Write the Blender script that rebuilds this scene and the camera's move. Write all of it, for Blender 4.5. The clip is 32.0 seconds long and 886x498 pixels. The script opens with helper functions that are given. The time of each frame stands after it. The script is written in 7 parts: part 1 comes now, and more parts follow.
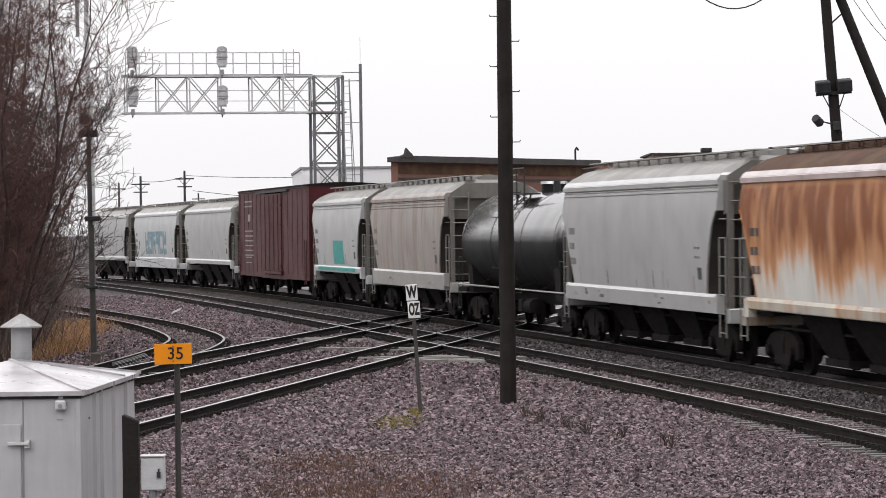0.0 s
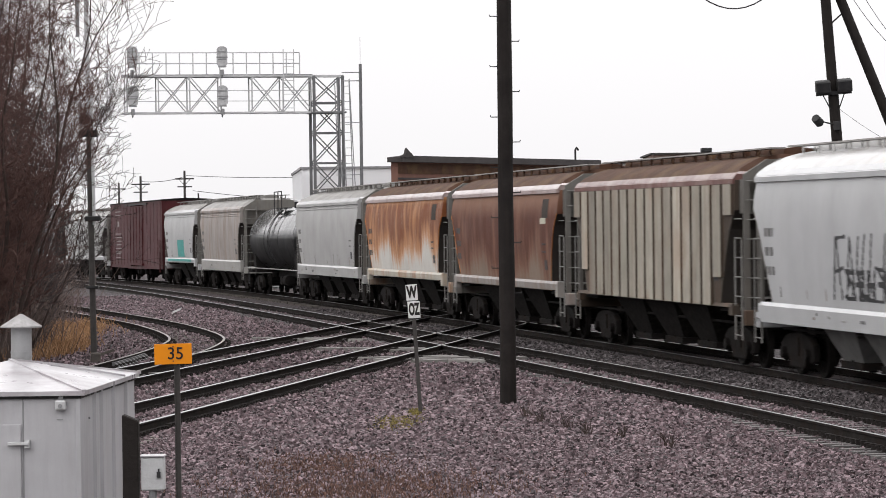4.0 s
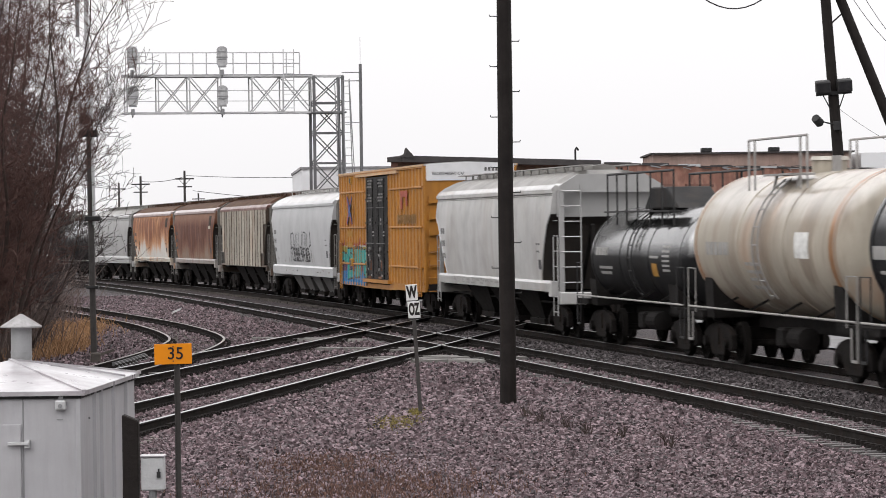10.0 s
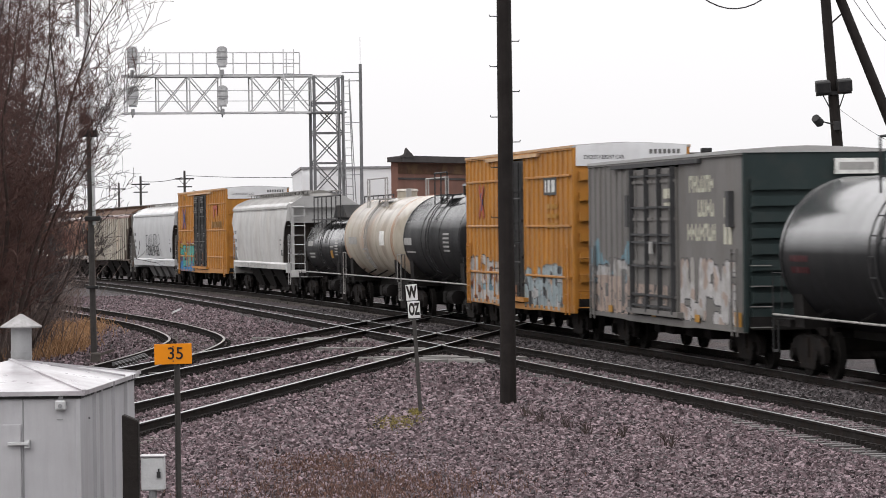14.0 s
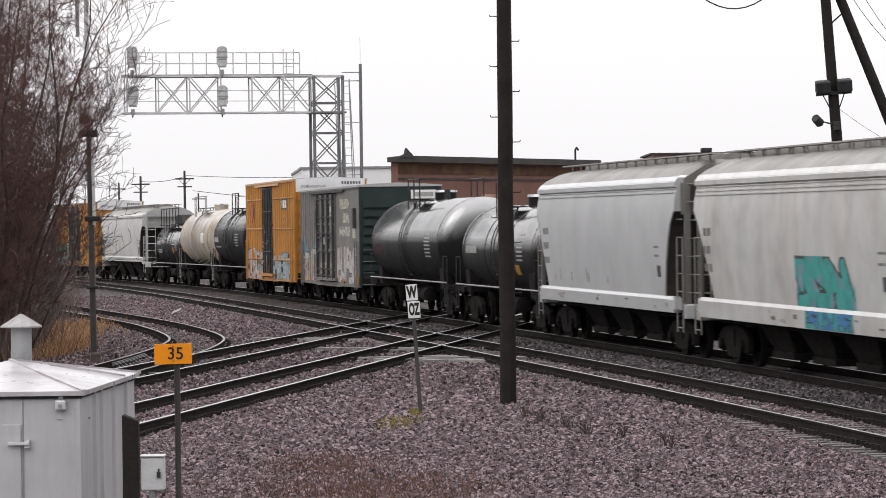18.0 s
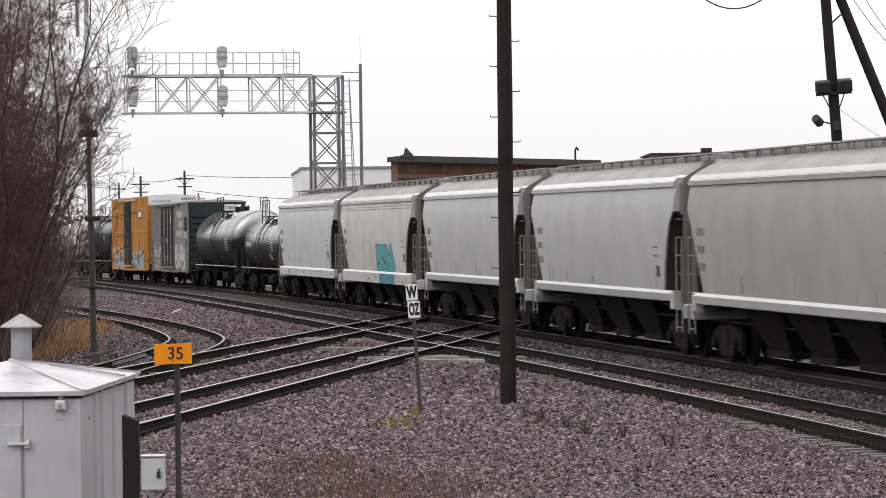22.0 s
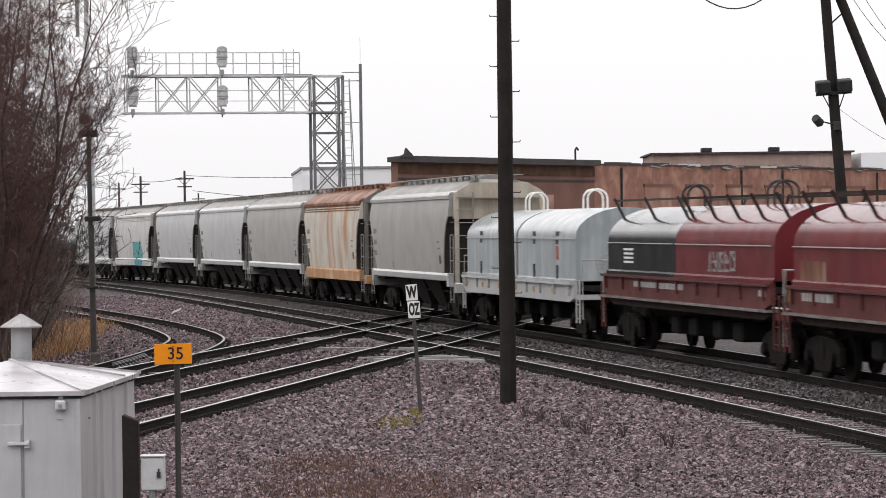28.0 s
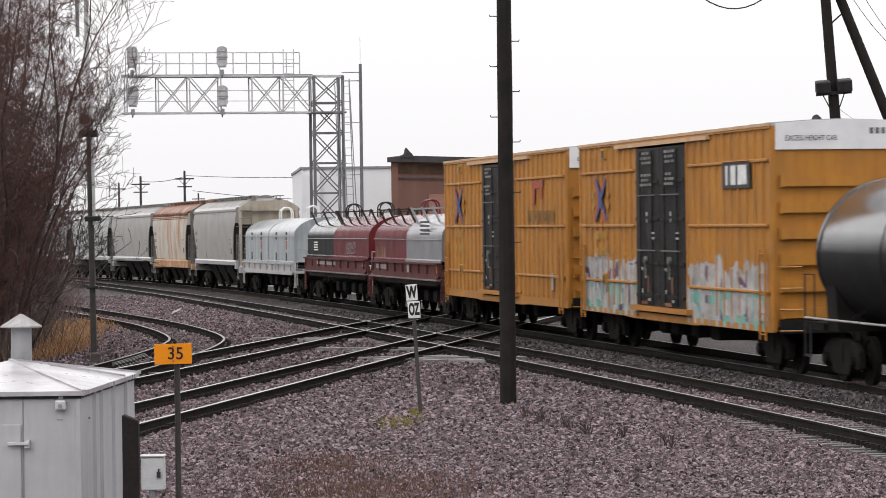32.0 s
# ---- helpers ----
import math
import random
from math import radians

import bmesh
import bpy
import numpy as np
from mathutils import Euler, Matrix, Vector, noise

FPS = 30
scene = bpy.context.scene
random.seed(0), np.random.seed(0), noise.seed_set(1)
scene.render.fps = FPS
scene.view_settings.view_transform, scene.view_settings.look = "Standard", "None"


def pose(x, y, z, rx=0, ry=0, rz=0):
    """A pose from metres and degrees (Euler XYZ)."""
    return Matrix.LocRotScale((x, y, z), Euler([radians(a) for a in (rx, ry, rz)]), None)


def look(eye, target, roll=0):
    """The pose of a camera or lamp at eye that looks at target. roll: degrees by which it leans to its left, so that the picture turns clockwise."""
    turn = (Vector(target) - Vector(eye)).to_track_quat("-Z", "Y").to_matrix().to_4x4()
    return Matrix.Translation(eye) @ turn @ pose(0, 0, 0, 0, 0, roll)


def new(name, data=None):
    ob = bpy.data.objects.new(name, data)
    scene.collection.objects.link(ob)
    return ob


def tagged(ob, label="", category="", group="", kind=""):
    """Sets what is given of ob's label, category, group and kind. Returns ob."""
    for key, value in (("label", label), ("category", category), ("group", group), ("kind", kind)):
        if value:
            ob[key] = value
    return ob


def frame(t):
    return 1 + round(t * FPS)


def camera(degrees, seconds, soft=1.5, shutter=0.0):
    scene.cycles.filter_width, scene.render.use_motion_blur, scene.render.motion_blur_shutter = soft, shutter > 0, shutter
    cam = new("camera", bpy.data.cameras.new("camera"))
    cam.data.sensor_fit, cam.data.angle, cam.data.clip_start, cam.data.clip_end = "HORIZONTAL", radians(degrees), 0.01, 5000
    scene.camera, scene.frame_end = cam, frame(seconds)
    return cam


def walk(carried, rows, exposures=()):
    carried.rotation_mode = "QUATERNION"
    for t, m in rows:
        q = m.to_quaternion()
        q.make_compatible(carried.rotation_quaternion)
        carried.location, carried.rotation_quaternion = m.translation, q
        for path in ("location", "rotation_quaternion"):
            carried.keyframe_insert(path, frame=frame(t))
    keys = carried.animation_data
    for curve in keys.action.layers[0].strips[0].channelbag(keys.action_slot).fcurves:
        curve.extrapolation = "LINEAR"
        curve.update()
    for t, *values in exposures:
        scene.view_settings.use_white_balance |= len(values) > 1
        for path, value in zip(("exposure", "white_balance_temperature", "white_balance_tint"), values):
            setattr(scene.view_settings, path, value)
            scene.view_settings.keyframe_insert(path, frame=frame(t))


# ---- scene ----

# ------------------------------------------------------------ camera
# x to the right of the line of sight, y along it, z up from the rail tops
cam = camera(14.97, 32.0, soft=0.9, shutter=0.45)
EYE = (0.0, 0.0, 2.943)
AIM = (0.0, 100.0, 2.943 - 100.0 * math.tan(radians(0.3395)))
VIEW = look(EYE, AIM, -0.728)
walk(cam, [(0, VIEW), (32, VIEW)])

# ------------------------------------------------------------ world and light
world = bpy.data.worlds.new("overcast")
scene.world = world
world.use_nodes = True
wn, wl = world.node_tree.nodes, world.node_tree.links
wn.clear()
w_out = wn.new("ShaderNodeOutputWorld")
w_bg = wn.new("ShaderNodeBackground")
w_sky = wn.new("ShaderNodeTexSky")
w_sky.sky_type, w_sky.sun_disc = "NISHITA", False
w_sky.sun_elevation, w_sky.sun_rotation = radians(37), radians(-132)
w_sky.air_density, w_sky.dust_density = 1.0, 6.0
w_hue = wn.new("ShaderNodeHueSaturation")
w_hue.inputs["Saturation"].default_value = 0.05
w_mul = wn.new("ShaderNodeMix")
w_mul.data_type, w_mul.blend_type = "RGBA", "MIX"
w_mul.inputs[0].default_value = 0.92
w_mul.inputs[7].default_value = (1.0, 0.985, 1.0, 1)          # even cloud cover
w_gain = wn.new("ShaderNodeMix")
w_gain.data_type, w_gain.blend_type = "RGBA", "MULTIPLY"
w_gain.inputs[0].default_value = 1.0
w_gain.inputs[7].default_value = (0.1, 0.1, 0.1, 1)
wl.new(w_sky.outputs[0], w_hue.inputs["Color"])
wl.new(w_hue.outputs[0], w_gain.inputs[6])
wl.new(w_gain.outputs[2], w_mul.inputs[6])
wl.new(w_mul.outputs[2], w_bg.inputs["Color"])
# an overcast sky is brighter overhead than at the horizon
w_tc = wn.new("ShaderNodeTexCoord")
w_sep = wn.new("ShaderNodeSeparateXYZ")
w_grad = wn.new("ShaderNodeMapRange")
w_grad.inputs["To Min"].default_value, w_grad.inputs["To Max"].default_value = 1.0, 2.8
wl.new(w_tc.outputs["Generated"], w_sep.inputs[0])
wl.new(w_sep.outputs["Z"], w_grad.inputs["Value"])
wl.new(w_grad.outputs[0], w_bg.inputs["Strength"])
wl.new(w_bg.outputs[0], w_out.inputs["Surface"])

sun = bpy.data.lights.new("sun", "SUN")
sun.energy, sun.angle, sun.color = 0.7, radians(60), (1.0, 0.98, 0.96)
sun_ob = new("sun", sun)
sun_ob.matrix_world = look((-90, 0, 75), (0, 80, 0))
scene.view_settings.exposure = 0.0

# ------------------------------------------------------------ materials


def mat(name, base, rough=0.6, metal=0.0, vary=0.25, scale=3.0, fine=40.0, bump=0.15, bump_scale=60.0, second=None,
        second_amount=0.45, streak=None, streak_amount=0.5, streak_scale=(2.2, 2.2, 0.22), grime=0.25, island=0.0, spec=0.18, wet=0.0, rust_from=None, streak_range=(0.46, 0.66), wet_from=0.18):
    """Paint, metal, wood or stone with stains, streaks and grain at real size."""
    m = bpy.data.materials.new(name)
    m.use_nodes = True
    n, l = m.node_tree.nodes, m.node_tree.links
    b = n["Principled BSDF"]
    b.inputs["Roughness"].default_value, b.inputs["Metallic"].default_value = rough, metal
    b.inputs["Specular IOR Level"].default_value = spec
    tc = n.new("ShaderNodeTexCoord")
    if wet:
        # rain lies on what faces up
        b.inputs["Coat Roughness"].default_value, b.inputs["Coat IOR"].default_value = 0.13, 3.1
        gn = n.new("ShaderNodeNewGeometry")
        sx = n.new("ShaderNodeSeparateXYZ")
        up = n.new("ShaderNodeMapRange")
        up.inputs["From Min"].default_value, up.inputs["From Max"].default_value, up.inputs["To Max"].default_value = wet_from, wet_from + 0.3, wet
        l.new(gn.outputs["Normal"], sx.inputs[0])
        l.new(sx.outputs["Z"], up.inputs["Value"])
        wt = n.new("ShaderNodeTexNoise")
        wt.inputs["Scale"].default_value, wt.inputs["Detail"].default_value = 1.0, 5.0
        wm = n.new("ShaderNodeMapping")
        wm.inputs["Scale"].default_value = (0.9, 0.9, 0.5)
        l.new(tc.outputs["Object"], wm.inputs[0])
        l.new(wm.outputs[0], wt.inputs["Vector"])
        wr = n.new("ShaderNodeMapRange")
        wr.inputs["From Min"].default_value, wr.inputs["From Max"].default_value, wr.inputs["To Min"].default_value = 0.30, 0.62, 0.86
        l.new(wt.outputs["Fac"], wr.inputs["Value"])
        wx = n.new("ShaderNodeMath")
        wx.operation = "MULTIPLY"
        l.new(up.outputs[0], wx.inputs[0])
        l.new(wr.outputs[0], wx.inputs[1])
        l.new(wx.outputs[0], b.inputs["Coat Weight"])

    def noise_tex(sc, detail=5.0, mapping=None, rough_=0.55):
        t = n.new("ShaderNodeTexNoise")
        t.inputs["Scale"].default_value, t.inputs["Detail"].default_value = sc, detail
        t.inputs["Roughness"].default_value = rough_
        if mapping:
            mp = n.new("ShaderNodeMapping")
            mp.inputs["Scale"].default_value = mapping
            l.new(tc.outputs["Object"], mp.inputs[0])
            l.new(mp.outputs[0], t.inputs["Vector"])
        else:
            l.new(tc.outputs["Object"], t.inputs["Vector"])
        return t.outputs["Fac"]

    def ramp(src, lo, hi):
        r = n.new("ShaderNodeMapRange")
        r.inputs["From Min"].default_value, r.inputs["From Max"].default_value = lo, hi
        l.new(src, r.inputs["Value"])
        return r.outputs[0]

    def mix(fac, a, c, mode="MIX"):
        x = n.new("ShaderNodeMix")
        x.data_type, x.blend_type = "RGBA", mode
        if isinstance(fac, float):
            x.inputs[0].default_value = fac
        else:
            l.new(fac, x.inputs[0])
        for k, v in ((6, a), (7, c)):
            if isinstance(v, tuple):
                x.inputs[k].default_value = (*v[:3], 1)
            else:
                l.new(v, x.inputs[k])
        return x.outputs[2]

    def times(src, k):
        x = n.new("ShaderNodeMath")
        x.operation = "MULTIPLY"
        x.inputs[1].default_value = k
        l.new(src, x.inputs[0])
        return x.outputs[0]

    dark = tuple(c * (1 - vary) for c in base)
    light = tuple(min(1, c * (1 + vary * 0.6)) for c in base)
    col = mix(ramp(noise_tex(scale), 0.3, 0.7), dark, light)
    col = mix(times(ramp(noise_tex(fine, 3.0), 0.35, 0.65), 0.35), col, dark)
    if second:
        col = mix(times(ramp(noise_tex(scale * 0.6, 8.0), 0.5, 0.62), second_amount), col, second)
    if streak:
        s1 = ramp(noise_tex(1.0, 6.0, streak_scale, 0.6), *streak_range)
        if rust_from:
            # a ragged sheet of rust: an orange fringe, then a brown core
            sz = n.new("ShaderNodeSeparateXYZ")
            l.new(tc.outputs["Object"], sz.inputs[0])
            drip, at = sz.outputs["Z"], rust_from[0] + 2.0
            for src, k in ((noise_tex(1.0, 4.0, (0.55, 0.55, 0.10)), 2.8), (noise_tex(1.0, 5.0, (4.5, 4.5, 0.30)), 1.6)):
                ad = n.new("ShaderNodeMath")
                ad.operation = "MULTIPLY_ADD"
                ad.inputs[1].default_value = k
                l.new(src, ad.inputs[0])
                l.new(drip, ad.inputs[2])
                drip = ad.outputs[0]
            col = mix(times(ramp(drip, at, at + 0.45), 0.85), col, rust_from[3])
            core = n.new("ShaderNodeMath")
            core.operation = "MULTIPLY"
            l.new(ramp(drip, at + 0.3, at + 0.95), core.inputs[0])
            l.new(ramp(sz.outputs["Z"], rust_from[2], rust_from[1]), core.inputs[1])
            blot = n.new("ShaderNodeMath")
            blot.operation = "MULTIPLY"
            l.new(core.outputs[0], blot.inputs[0])
            l.new(ramp(noise_tex(1.0, 4.0, (1.4, 1.4, 0.45), 0.5), 0.30, 0.50), blot.inputs[1])
            s1 = blot.outputs[0]
            pale = ramp(noise_tex(1.0, 5.0, (7.0, 7.0, 0.5)), 0.58, 0.70)
        col = mix(times(s1, streak_amount), col, streak)
        if rust_from:
            col = mix(times(pale, 0.28), col, base)
        s2 = ramp(noise_tex(1.0, 4.0, tuple(c * 3.1 for c in streak_scale)), 0.5, 0.7)
        col = mix(times(s2, streak_amount * (0.12 if rust_from else 0.4)), col, tuple(c * 0.6 for c in streak))
    if grime:
        col = mix(times(ramp(noise_tex(scale * 2.3, 7.0), 0.45, 0.75), grime), col, (0.06, 0.052, 0.047))
    if island:
        g = n.new("ShaderNodeNewGeometry")
        info = n.new("ShaderNodeObjectInfo")
        add = n.new("ShaderNodeMath")
        add.operation = "ADD"
        l.new(g.outputs["Random Per Island"], add.inputs[0])
        l.new(info.outputs["Random"], add.inputs[1])
        fr = n.new("ShaderNodeMath")
        fr.operation = "FRACT"
        l.new(add.outputs[0], fr.inputs[0])
        hv = n.new("ShaderNodeHueSaturation")
        l.new(ramp(fr.outputs[0], 0.0, 1.0), hv.inputs["Value"])
        r2 = n.new("ShaderNodeMapRange")
        r2.inputs["To Min"].default_value, r2.inputs["To Max"].default_value = 1 - island, 1 + island
        l.new(fr.outputs[0], r2.inputs["Value"])
        l.new(r2.outputs[0], hv.inputs["Value"])
        l.new(col, hv.inputs["Color"])
        col = hv.outputs[0]
    l.new(col, b.inputs["Base Color"])
    rr = n.new("ShaderNodeMapRange")
    rr.inputs["To Min"].default_value, rr.inputs["To Max"].default_value = max(0.03, rough - 0.12), min(1, rough + 0.15)
    l.new(noise_tex(scale * 1.7), rr.inputs["Value"])
    l.new(rr.outputs[0], b.inputs["Roughness"])
    if bump:
        bp = n.new("ShaderNodeBump")
        bp.inputs["Strength"].default_value, bp.inputs["Distance"].default_value = bump, 0.02
        l.new(noise_tex(bump_scale, 4.0), bp.inputs["Height"])
        l.new(bp.outputs[0], b.inputs["Normal"])
    return m


RUST = (0.20, 0.075, 0.03)
DARKRUST = (0.09, 0.04, 0.022)
M = {}
M["white_paint"] = mat("white_paint", (0.36, 0.363, 0.368), 0.45, vary=0.1, scale=0.5, streak=(0.30, 0.29, 0.28), streak_amount=0.16, grime=0.12, wet=0.9)
M["pale_grey"] = mat("pale_grey", (0.305, 0.302, 0.298), 0.5, vary=0.12, scale=0.5, streak=(0.24, 0.23, 0.22), streak_amount=0.14, grime=0.15, wet=0.9)
M["silver_grey"] = mat("silver_grey", (0.328, 0.327, 0.327), 0.42, vary=0.07, scale=0.5, streak=(0.25, 0.24, 0.23), streak_amount=0.08, grime=0.16, wet=0.9)
M["warm_grey"] = mat("warm_grey", (0.256, 0.247, 0.236), 0.5, vary=0.09, scale=0.5, streak=(0.2, 0.185, 0.165), streak_amount=0.1, grime=0.2, wet=0.8)
M["tan_rust"] = mat("tan_rust", (0.27, 0.25, 0.235), 0.55, vary=0.15, scale=0.5, streak=(0.17, 0.095, 0.065), streak_amount=0.6, grime=0.2, wet=0.30)
M["white_rust"] = mat("white_rust", (0.50, 0.485, 0.455), 0.6, vary=0.12, scale=0.6, second=(0.34, 0.2, 0.09), second_amount=0.2,
                      streak=(0.15, 0.047, 0.016), streak_amount=0.97, streak_scale=(1.5, 1.5, 0.25), grime=0.12, rust_from=(2.1, 3.7, 3.95, (0.43, 0.18, 0.05)))
M["brown_rust"] = mat("brown_rust", (0.20, 0.150, 0.115), 0.65, vary=0.15, scale=0.5, second=(0.16, 0.09, 0.06), second_amount=0.4,
                      streak=(0.072, 0.0185, 0.0085), streak_amount=0.97, streak_scale=(1.1, 1.1, 0.16), grime=0.15, rust_from=(1.7, 3.2, 3.65, (0.165, 0.074, 0.044)))
M["cream_rust"] = mat("cream_rust", (0.42, 0.395, 0.345), 0.6, vary=0.18, scale=0.8, second=(0.35, 0.235, 0.12), second_amount=0.5, streak=(0.28, 0.10, 0.028), streak_amount=0.9,
                      streak_scale=(0.8, 0.8, 0.11), grime=0.12, wet=0.2, streak_range=(0.50, 0.66))
M["band_white"] = mat("band_white", (0.56, 0.56, 0.57), 0.45, vary=0.08, scale=1.0, grime=0.12)
M["zinc"] = mat("zinc", (0.27, 0.27, 0.275), 0.45, metal=0.2, vary=0.15, scale=3.0, grime=0.25)
M["rail_clip"] = mat("rail_clip", (0.022, 0.019, 0.018), 0.85, vary=0.4, scale=5.0, grime=0.2, spec=0.08)
M["post_grey"] = mat("post_grey", (0.125, 0.119, 0.110), 0.6, vary=0.2, scale=1.5, streak=(0.11, 0.09, 0.075), streak_amount=0.5, grime=0.25)
M["white_stained"] = mat("white_stained", (0.40, 0.396, 0.388), 0.5, vary=0.14, scale=0.6, second=(0.26, 0.24, 0.22), second_amount=0.4, streak=(0.26, 0.19, 0.135), streak_amount=0.3, streak_scale=(0.9, 0.9, 0.12), streak_range=(0.5, 0.68), grime=0.25, wet=0.8)
M["tank_rust"] = mat("tank_rust", (0.27, 0.135, 0.06), 0.6, vary=0.35, scale=1.6, second=(0.36, 0.29, 0.22), second_amount=0.5, grime=0.2, wet=0.6)
M["far_brick"] = mat("far_brick", (0.30, 0.215, 0.185), 0.85, vary=0.2, scale=0.8, streak=(0.2, 0.14, 0.12), streak_amount=0.4, grime=0.2)
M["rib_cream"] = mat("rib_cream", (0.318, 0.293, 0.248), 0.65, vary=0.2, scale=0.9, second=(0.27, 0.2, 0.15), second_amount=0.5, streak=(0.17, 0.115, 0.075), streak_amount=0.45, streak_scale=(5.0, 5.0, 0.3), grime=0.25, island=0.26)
M["mark_mid"] = mat("mark_mid", (0.12, 0.118, 0.115), 0.6, vary=0.3, scale=4, grime=0.1)
M["sill_rust"] = mat("sill_rust", (0.34, 0.18, 0.085), 0.6, vary=0.2, scale=1.2, second=(0.5, 0.4, 0.28), second_amount=0.6, streak=(0.25, 0.1, 0.03), streak_amount=0.4, grime=0.2)
# slope sheets carry their shade in this base tone; some markings use it too
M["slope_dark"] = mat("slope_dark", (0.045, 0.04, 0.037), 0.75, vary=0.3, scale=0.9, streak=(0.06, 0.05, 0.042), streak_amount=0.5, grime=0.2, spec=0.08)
M["rust_roof"] = mat("rust_roof", (0.062, 0.029, 0.017), 0.8, vary=0.35, scale=1.5, second=(0.10, 0.060, 0.028), second_amount=0.6, grime=0.2)
M["rust_roof_orange"] = mat("rust_roof_orange", (0.15, 0.055, 0.026), 0.75, vary=0.4, scale=1.5, second=(0.34, 0.20, 0.13), second_amount=0.5, wet=0.25)
M["eave_pink"] = mat("eave_pink", (0.34, 0.275, 0.265), 0.5, vary=0.2, scale=1.2, second=(0.16, 0.08, 0.06), second_amount=0.45, grime=0.15, wet=0.8)
M["roof_dust"] = mat("roof_dust", (0.185, 0.178, 0.166), 0.65, vary=0.25, scale=0.8, second=(0.26, 0.25, 0.24), second_amount=0.5, grime=0.25, wet=0.22)
M["track_cream"] = mat("track_cream", (0.46, 0.30, 0.17), 0.55, vary=0.2, scale=2.0, second=(0.3, 0.14, 0.07), second_amount=0.4, grime=0.15, wet=0.3)
M["dirty_white"] = mat("dirty_white", (0.36, 0.325, 0.27), 0.6, vary=0.2, scale=0.8, streak=(0.22, 0.15, 0.10), streak_amount=0.6, grime=0.3)
# groove tone: shade between the ribs painted in, plus brown streaks
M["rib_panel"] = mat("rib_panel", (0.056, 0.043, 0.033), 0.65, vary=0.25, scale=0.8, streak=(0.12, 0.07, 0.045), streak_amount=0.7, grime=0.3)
M["yellow_paint"] = mat("yellow_paint", (0.36, 0.156, 0.026), 0.5, vary=0.18, scale=0.5, streak=(0.24, 0.10, 0.022), streak_amount=0.5, grime=0.2, wet=0.30)
M["maroon"] = mat("maroon", (0.05, 0.0085, 0.0105), 0.55, vary=0.25, scale=0.6, streak=(0.06, 0.012, 0.014), streak_amount=0.5, grime=0.2)
M["grey_box"] = mat("grey_box", (0.135, 0.129, 0.124), 0.6, vary=0.18, scale=0.6, streak=(0.12, 0.11, 0.10), streak_amount=0.5, grime=0.2)
M["green_end"] = mat("green_end", (0.017, 0.027, 0.027), 0.55, vary=0.2, scale=0.8, grime=0.2)
M["black_paint"] = mat("black_paint", (0.013, 0.013, 0.0135), 0.55, vary=0.3, scale=0.7, grime=0.06, streak=(0.04, 0.032, 0.027), streak_amount=0.45, spec=0.08)
M["tank_black"] = mat("tank_black", (0.014, 0.0142, 0.015), 0.5, vary=0.3, scale=0.6, grime=0.05, streak=(0.018, 0.016, 0.015), streak_amount=0.5, wet=1.0, spec=0.05, wet_from=0.02)
M["tank_cream"] = mat("tank_cream", (0.335, 0.30, 0.246), 0.5, vary=0.15, scale=0.5, second=(0.36, 0.19, 0.11), second_amount=0.55, streak=(0.155, 0.115, 0.085), streak_amount=0.6, streak_scale=(0.9, 0.9, 0.15), streak_range=(0.48, 0.58), grime=0.2, wet=0.75, wet_from=0.3)
M["tank_grey"] = mat("tank_grey", (0.0105, 0.011, 0.012), 0.5, vary=0.25, scale=0.6, grime=0.05, streak=(0.009, 0.009, 0.009), streak_amount=0.5, wet=1.0, spec=0.06, wet_from=0.02)
M["tank_coal"] = mat("tank_coal", (0.0105, 0.011, 0.012), 0.5, vary=0.25, scale=0.6, grime=0.05, streak=(0.016, 0.015, 0.014), streak_amount=0.5, wet=0.72, spec=0.06, wet_from=0.2)
M["hood_blue"] = mat("hood_blue", (0.21, 0.235, 0.245), 0.4, vary=0.15, scale=0.7, grime=0.2, streak=(0.36, 0.37, 0.37), streak_amount=0.6, wet=0.80)
M["hood_red"] = mat("hood_red", (0.105, 0.0165, 0.020), 0.5, vary=0.3, scale=0.8, grime=0.15, wet=0.75, spec=0.06, wet_from=0.42)
M["frame_dark"] = mat("frame_dark", (0.024, 0.014, 0.013), 0.7, vary=0.3, scale=1.2, grime=0.2, spec=0.06)
M["walk_grey"] = mat("walk_grey", (0.17, 0.15, 0.145), 0.6, vary=0.35, scale=2.5, second=(0.06, 0.03, 0.025), second_amount=0.6, grime=0.2, wet=0.4)
M["hood_black"] = mat("hood_black", (0.010, 0.010, 0.011), 0.5, vary=0.25, scale=0.7, grime=0.03, wet=1.0, spec=0.04)
M["hood_grey"] = mat("hood_grey", (0.15, 0.15, 0.158), 0.4, vary=0.15, scale=0.7, grime=0.2, wet=0.80)
M["frame_red"] = mat("frame_red", (0.088, 0.028, 0.027), 0.65, vary=0.3, scale=1.2, grime=0.25, spec=0.08)
# greasy underbody steel, set blacker still to hold the shade beneath the cars
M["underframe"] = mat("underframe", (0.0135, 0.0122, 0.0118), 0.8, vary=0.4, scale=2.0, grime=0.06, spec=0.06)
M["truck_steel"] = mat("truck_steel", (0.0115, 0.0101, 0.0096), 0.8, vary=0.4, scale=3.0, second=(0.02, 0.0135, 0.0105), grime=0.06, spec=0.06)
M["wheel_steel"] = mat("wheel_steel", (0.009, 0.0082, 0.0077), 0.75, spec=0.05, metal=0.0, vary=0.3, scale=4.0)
M["grab_grey"] = mat("grab_grey", (0.26, 0.25, 0.24), 0.5, vary=0.15, scale=3.0)
M["ladder_grey"] = mat("ladder_grey", (0.17, 0.163, 0.155), 0.55, vary=0.2, scale=3.0, grime=0.25)
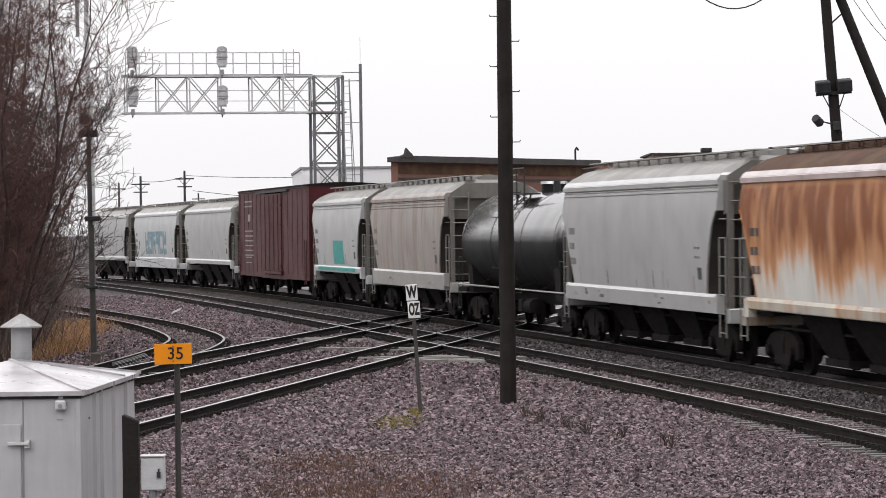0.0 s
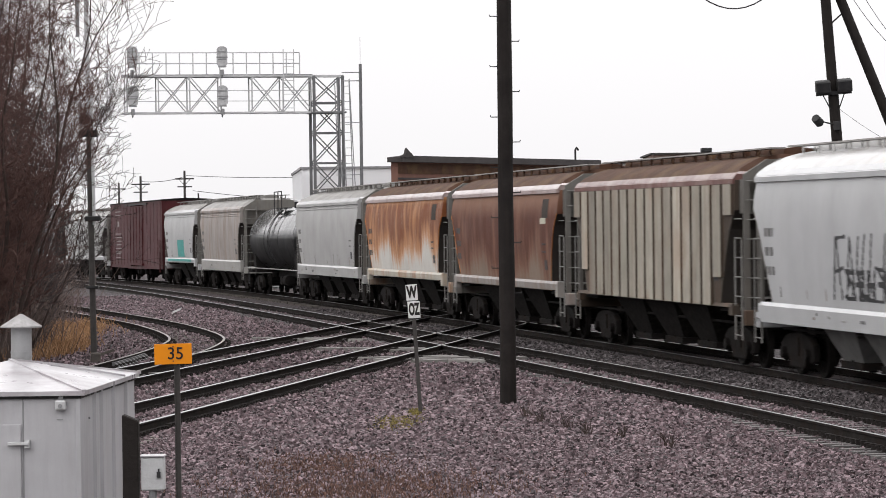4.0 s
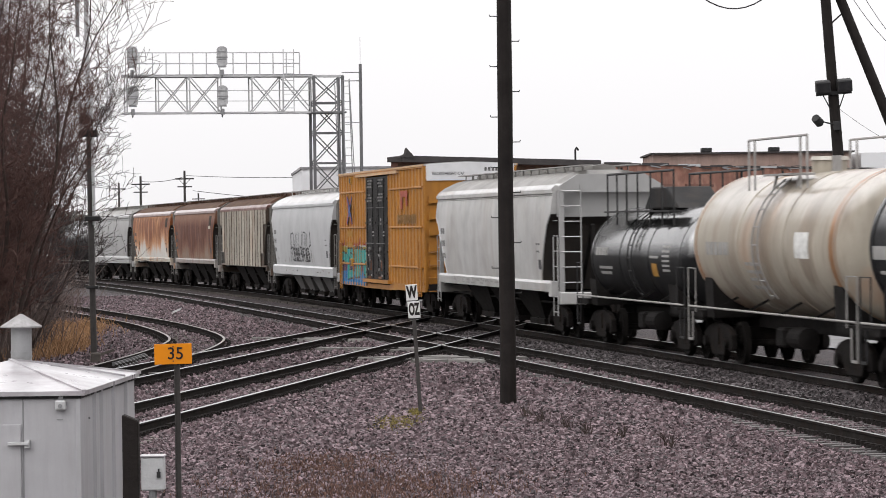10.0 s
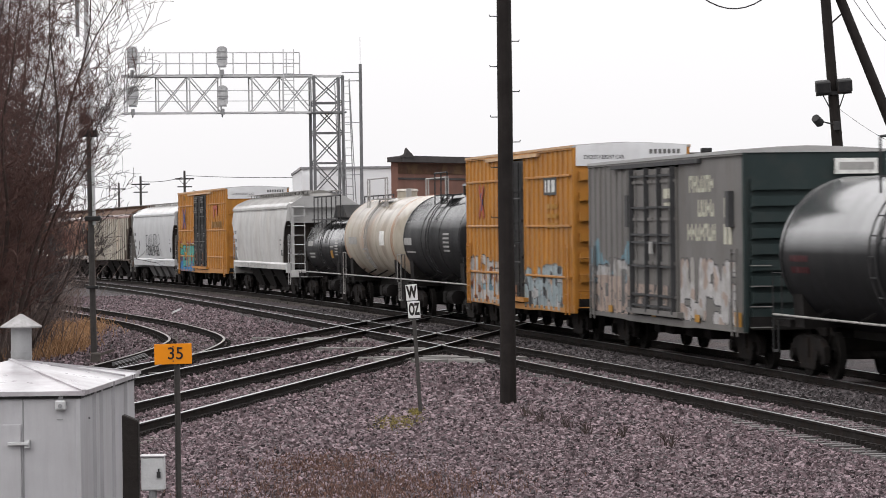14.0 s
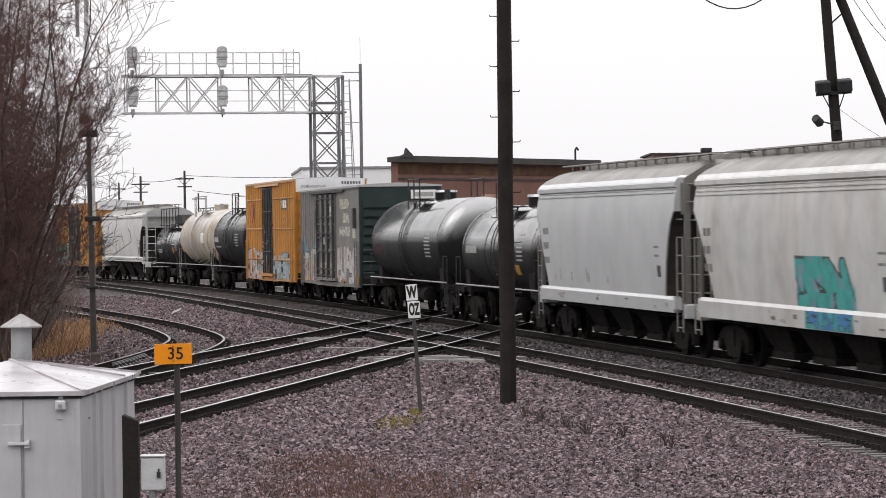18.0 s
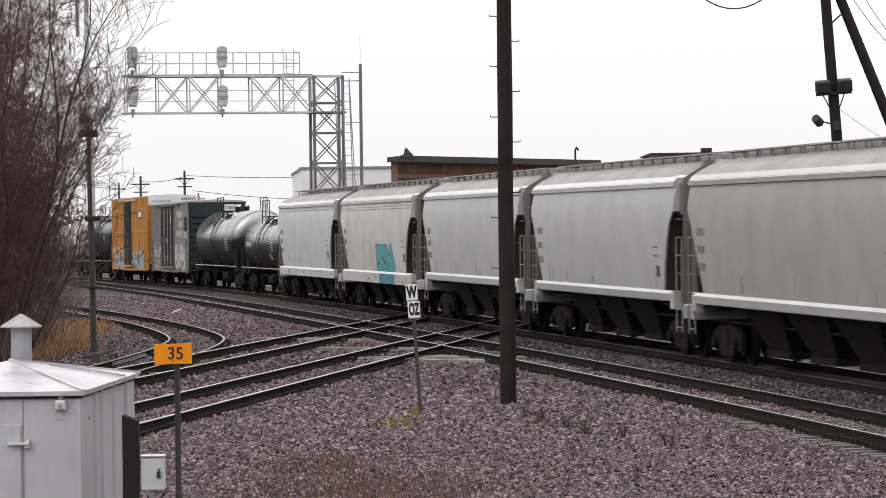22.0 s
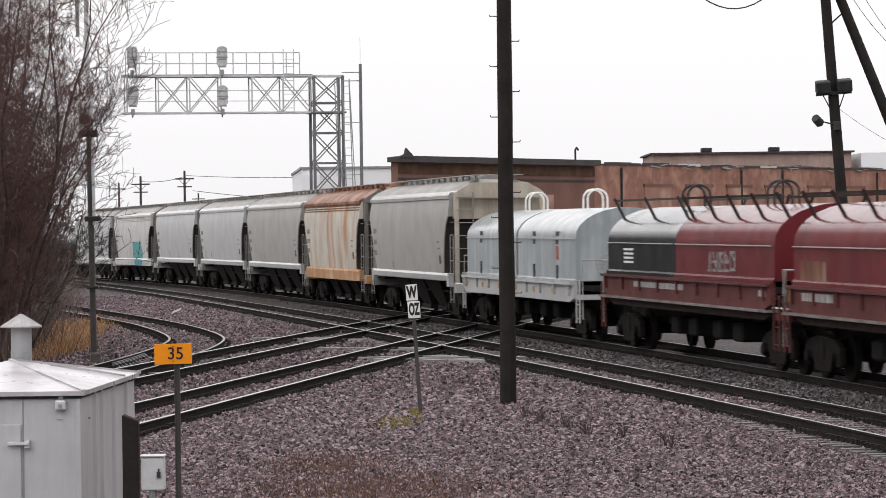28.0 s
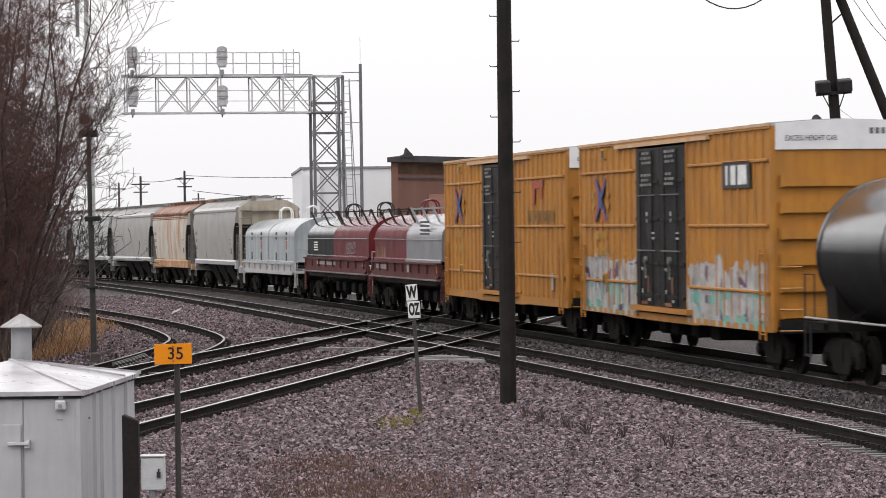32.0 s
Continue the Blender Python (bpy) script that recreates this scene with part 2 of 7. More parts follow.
M["rub_orange"] = mat("rub_orange", (0.48, 0.17, 0.035), 0.6, vary=0.25, scale=1.5, grime=0.3)
M["mark_white"] = mat("mark_white", (0.62, 0.62, 0.60), 0.6, vary=0.2, scale=4, grime=0.3)
M["mark_dark"] = mat("mark_dark", (0.05, 0.05, 0.052), 0.6, vary=0.2, scale=4, grime=0.1, spec=0.12)
M["mark_cream"] = mat("mark_cream", (0.42, 0.41, 0.33), 0.6, vary=0.2, scale=4, grime=0.25)
M["mark_grey"] = mat("mark_grey", (0.28, 0.275, 0.265), 0.6, vary=0.2, scale=4, grime=0.1)
M["mark_pale"] = mat("mark_pale", (0.20, 0.196, 0.19), 0.6, vary=0.35, scale=6, grime=0.3)
M["mark_amber"] = mat("mark_amber", (0.33, 0.17, 0.03), 0.6, vary=0.2, scale=4, grime=0.1)
M["mark_umber"] = mat("mark_umber", (0.20, 0.105, 0.028), 0.6, vary=0.3, scale=4, grime=0.2)
M["mark_red"] = mat("mark_red", (0.30, 0.06, 0.035), 0.55, vary=0.2, scale=4, grime=0.1)
M["mark_blue"] = mat("mark_blue", (0.035, 0.055, 0.16), 0.55, vary=0.2, scale=4, grime=0.1)
M["spray_teal"] = mat("spray_teal", (0.04, 0.25, 0.23), 0.5, vary=0.3, scale=3, grime=0.15)
M["spray_blue"] = mat("spray_blue", (0.035, 0.14, 0.30), 0.5, vary=0.35, scale=3, grime=0.15)
M["spray_red"] = mat("spray_red", (0.21, 0.03, 0.03), 0.5, vary=0.35, scale=3, grime=0.15)
M["spray_olive"] = mat("spray_olive", (0.21, 0.17, 0.03), 0.5, vary=0.3, scale=3, grime=0.15)
M["spray_pale"] = mat("spray_pale", (0.36, 0.35, 0.345), 0.55, vary=0.35, scale=3, second_amount=0.6, second=(0.20, 0.185, 0.16), grime=0.2)
M["spray_cyan"] = mat("spray_cyan", (0.13, 0.22, 0.26), 0.55, vary=0.3, scale=2, grime=0.2)
M["spray_mint"] = mat("spray_mint", (0.16, 0.33, 0.29), 0.55, vary=0.3, scale=2, grime=0.2)
M["spray_plum"] = mat("spray_plum", (0.10, 0.055, 0.10), 0.55, vary=0.35, scale=3, grime=0.15)
M["spray_ice"] = mat("spray_ice", (0.24, 0.285, 0.30), 0.55, vary=0.35, scale=3, grime=0.25)
M["spray_peach"] = mat("spray_peach", (0.30, 0.235, 0.20), 0.55, vary=0.3, scale=2, grime=0.2)
M["rail_side"] = mat("rail_side", (0.020, 0.0175, 0.0165), 0.85, vary=0.35, scale=3, spec=0.04, second=(0.018, 0.011, 0.008), grime=0.08)
M["rail_dull"] = mat("rail_dull", (0.17, 0.155, 0.145), 0.5, metal=0.5, vary=0.25, scale=2, grime=0.2, bump=0.03)
M["eave_red"] = mat("eave_red", (0.15, 0.075, 0.066), 0.55, vary=0.3, scale=1.5, second=(0.3, 0.24, 0.22), second_amount=0.4, grime=0.2, wet=0.5)
M["rail_top"] = mat("rail_top", (0.33, 0.33, 0.335), 0.34, metal=1.0, vary=0.12, scale=2, grime=0.1, bump=0.02)
M["tie_wood"] = mat("tie_wood", (0.10, 0.088, 0.08), 0.75, vary=0.35, scale=4, grime=0.4, island=0.35, spec=0.12)
M["tie_grey"] = mat("tie_grey", (0.105, 0.098, 0.097), 0.75, vary=0.3, scale=4, grime=0.3, island=0.25)
M["plank"] = mat("plank", (0.22, 0.21, 0.2), 0.7, vary=0.3, scale=3, grime=0.3, island=0.2)
M["galv"] = mat("galv", (0.44, 0.44, 0.445), 0.55, metal=0.1, vary=0.15, scale=2.0, grime=0.15)
M["mast_grey"] = mat("mast_grey", (0.135, 0.135, 0.14), 0.6, metal=0.1, vary=0.25, scale=2.0, grime=0.2)
M["head_grey"] = mat("head_grey", (0.40, 0.40, 0.405), 0.55, vary=0.25, scale=5.0, second=(0.2, 0.2, 0.2), second_amount=0.55, grime=0.3)
M["galv_dark"] = mat("galv_dark", (0.22, 0.22, 0.226), 0.6, metal=0.1, vary=0.2, scale=2.0, grime=0.2)
M["shed_paint"] = mat("shed_paint", (0.36, 0.355, 0.368), 0.42, vary=0.09, scale=0.9, streak=(0.27, 0.26, 0.26), streak_amount=0.35, streak_scale=(5, 5, 0.6), grime=0.15, bump=0.05)
M["shed_roof"] = mat("shed_roof", (0.40, 0.385, 0.40), 0.3, metal=0.1, vary=0.2, scale=2.6, second=(0.25, 0.22, 0.235), second_amount=0.6, grime=0.3, bump=0.05, wet=0.40)
M["vent_cap"] = mat("vent_cap", (0.27, 0.262, 0.262), 0.5, metal=0.1, vary=0.25, scale=9.0, second=(0.13, 0.095, 0.085), second_amount=0.7, grime=0.3, bump=0.08)
M["pole_wood"] = mat("pole_wood", (0.017, 0.0145, 0.0138), 0.7, vary=0.4, scale=3, fine=20, bump=0.4, bump_scale=30, grime=0.03, streak=(0.02, 0.016, 0.014), streak_amount=0.5, streak_scale=(14, 14, 0.5), spec=0.08)
M["dark_metal"] = mat("dark_metal", (0.03, 0.03, 0.031), 0.55, vary=0.3, scale=3, spec=0.10)
M["post_brown"] = mat("post_brown", (0.048, 0.044, 0.042), 0.6, vary=0.3, scale=5)
M["sign_orange"] = mat("sign_orange", (0.60, 0.20, 0.004), 0.5, vary=0.06, scale=3, grime=0.06, bump=0.03)
M["sign_white"] = mat("sign_white", (0.58, 0.58, 0.57), 0.5, vary=0.1, scale=8, grime=0.15, bump=0.03)
M["ink"] = mat("ink", (0.02, 0.018, 0.017), 0.55, vary=0.1, scale=8, bump=0, spec=0.10)
M["brick"] = mat("brick", (0.22, 0.108, 0.08), 0.85, vary=0.4, scale=1.3, second=(0.29, 0.17, 0.13), second_amount=0.7, streak=(0.15, 0.07, 0.055), streak_amount=0.5, streak_scale=(0.6, 0.6, 0.15), grime=0.2, island=0.18)
M["brick_dark"] = mat("brick_dark", (0.145, 0.075, 0.058), 0.85, vary=0.25, scale=0.4, streak=(0.1, 0.05, 0.04), streak_amount=0.5, streak_scale=(0.6, 0.6, 0.15), grime=0.2, island=0.15)
M["brick_patch"] = mat("brick_patch", (0.25, 0.13, 0.097), 0.85, vary=0.25, scale=0.6, second=(0.4, 0.27, 0.2), second_amount=0.6, grime=0.2)
M["tar"] = mat("tar", (0.05, 0.045, 0.045), 0.8, vary=0.3, scale=1.0)
M["far_white"] = mat("far_white", (0.58, 0.58, 0.59), 0.6, vary=0.05, scale=0.3, grime=0.05)
M["bark"] = mat("bark", (0.05, 0.037, 0.033), 0.85, vary=0.3, scale=5, grime=0.1, spec=0.05)
M["twig"] = mat("twig", (0.058, 0.048, 0.047), 0.85, vary=0.3, scale=2, grime=0.05, spec=0.05)
M["twig_red"] = mat("twig_red", (0.092, 0.054, 0.047), 0.85, vary=0.3, scale=2, grime=0.05, spec=0.05)
M["brush_brown"] = mat("brush_brown", (0.115, 0.088, 0.080), 0.9, vary=0.3, scale=3, grime=0.1, island=0.35, spec=0.05)
M["dry_grass"] = mat("dry_grass", (0.28, 0.158, 0.08), 0.85, vary=0.3, scale=3, grime=0.1, island=0.35)
M["dead_weed"] = mat("dead_weed", (0.115, 0.068, 0.055), 0.9, vary=0.4, scale=5, grime=0.2, island=0.4, spec=0.05)
M["moss"] = mat("moss", (0.16, 0.128, 0.035), 0.9, vary=0.4, scale=5, grime=0.2, island=0.3)
M["glass_dark"] = mat("glass_dark", (0.02, 0.02, 0.022), 0.15, vary=0.2, scale=4, bump=0)
M["wire"] = mat("wire", (0.035, 0.035, 0.037), 0.6, vary=0.1, scale=2, bump=0)
M["stone"] = mat("stone", (0.116, 0.083, 0.091), 0.6, vary=0.3, scale=9, fine=90, grime=0.15, island=0.85, bump=0.2, bump_scale=120, spec=0.25)
M["oily_shaded_stone"] = mat("oily_shaded_stone", (0.060, 0.051, 0.053), 0.6, vary=0.3, scale=9, fine=90, grime=0.1, island=0.8, bump=0.2, bump_scale=120, spec=0.2)
M["pavement"] = mat("pavement", (0.17, 0.168, 0.17), 0.75, vary=0.25, scale=0.4, grime=0.15, bump=0.1, bump_scale=30)


def gravel_material(name="gravel", k=1.0):
    """Crushed pink and grey stone, each stone its own tone, stained towards brown in patches."""
    m = bpy.data.materials.new(name)
    m.use_nodes = True
    n, l = m.node_tree.nodes, m.node_tree.links
    b = n["Principled BSDF"]
    b.inputs["Roughness"].default_value, b.inputs["Specular IOR Level"].default_value = 0.7, 0.15
    tc = n.new("ShaderNodeTexCoord")

    def cells(scale, stops):
        v = n.new("ShaderNodeTexVoronoi")
        v.inputs["Scale"].default_value = scale
        l.new(tc.outputs["Object"], v.inputs["Vector"])
        sep = n.new("ShaderNodeSeparateColor")
        l.new(v.outputs["Color"], sep.inputs[0])
        cr = n.new("ShaderNodeValToRGB")
        lo, mid, hi = ((*(q * k for q in st), 1) for st in stops)
        cr.color_ramp.elements[0].color, cr.color_ramp.elements[1].color = lo, hi
        cr.color_ramp.elements.new(0.55).color = mid
        l.new(sep.outputs[0], cr.inputs[0])
        return v, cr.outputs[0]

    def mix(fac, a, c):
        x = n.new("ShaderNodeMix")
        x.data_type = "RGBA"
        if isinstance(fac, float):
            x.inputs[0].default_value = fac
        else:
            l.new(fac, x.inputs[0])
        for k, q in ((6, a), (7, c)):
            if isinstance(q, tuple):
                x.inputs[k].default_value = (*q, 1)
            else:
                l.new(q, x.inputs[k])
        return x.outputs[2]

    v1, c1 = cells(20.0, ((0.010, 0.008, 0.009), (0.048, 0.036, 0.040), (0.165, 0.135, 0.145)))
    v2, c2 = cells(5.0, ((0.012, 0.010, 0.011), (0.062, 0.048, 0.053), (0.155, 0.127, 0.136)))
    big = n.new("ShaderNodeTexNoise")
    big.inputs["Scale"].default_value, big.inputs["Detail"].default_value = 0.3, 6
    l.new(tc.outputs["Object"], big.inputs["Vector"])
    rg = n.new("ShaderNodeMapRange")
    rg.inputs["From Min"].default_value, rg.inputs["From Max"].default_value, rg.inputs["To Max"].default_value = 0.45, 0.7, 0.55
    l.new(big.outputs["Fac"], rg.inputs[0])
    col = mix(rg.outputs[0], mix(0.4, c1, c2), (0.06, 0.038, 0.034))
    l.new(col, b.inputs["Base Color"])
    bp = n.new("ShaderNodeBump")
    bp.inputs["Strength"].default_value, bp.inputs["Distance"].default_value = 0.9, 0.04
    bp.invert = True
    l.new(v1.outputs["Distance"], bp.inputs["Height"])
    l.new(bp.outputs[0], b.inputs["Normal"])
    return m


# ground tone halved, putting the shade in gaps between loose stones into colour
M["gravel"] = gravel_material("gravel", 0.5)
M["oily_gravel"] = gravel_material("oily_gravel", 0.5)

# ------------------------------------------------------------ mesh helpers


class G:
    """Collects vertices and faces of one mesh."""

    def __init__(self):
        self.v, self.f, self.mi = [], [], []

    def add(self, verts, faces, mi=0):
        o = len(self.v)
        self.v += [tuple(p) for p in verts]
        self.f += [tuple(o + i for i in f) for f in faces]
        self.mi += [mi] * len(faces)
        return self

    def box(self, x0, x1, y0, y1, z0, z1, mi=0):
        p = [(x, y, z) for x in (x0, x1) for y in (y0, y1) for z in (z0, z1)]
        return self.add(p, [(0, 1, 3, 2), (4, 6, 7, 5), (0, 4, 5, 1), (2, 3, 7, 6), (0, 2, 6, 4), (1, 5, 7, 3)], mi)

    def prism(self, prof, x0, x1, mi=0, axis="x"):
        """A profile of (y, z) run along x, or of (x, z) run along y."""
        k = len(prof)
        if axis == "x":
            p = [(x0, a, c) for a, c in prof] + [(x1, a, c) for a, c in prof]
        elif axis == "y":
            p = [(a, x0, c) for a, c in prof] + [(a, x1, c) for a, c in prof]
        else:
            p = [(a, c, x0) for a, c in prof] + [(a, c, x1) for a, c in prof]
        f = [(i, (i + 1) % k, k + (i + 1) % k, k + i) for i in range(k)]
        return self.add(p, f + [tuple(range(k - 1, -1, -1)), tuple(range(k, 2 * k))], mi)

    def cyl(self, a, c, r, r2=None, n=8, mi=0):
        a, c = Vector(a), Vector(c)
        r2 = r if r2 is None else r2
        d = (c - a).normalized()
        u = d.orthogonal().normalized()
        w = d.cross(u)
        ring = [(math.cos(2 * math.pi * k / n), math.sin(2 * math.pi * k / n)) for k in range(n)]
        p = [a + r * (x * u + y * w) for x, y in ring] + [c + r2 * (x * u + y * w) for x, y in ring]
        f = [(k, (k + 1) % n, n + (k + 1) % n, n + k) for k in range(n)]
        return self.add(p, f + [tuple(range(n - 1, -1, -1)), tuple(range(n, 2 * n))], mi)

    def tube(self, pts, r, n=6, mi=0):
        return self.sweep(pts, [r] * len(pts), n)

    def sweep(self, pts, radii, n=8):
        """One tapering tube through the points."""
        ps = [Vector(p) for p in pts]
        u = (ps[-1] - ps[0]).orthogonal().normalized()
        v = []
        for i, p in enumerate(ps):
            d = (ps[min(len(ps) - 1, i + 1)] - ps[max(0, i - 1)]).normalized()
            a = (u - d * u.dot(d)).normalized()
            w = d.cross(a)
            v += [p + radii[i] * (math.cos(2 * math.pi * k / n) * a + math.sin(2 * math.pi * k / n) * w) for k in range(n)]
        f = [(j * n + k, j * n + (k + 1) % n, (j + 1) * n + (k + 1) % n, (j + 1) * n + k) for j in range(len(ps) - 1) for k in range(n)]
        return self.add(v, f + [tuple(range(n - 1, -1, -1)), tuple(range((len(ps) - 1) * n, len(ps) * n))])

    def bar(self, a, c, w, h, up=(0, 0, 1), mi=0):
        a, c = Vector(a), Vector(c)
        d = (c - a).normalized()
        s = d.cross(Vector(up))
        s = s.normalized() if s.length > 1e-4 else d.orthogonal().normalized()
        t = s.cross(d)
        p = [q + i * s * w / 2 + j * t * h / 2 for q in (a, c) for i, j in ((-1, -1), (1, -1), (1, 1), (-1, 1))]
        return self.add(p, [(0, 1, 2, 3), (7, 6, 5, 4), (0, 4, 5, 1), (1, 5, 6, 2), (2, 6, 7, 3), (3, 7, 4, 0)], mi)

    def lathe(self, rings, n=32, mi=0, cy=0.0, cz=0.0):
        """Rings of (x, radius) round the x axis."""
        o = []
        for x, r in rings:
            o += [(x, cy + r * math.cos(2 * math.pi * k / n), cz + r * math.sin(2 * math.pi * k / n)) for k in range(n)]
        f = []
        for j in range(len(rings) - 1):
            f += [(j * n + k, j * n + (k + 1) % n, (j + 1) * n + (k + 1) % n, (j + 1) * n + k) for k in range(n)]
        f += [tuple(range(n - 1, -1, -1)), tuple(range((len(rings) - 1) * n, len(rings) * n))]
        return self.add(o, f, mi)


def part(name, g, material, parent=None, label="", smooth=False, bevel=0.0):
    """One mesh object, linked under a thing or a part."""
    me = bpy.data.meshes.new(name)
    me.from_pydata(g.v, [], g.f)
    mats = material if isinstance(material, (list, tuple)) else [material]
    for m in mats:
        me.materials.append(M[m])
    if len(mats) > 1:
        me.polygons.foreach_set("material_index", g.mi)
    bm = bmesh.new()
    bm.from_mesh(me)
    bmesh.ops.recalc_face_normals(bm, faces=bm.faces)
    if bevel:
        bmesh.ops.bevel(bm, geom=bm.edges[:], offset=bevel, segments=1, affect="EDGES", clamp_overlap=True)
    bm.to_mesh(me)
    bm.free()
    if smooth:
        me.polygons.foreach_set("use_smooth", [True] * len(me.polygons))
        me.set_sharp_from_angle(angle=radians(38))
    ob = new(name, me)
    if parent:
        ob.parent = parent
    if label:
        ob["label"] = label
    return ob


def shared(name, ob, parent, m):
    """Another object on the same mesh."""
    o = new(name, ob.data)
    o.parent, o.matrix_basis = parent, m
    return o


def thing(name, m, label, category, group="", kind=""):
    e = new(name)
    e.empty_display_size = 0.3
    e.matrix_basis = m
    return tagged(e, label, category, group, kind)


def text_part(name, words, size, material, parent, m, depth=0.002, squeeze=1.0, bold=0.0):
    """Letters in the built-in font as a mesh; m puts them with x along the line and z out of the face."""
    cu = bpy.data.curves.new(name, "FONT")
    cu.offset = bold
    cu.body, cu.size, cu.extrude, cu.align_x, cu.align_y = words, size, depth, "CENTER", "CENTER"
    tmp = new(name, cu)
    bpy.context.view_layer.update()
    me = bpy.data.meshes.new_from_object(tmp.evaluated_get(bpy.context.evaluated_depsgraph_get()))
    bpy.data.objects.remove(tmp)
    me.materials.clear()
    me.materials.append(M[material])
    ob = new(name, me)
    ob.parent = parent
    ob.matrix_basis = m @ Matrix.Diagonal((squeeze, 1, 1, 1))
    return ob


# ------------------------------------------------------------ the lines of the tracks
GAUGE = 0.7525
STEP = 1.0
ARC = np.arange(-520.0, 701.0, STEP)


def main_line():
    """Centre line of the line the train runs on: plan, heading (left of straight ahead) by distance along it."""
    kap = np.interp(ARC, [-30, 0, 50, 90, 130, 170, 220, 300, 340], [0.0004, 0.00045, 0.0003, 0.00039, 0.00092, 0.00112, 0.00112, 0.00112, 0.0006])
    kap[ARC < -30] = 0.0
    phi = np.concatenate([[0], np.cumsum((kap[1:] + kap[:-1]) / 2 * STEP)])
    i0 = int(np.argmin(abs(ARC)))
    phi += 0.1528 - phi[i0]
    dx, dy = -np.sin(phi), np.cos(phi)
    x = np.concatenate([[0], np.cumsum((dx[1:] + dx[:-1]) / 2 * STEP)])
    y = np.concatenate([[0], np.cumsum((dy[1:] + dy[:-1]) / 2 * STEP)])
    return x - x[i0] + 9.30, y - y[i0] + 58.40, phi


LX, LY, LPHI = main_line()


def rise(s):
    u = (np.clip(s, -20, 200) - 30) / 100
    return 0.208 * u - 0.178 * u * u


def on_line(s, off=0.0, lift=True):
    """Place at distance s along the main line, off metres to the camera's side of it."""
    x, y, p = (float(np.interp(s, ARC, a)) for a in (LX, LY, LPHI))
    return x - math.cos(p) * off, y - math.sin(p) * off, float(rise(s)) if lift else 0.0


SPACING = 4.18


def travel(t):
    """Metres the train has gone since 16 s."""
    u = (t - 16) / 16
    return 220.4683 * u + 2.9101 * u**2 - 4.2023 * u**3 + 0.0027 * u**4 + 2.3884 * u**5

# ------------------------------------------------------------ ground
GROUND = -0.205


def axis_steps(fine0, fine1, step, far0, far1):
    a = list(np.arange(fine0, fine1 + 1e-6, step))
    up, d = [fine1], step
    while up[-1] < far1:
        d *= 1.5
        up.append(min(far1, up[-1] + d))
    dn, d = [fine0], step
    while dn[-1] > far0:
        d *= 1.5
        dn.append(max(far0, dn[-1] - d))
    return dn[:0:-1] + a + up[1:]


def build_ground():
    xs = axis_steps(-14, 14, 0.5, -2500, 2500)
    ys = axis_steps(28, 110, 0.5, -700, 4000)
    g = G()
    nx = len(xs)
    verts = []
    for y in ys:
        for x in xs:
            z = GROUND
            if 20 < y < 200 and abs(x) < 40:
                z += 0.012 * noise.noise((x * 0.35, y * 0.2, 0)) + 0.006 * noise.noise((x * 1.3, y * 1.3, 4))
                z -= 0.05 * max(0.0, min(1.0, (56 - y) / 15))
            verts.append((x, y, z))
    faces = [(j * nx + i, j * nx + i + 1, (j + 1) * nx + i + 1, (j + 1) * nx + i) for j in range(len(ys) - 1) for i in range(nx - 1)]
    g.add(verts, faces)
    ob = part("ground", g, "gravel", smooth=True)
    return tagged(ob, "purplish grey crushed stone ground around the tracks", "ground", kind="structure")


build_ground()

# oil-dark ballast under the train's track
bed = G()
rows_ = [(on_line(s_, 3.25, False), on_line(s_, -3.1, False)) for s_ in range(-60, 300, 3)]
bed.add([(x, y, GROUND + 0.022) for pair in rows_ for x, y, _ in pair], [(2 * i, 2 * i + 1, 2 * i + 3, 2 * i + 2) for i in range(len(rows_) - 1)])
tagged(part("ballast", bed, "oily_gravel"), "dark oil-stained ballast under the main track", "ballast", kind="structure")

# wet light pavement beyond the train
pv = G()
edge = [on_line(s, -4.5, False)[:2] for s in range(-20, 150, 10)]
n_e = len(edge)
verts = [(x, y, GROUND + 0.05) for x, y in edge] + [(x + 140, y + 60, GROUND + 0.05) for x, y in edge]
pv.add(verts, [(i, n_e + i, n_e + i + 1, i + 1) for i in range(n_e - 1)])
tagged(part("pavement", pv, "pavement"), "wet pale concrete yard beyond the tracks", "pavement", kind="structure")

# ------------------------------------------------------------ tracks
RAIL_PROFILE = [(-0.07, -0.185), (0.07, -0.185), (0.07, -0.170), (0.011, -0.14), (0.011, -0.045), (0.036, -0.032), (0.036, -0.005),
                (0.030, 0.0), (-0.030, 0.0), (-0.036, -0.005), (-0.036, -0.032), (-0.011, -0.045), (-0.011, -0.14), (-0.07, -0.170)]


def with_normals(pts):
    """(x, y, z) to (x, y, z, side x, side y): the side is the left hand of the way."""
    out = []
    for i, p in enumerate(pts):
        a, c = pts[max(0, i - 1)], pts[min(len(pts) - 1, i + 1)]
        d = math.hypot(c[0] - a[0], c[1] - a[1])
        out.append((*p, -(c[1] - a[1]) / d, (c[0] - a[0]) / d))
    return out


def rail_along(path, off, parent, head="rail_top", worn=(6, 7, 8)):
    g = G()
    k = len(RAIL_PROFILE)
    sel = path
    for x, y, z, sx, sy in sel:
        g.v += [(x + sx * (off + a), y + sy * (off + a), z + h) for a, h in RAIL_PROFILE]
    for j in range(len(sel) - 1):
        for i in range(k):
            g.f.append((j * k + i, j * k + (i + 1) % k, (j + 1) * k + (i + 1) % k, (j + 1) * k + i))
            g.mi.append(1 if i in worn else 0)
    return part("rail", g, ["rail_side", head], parent, "rusty steel rail with a polished top")


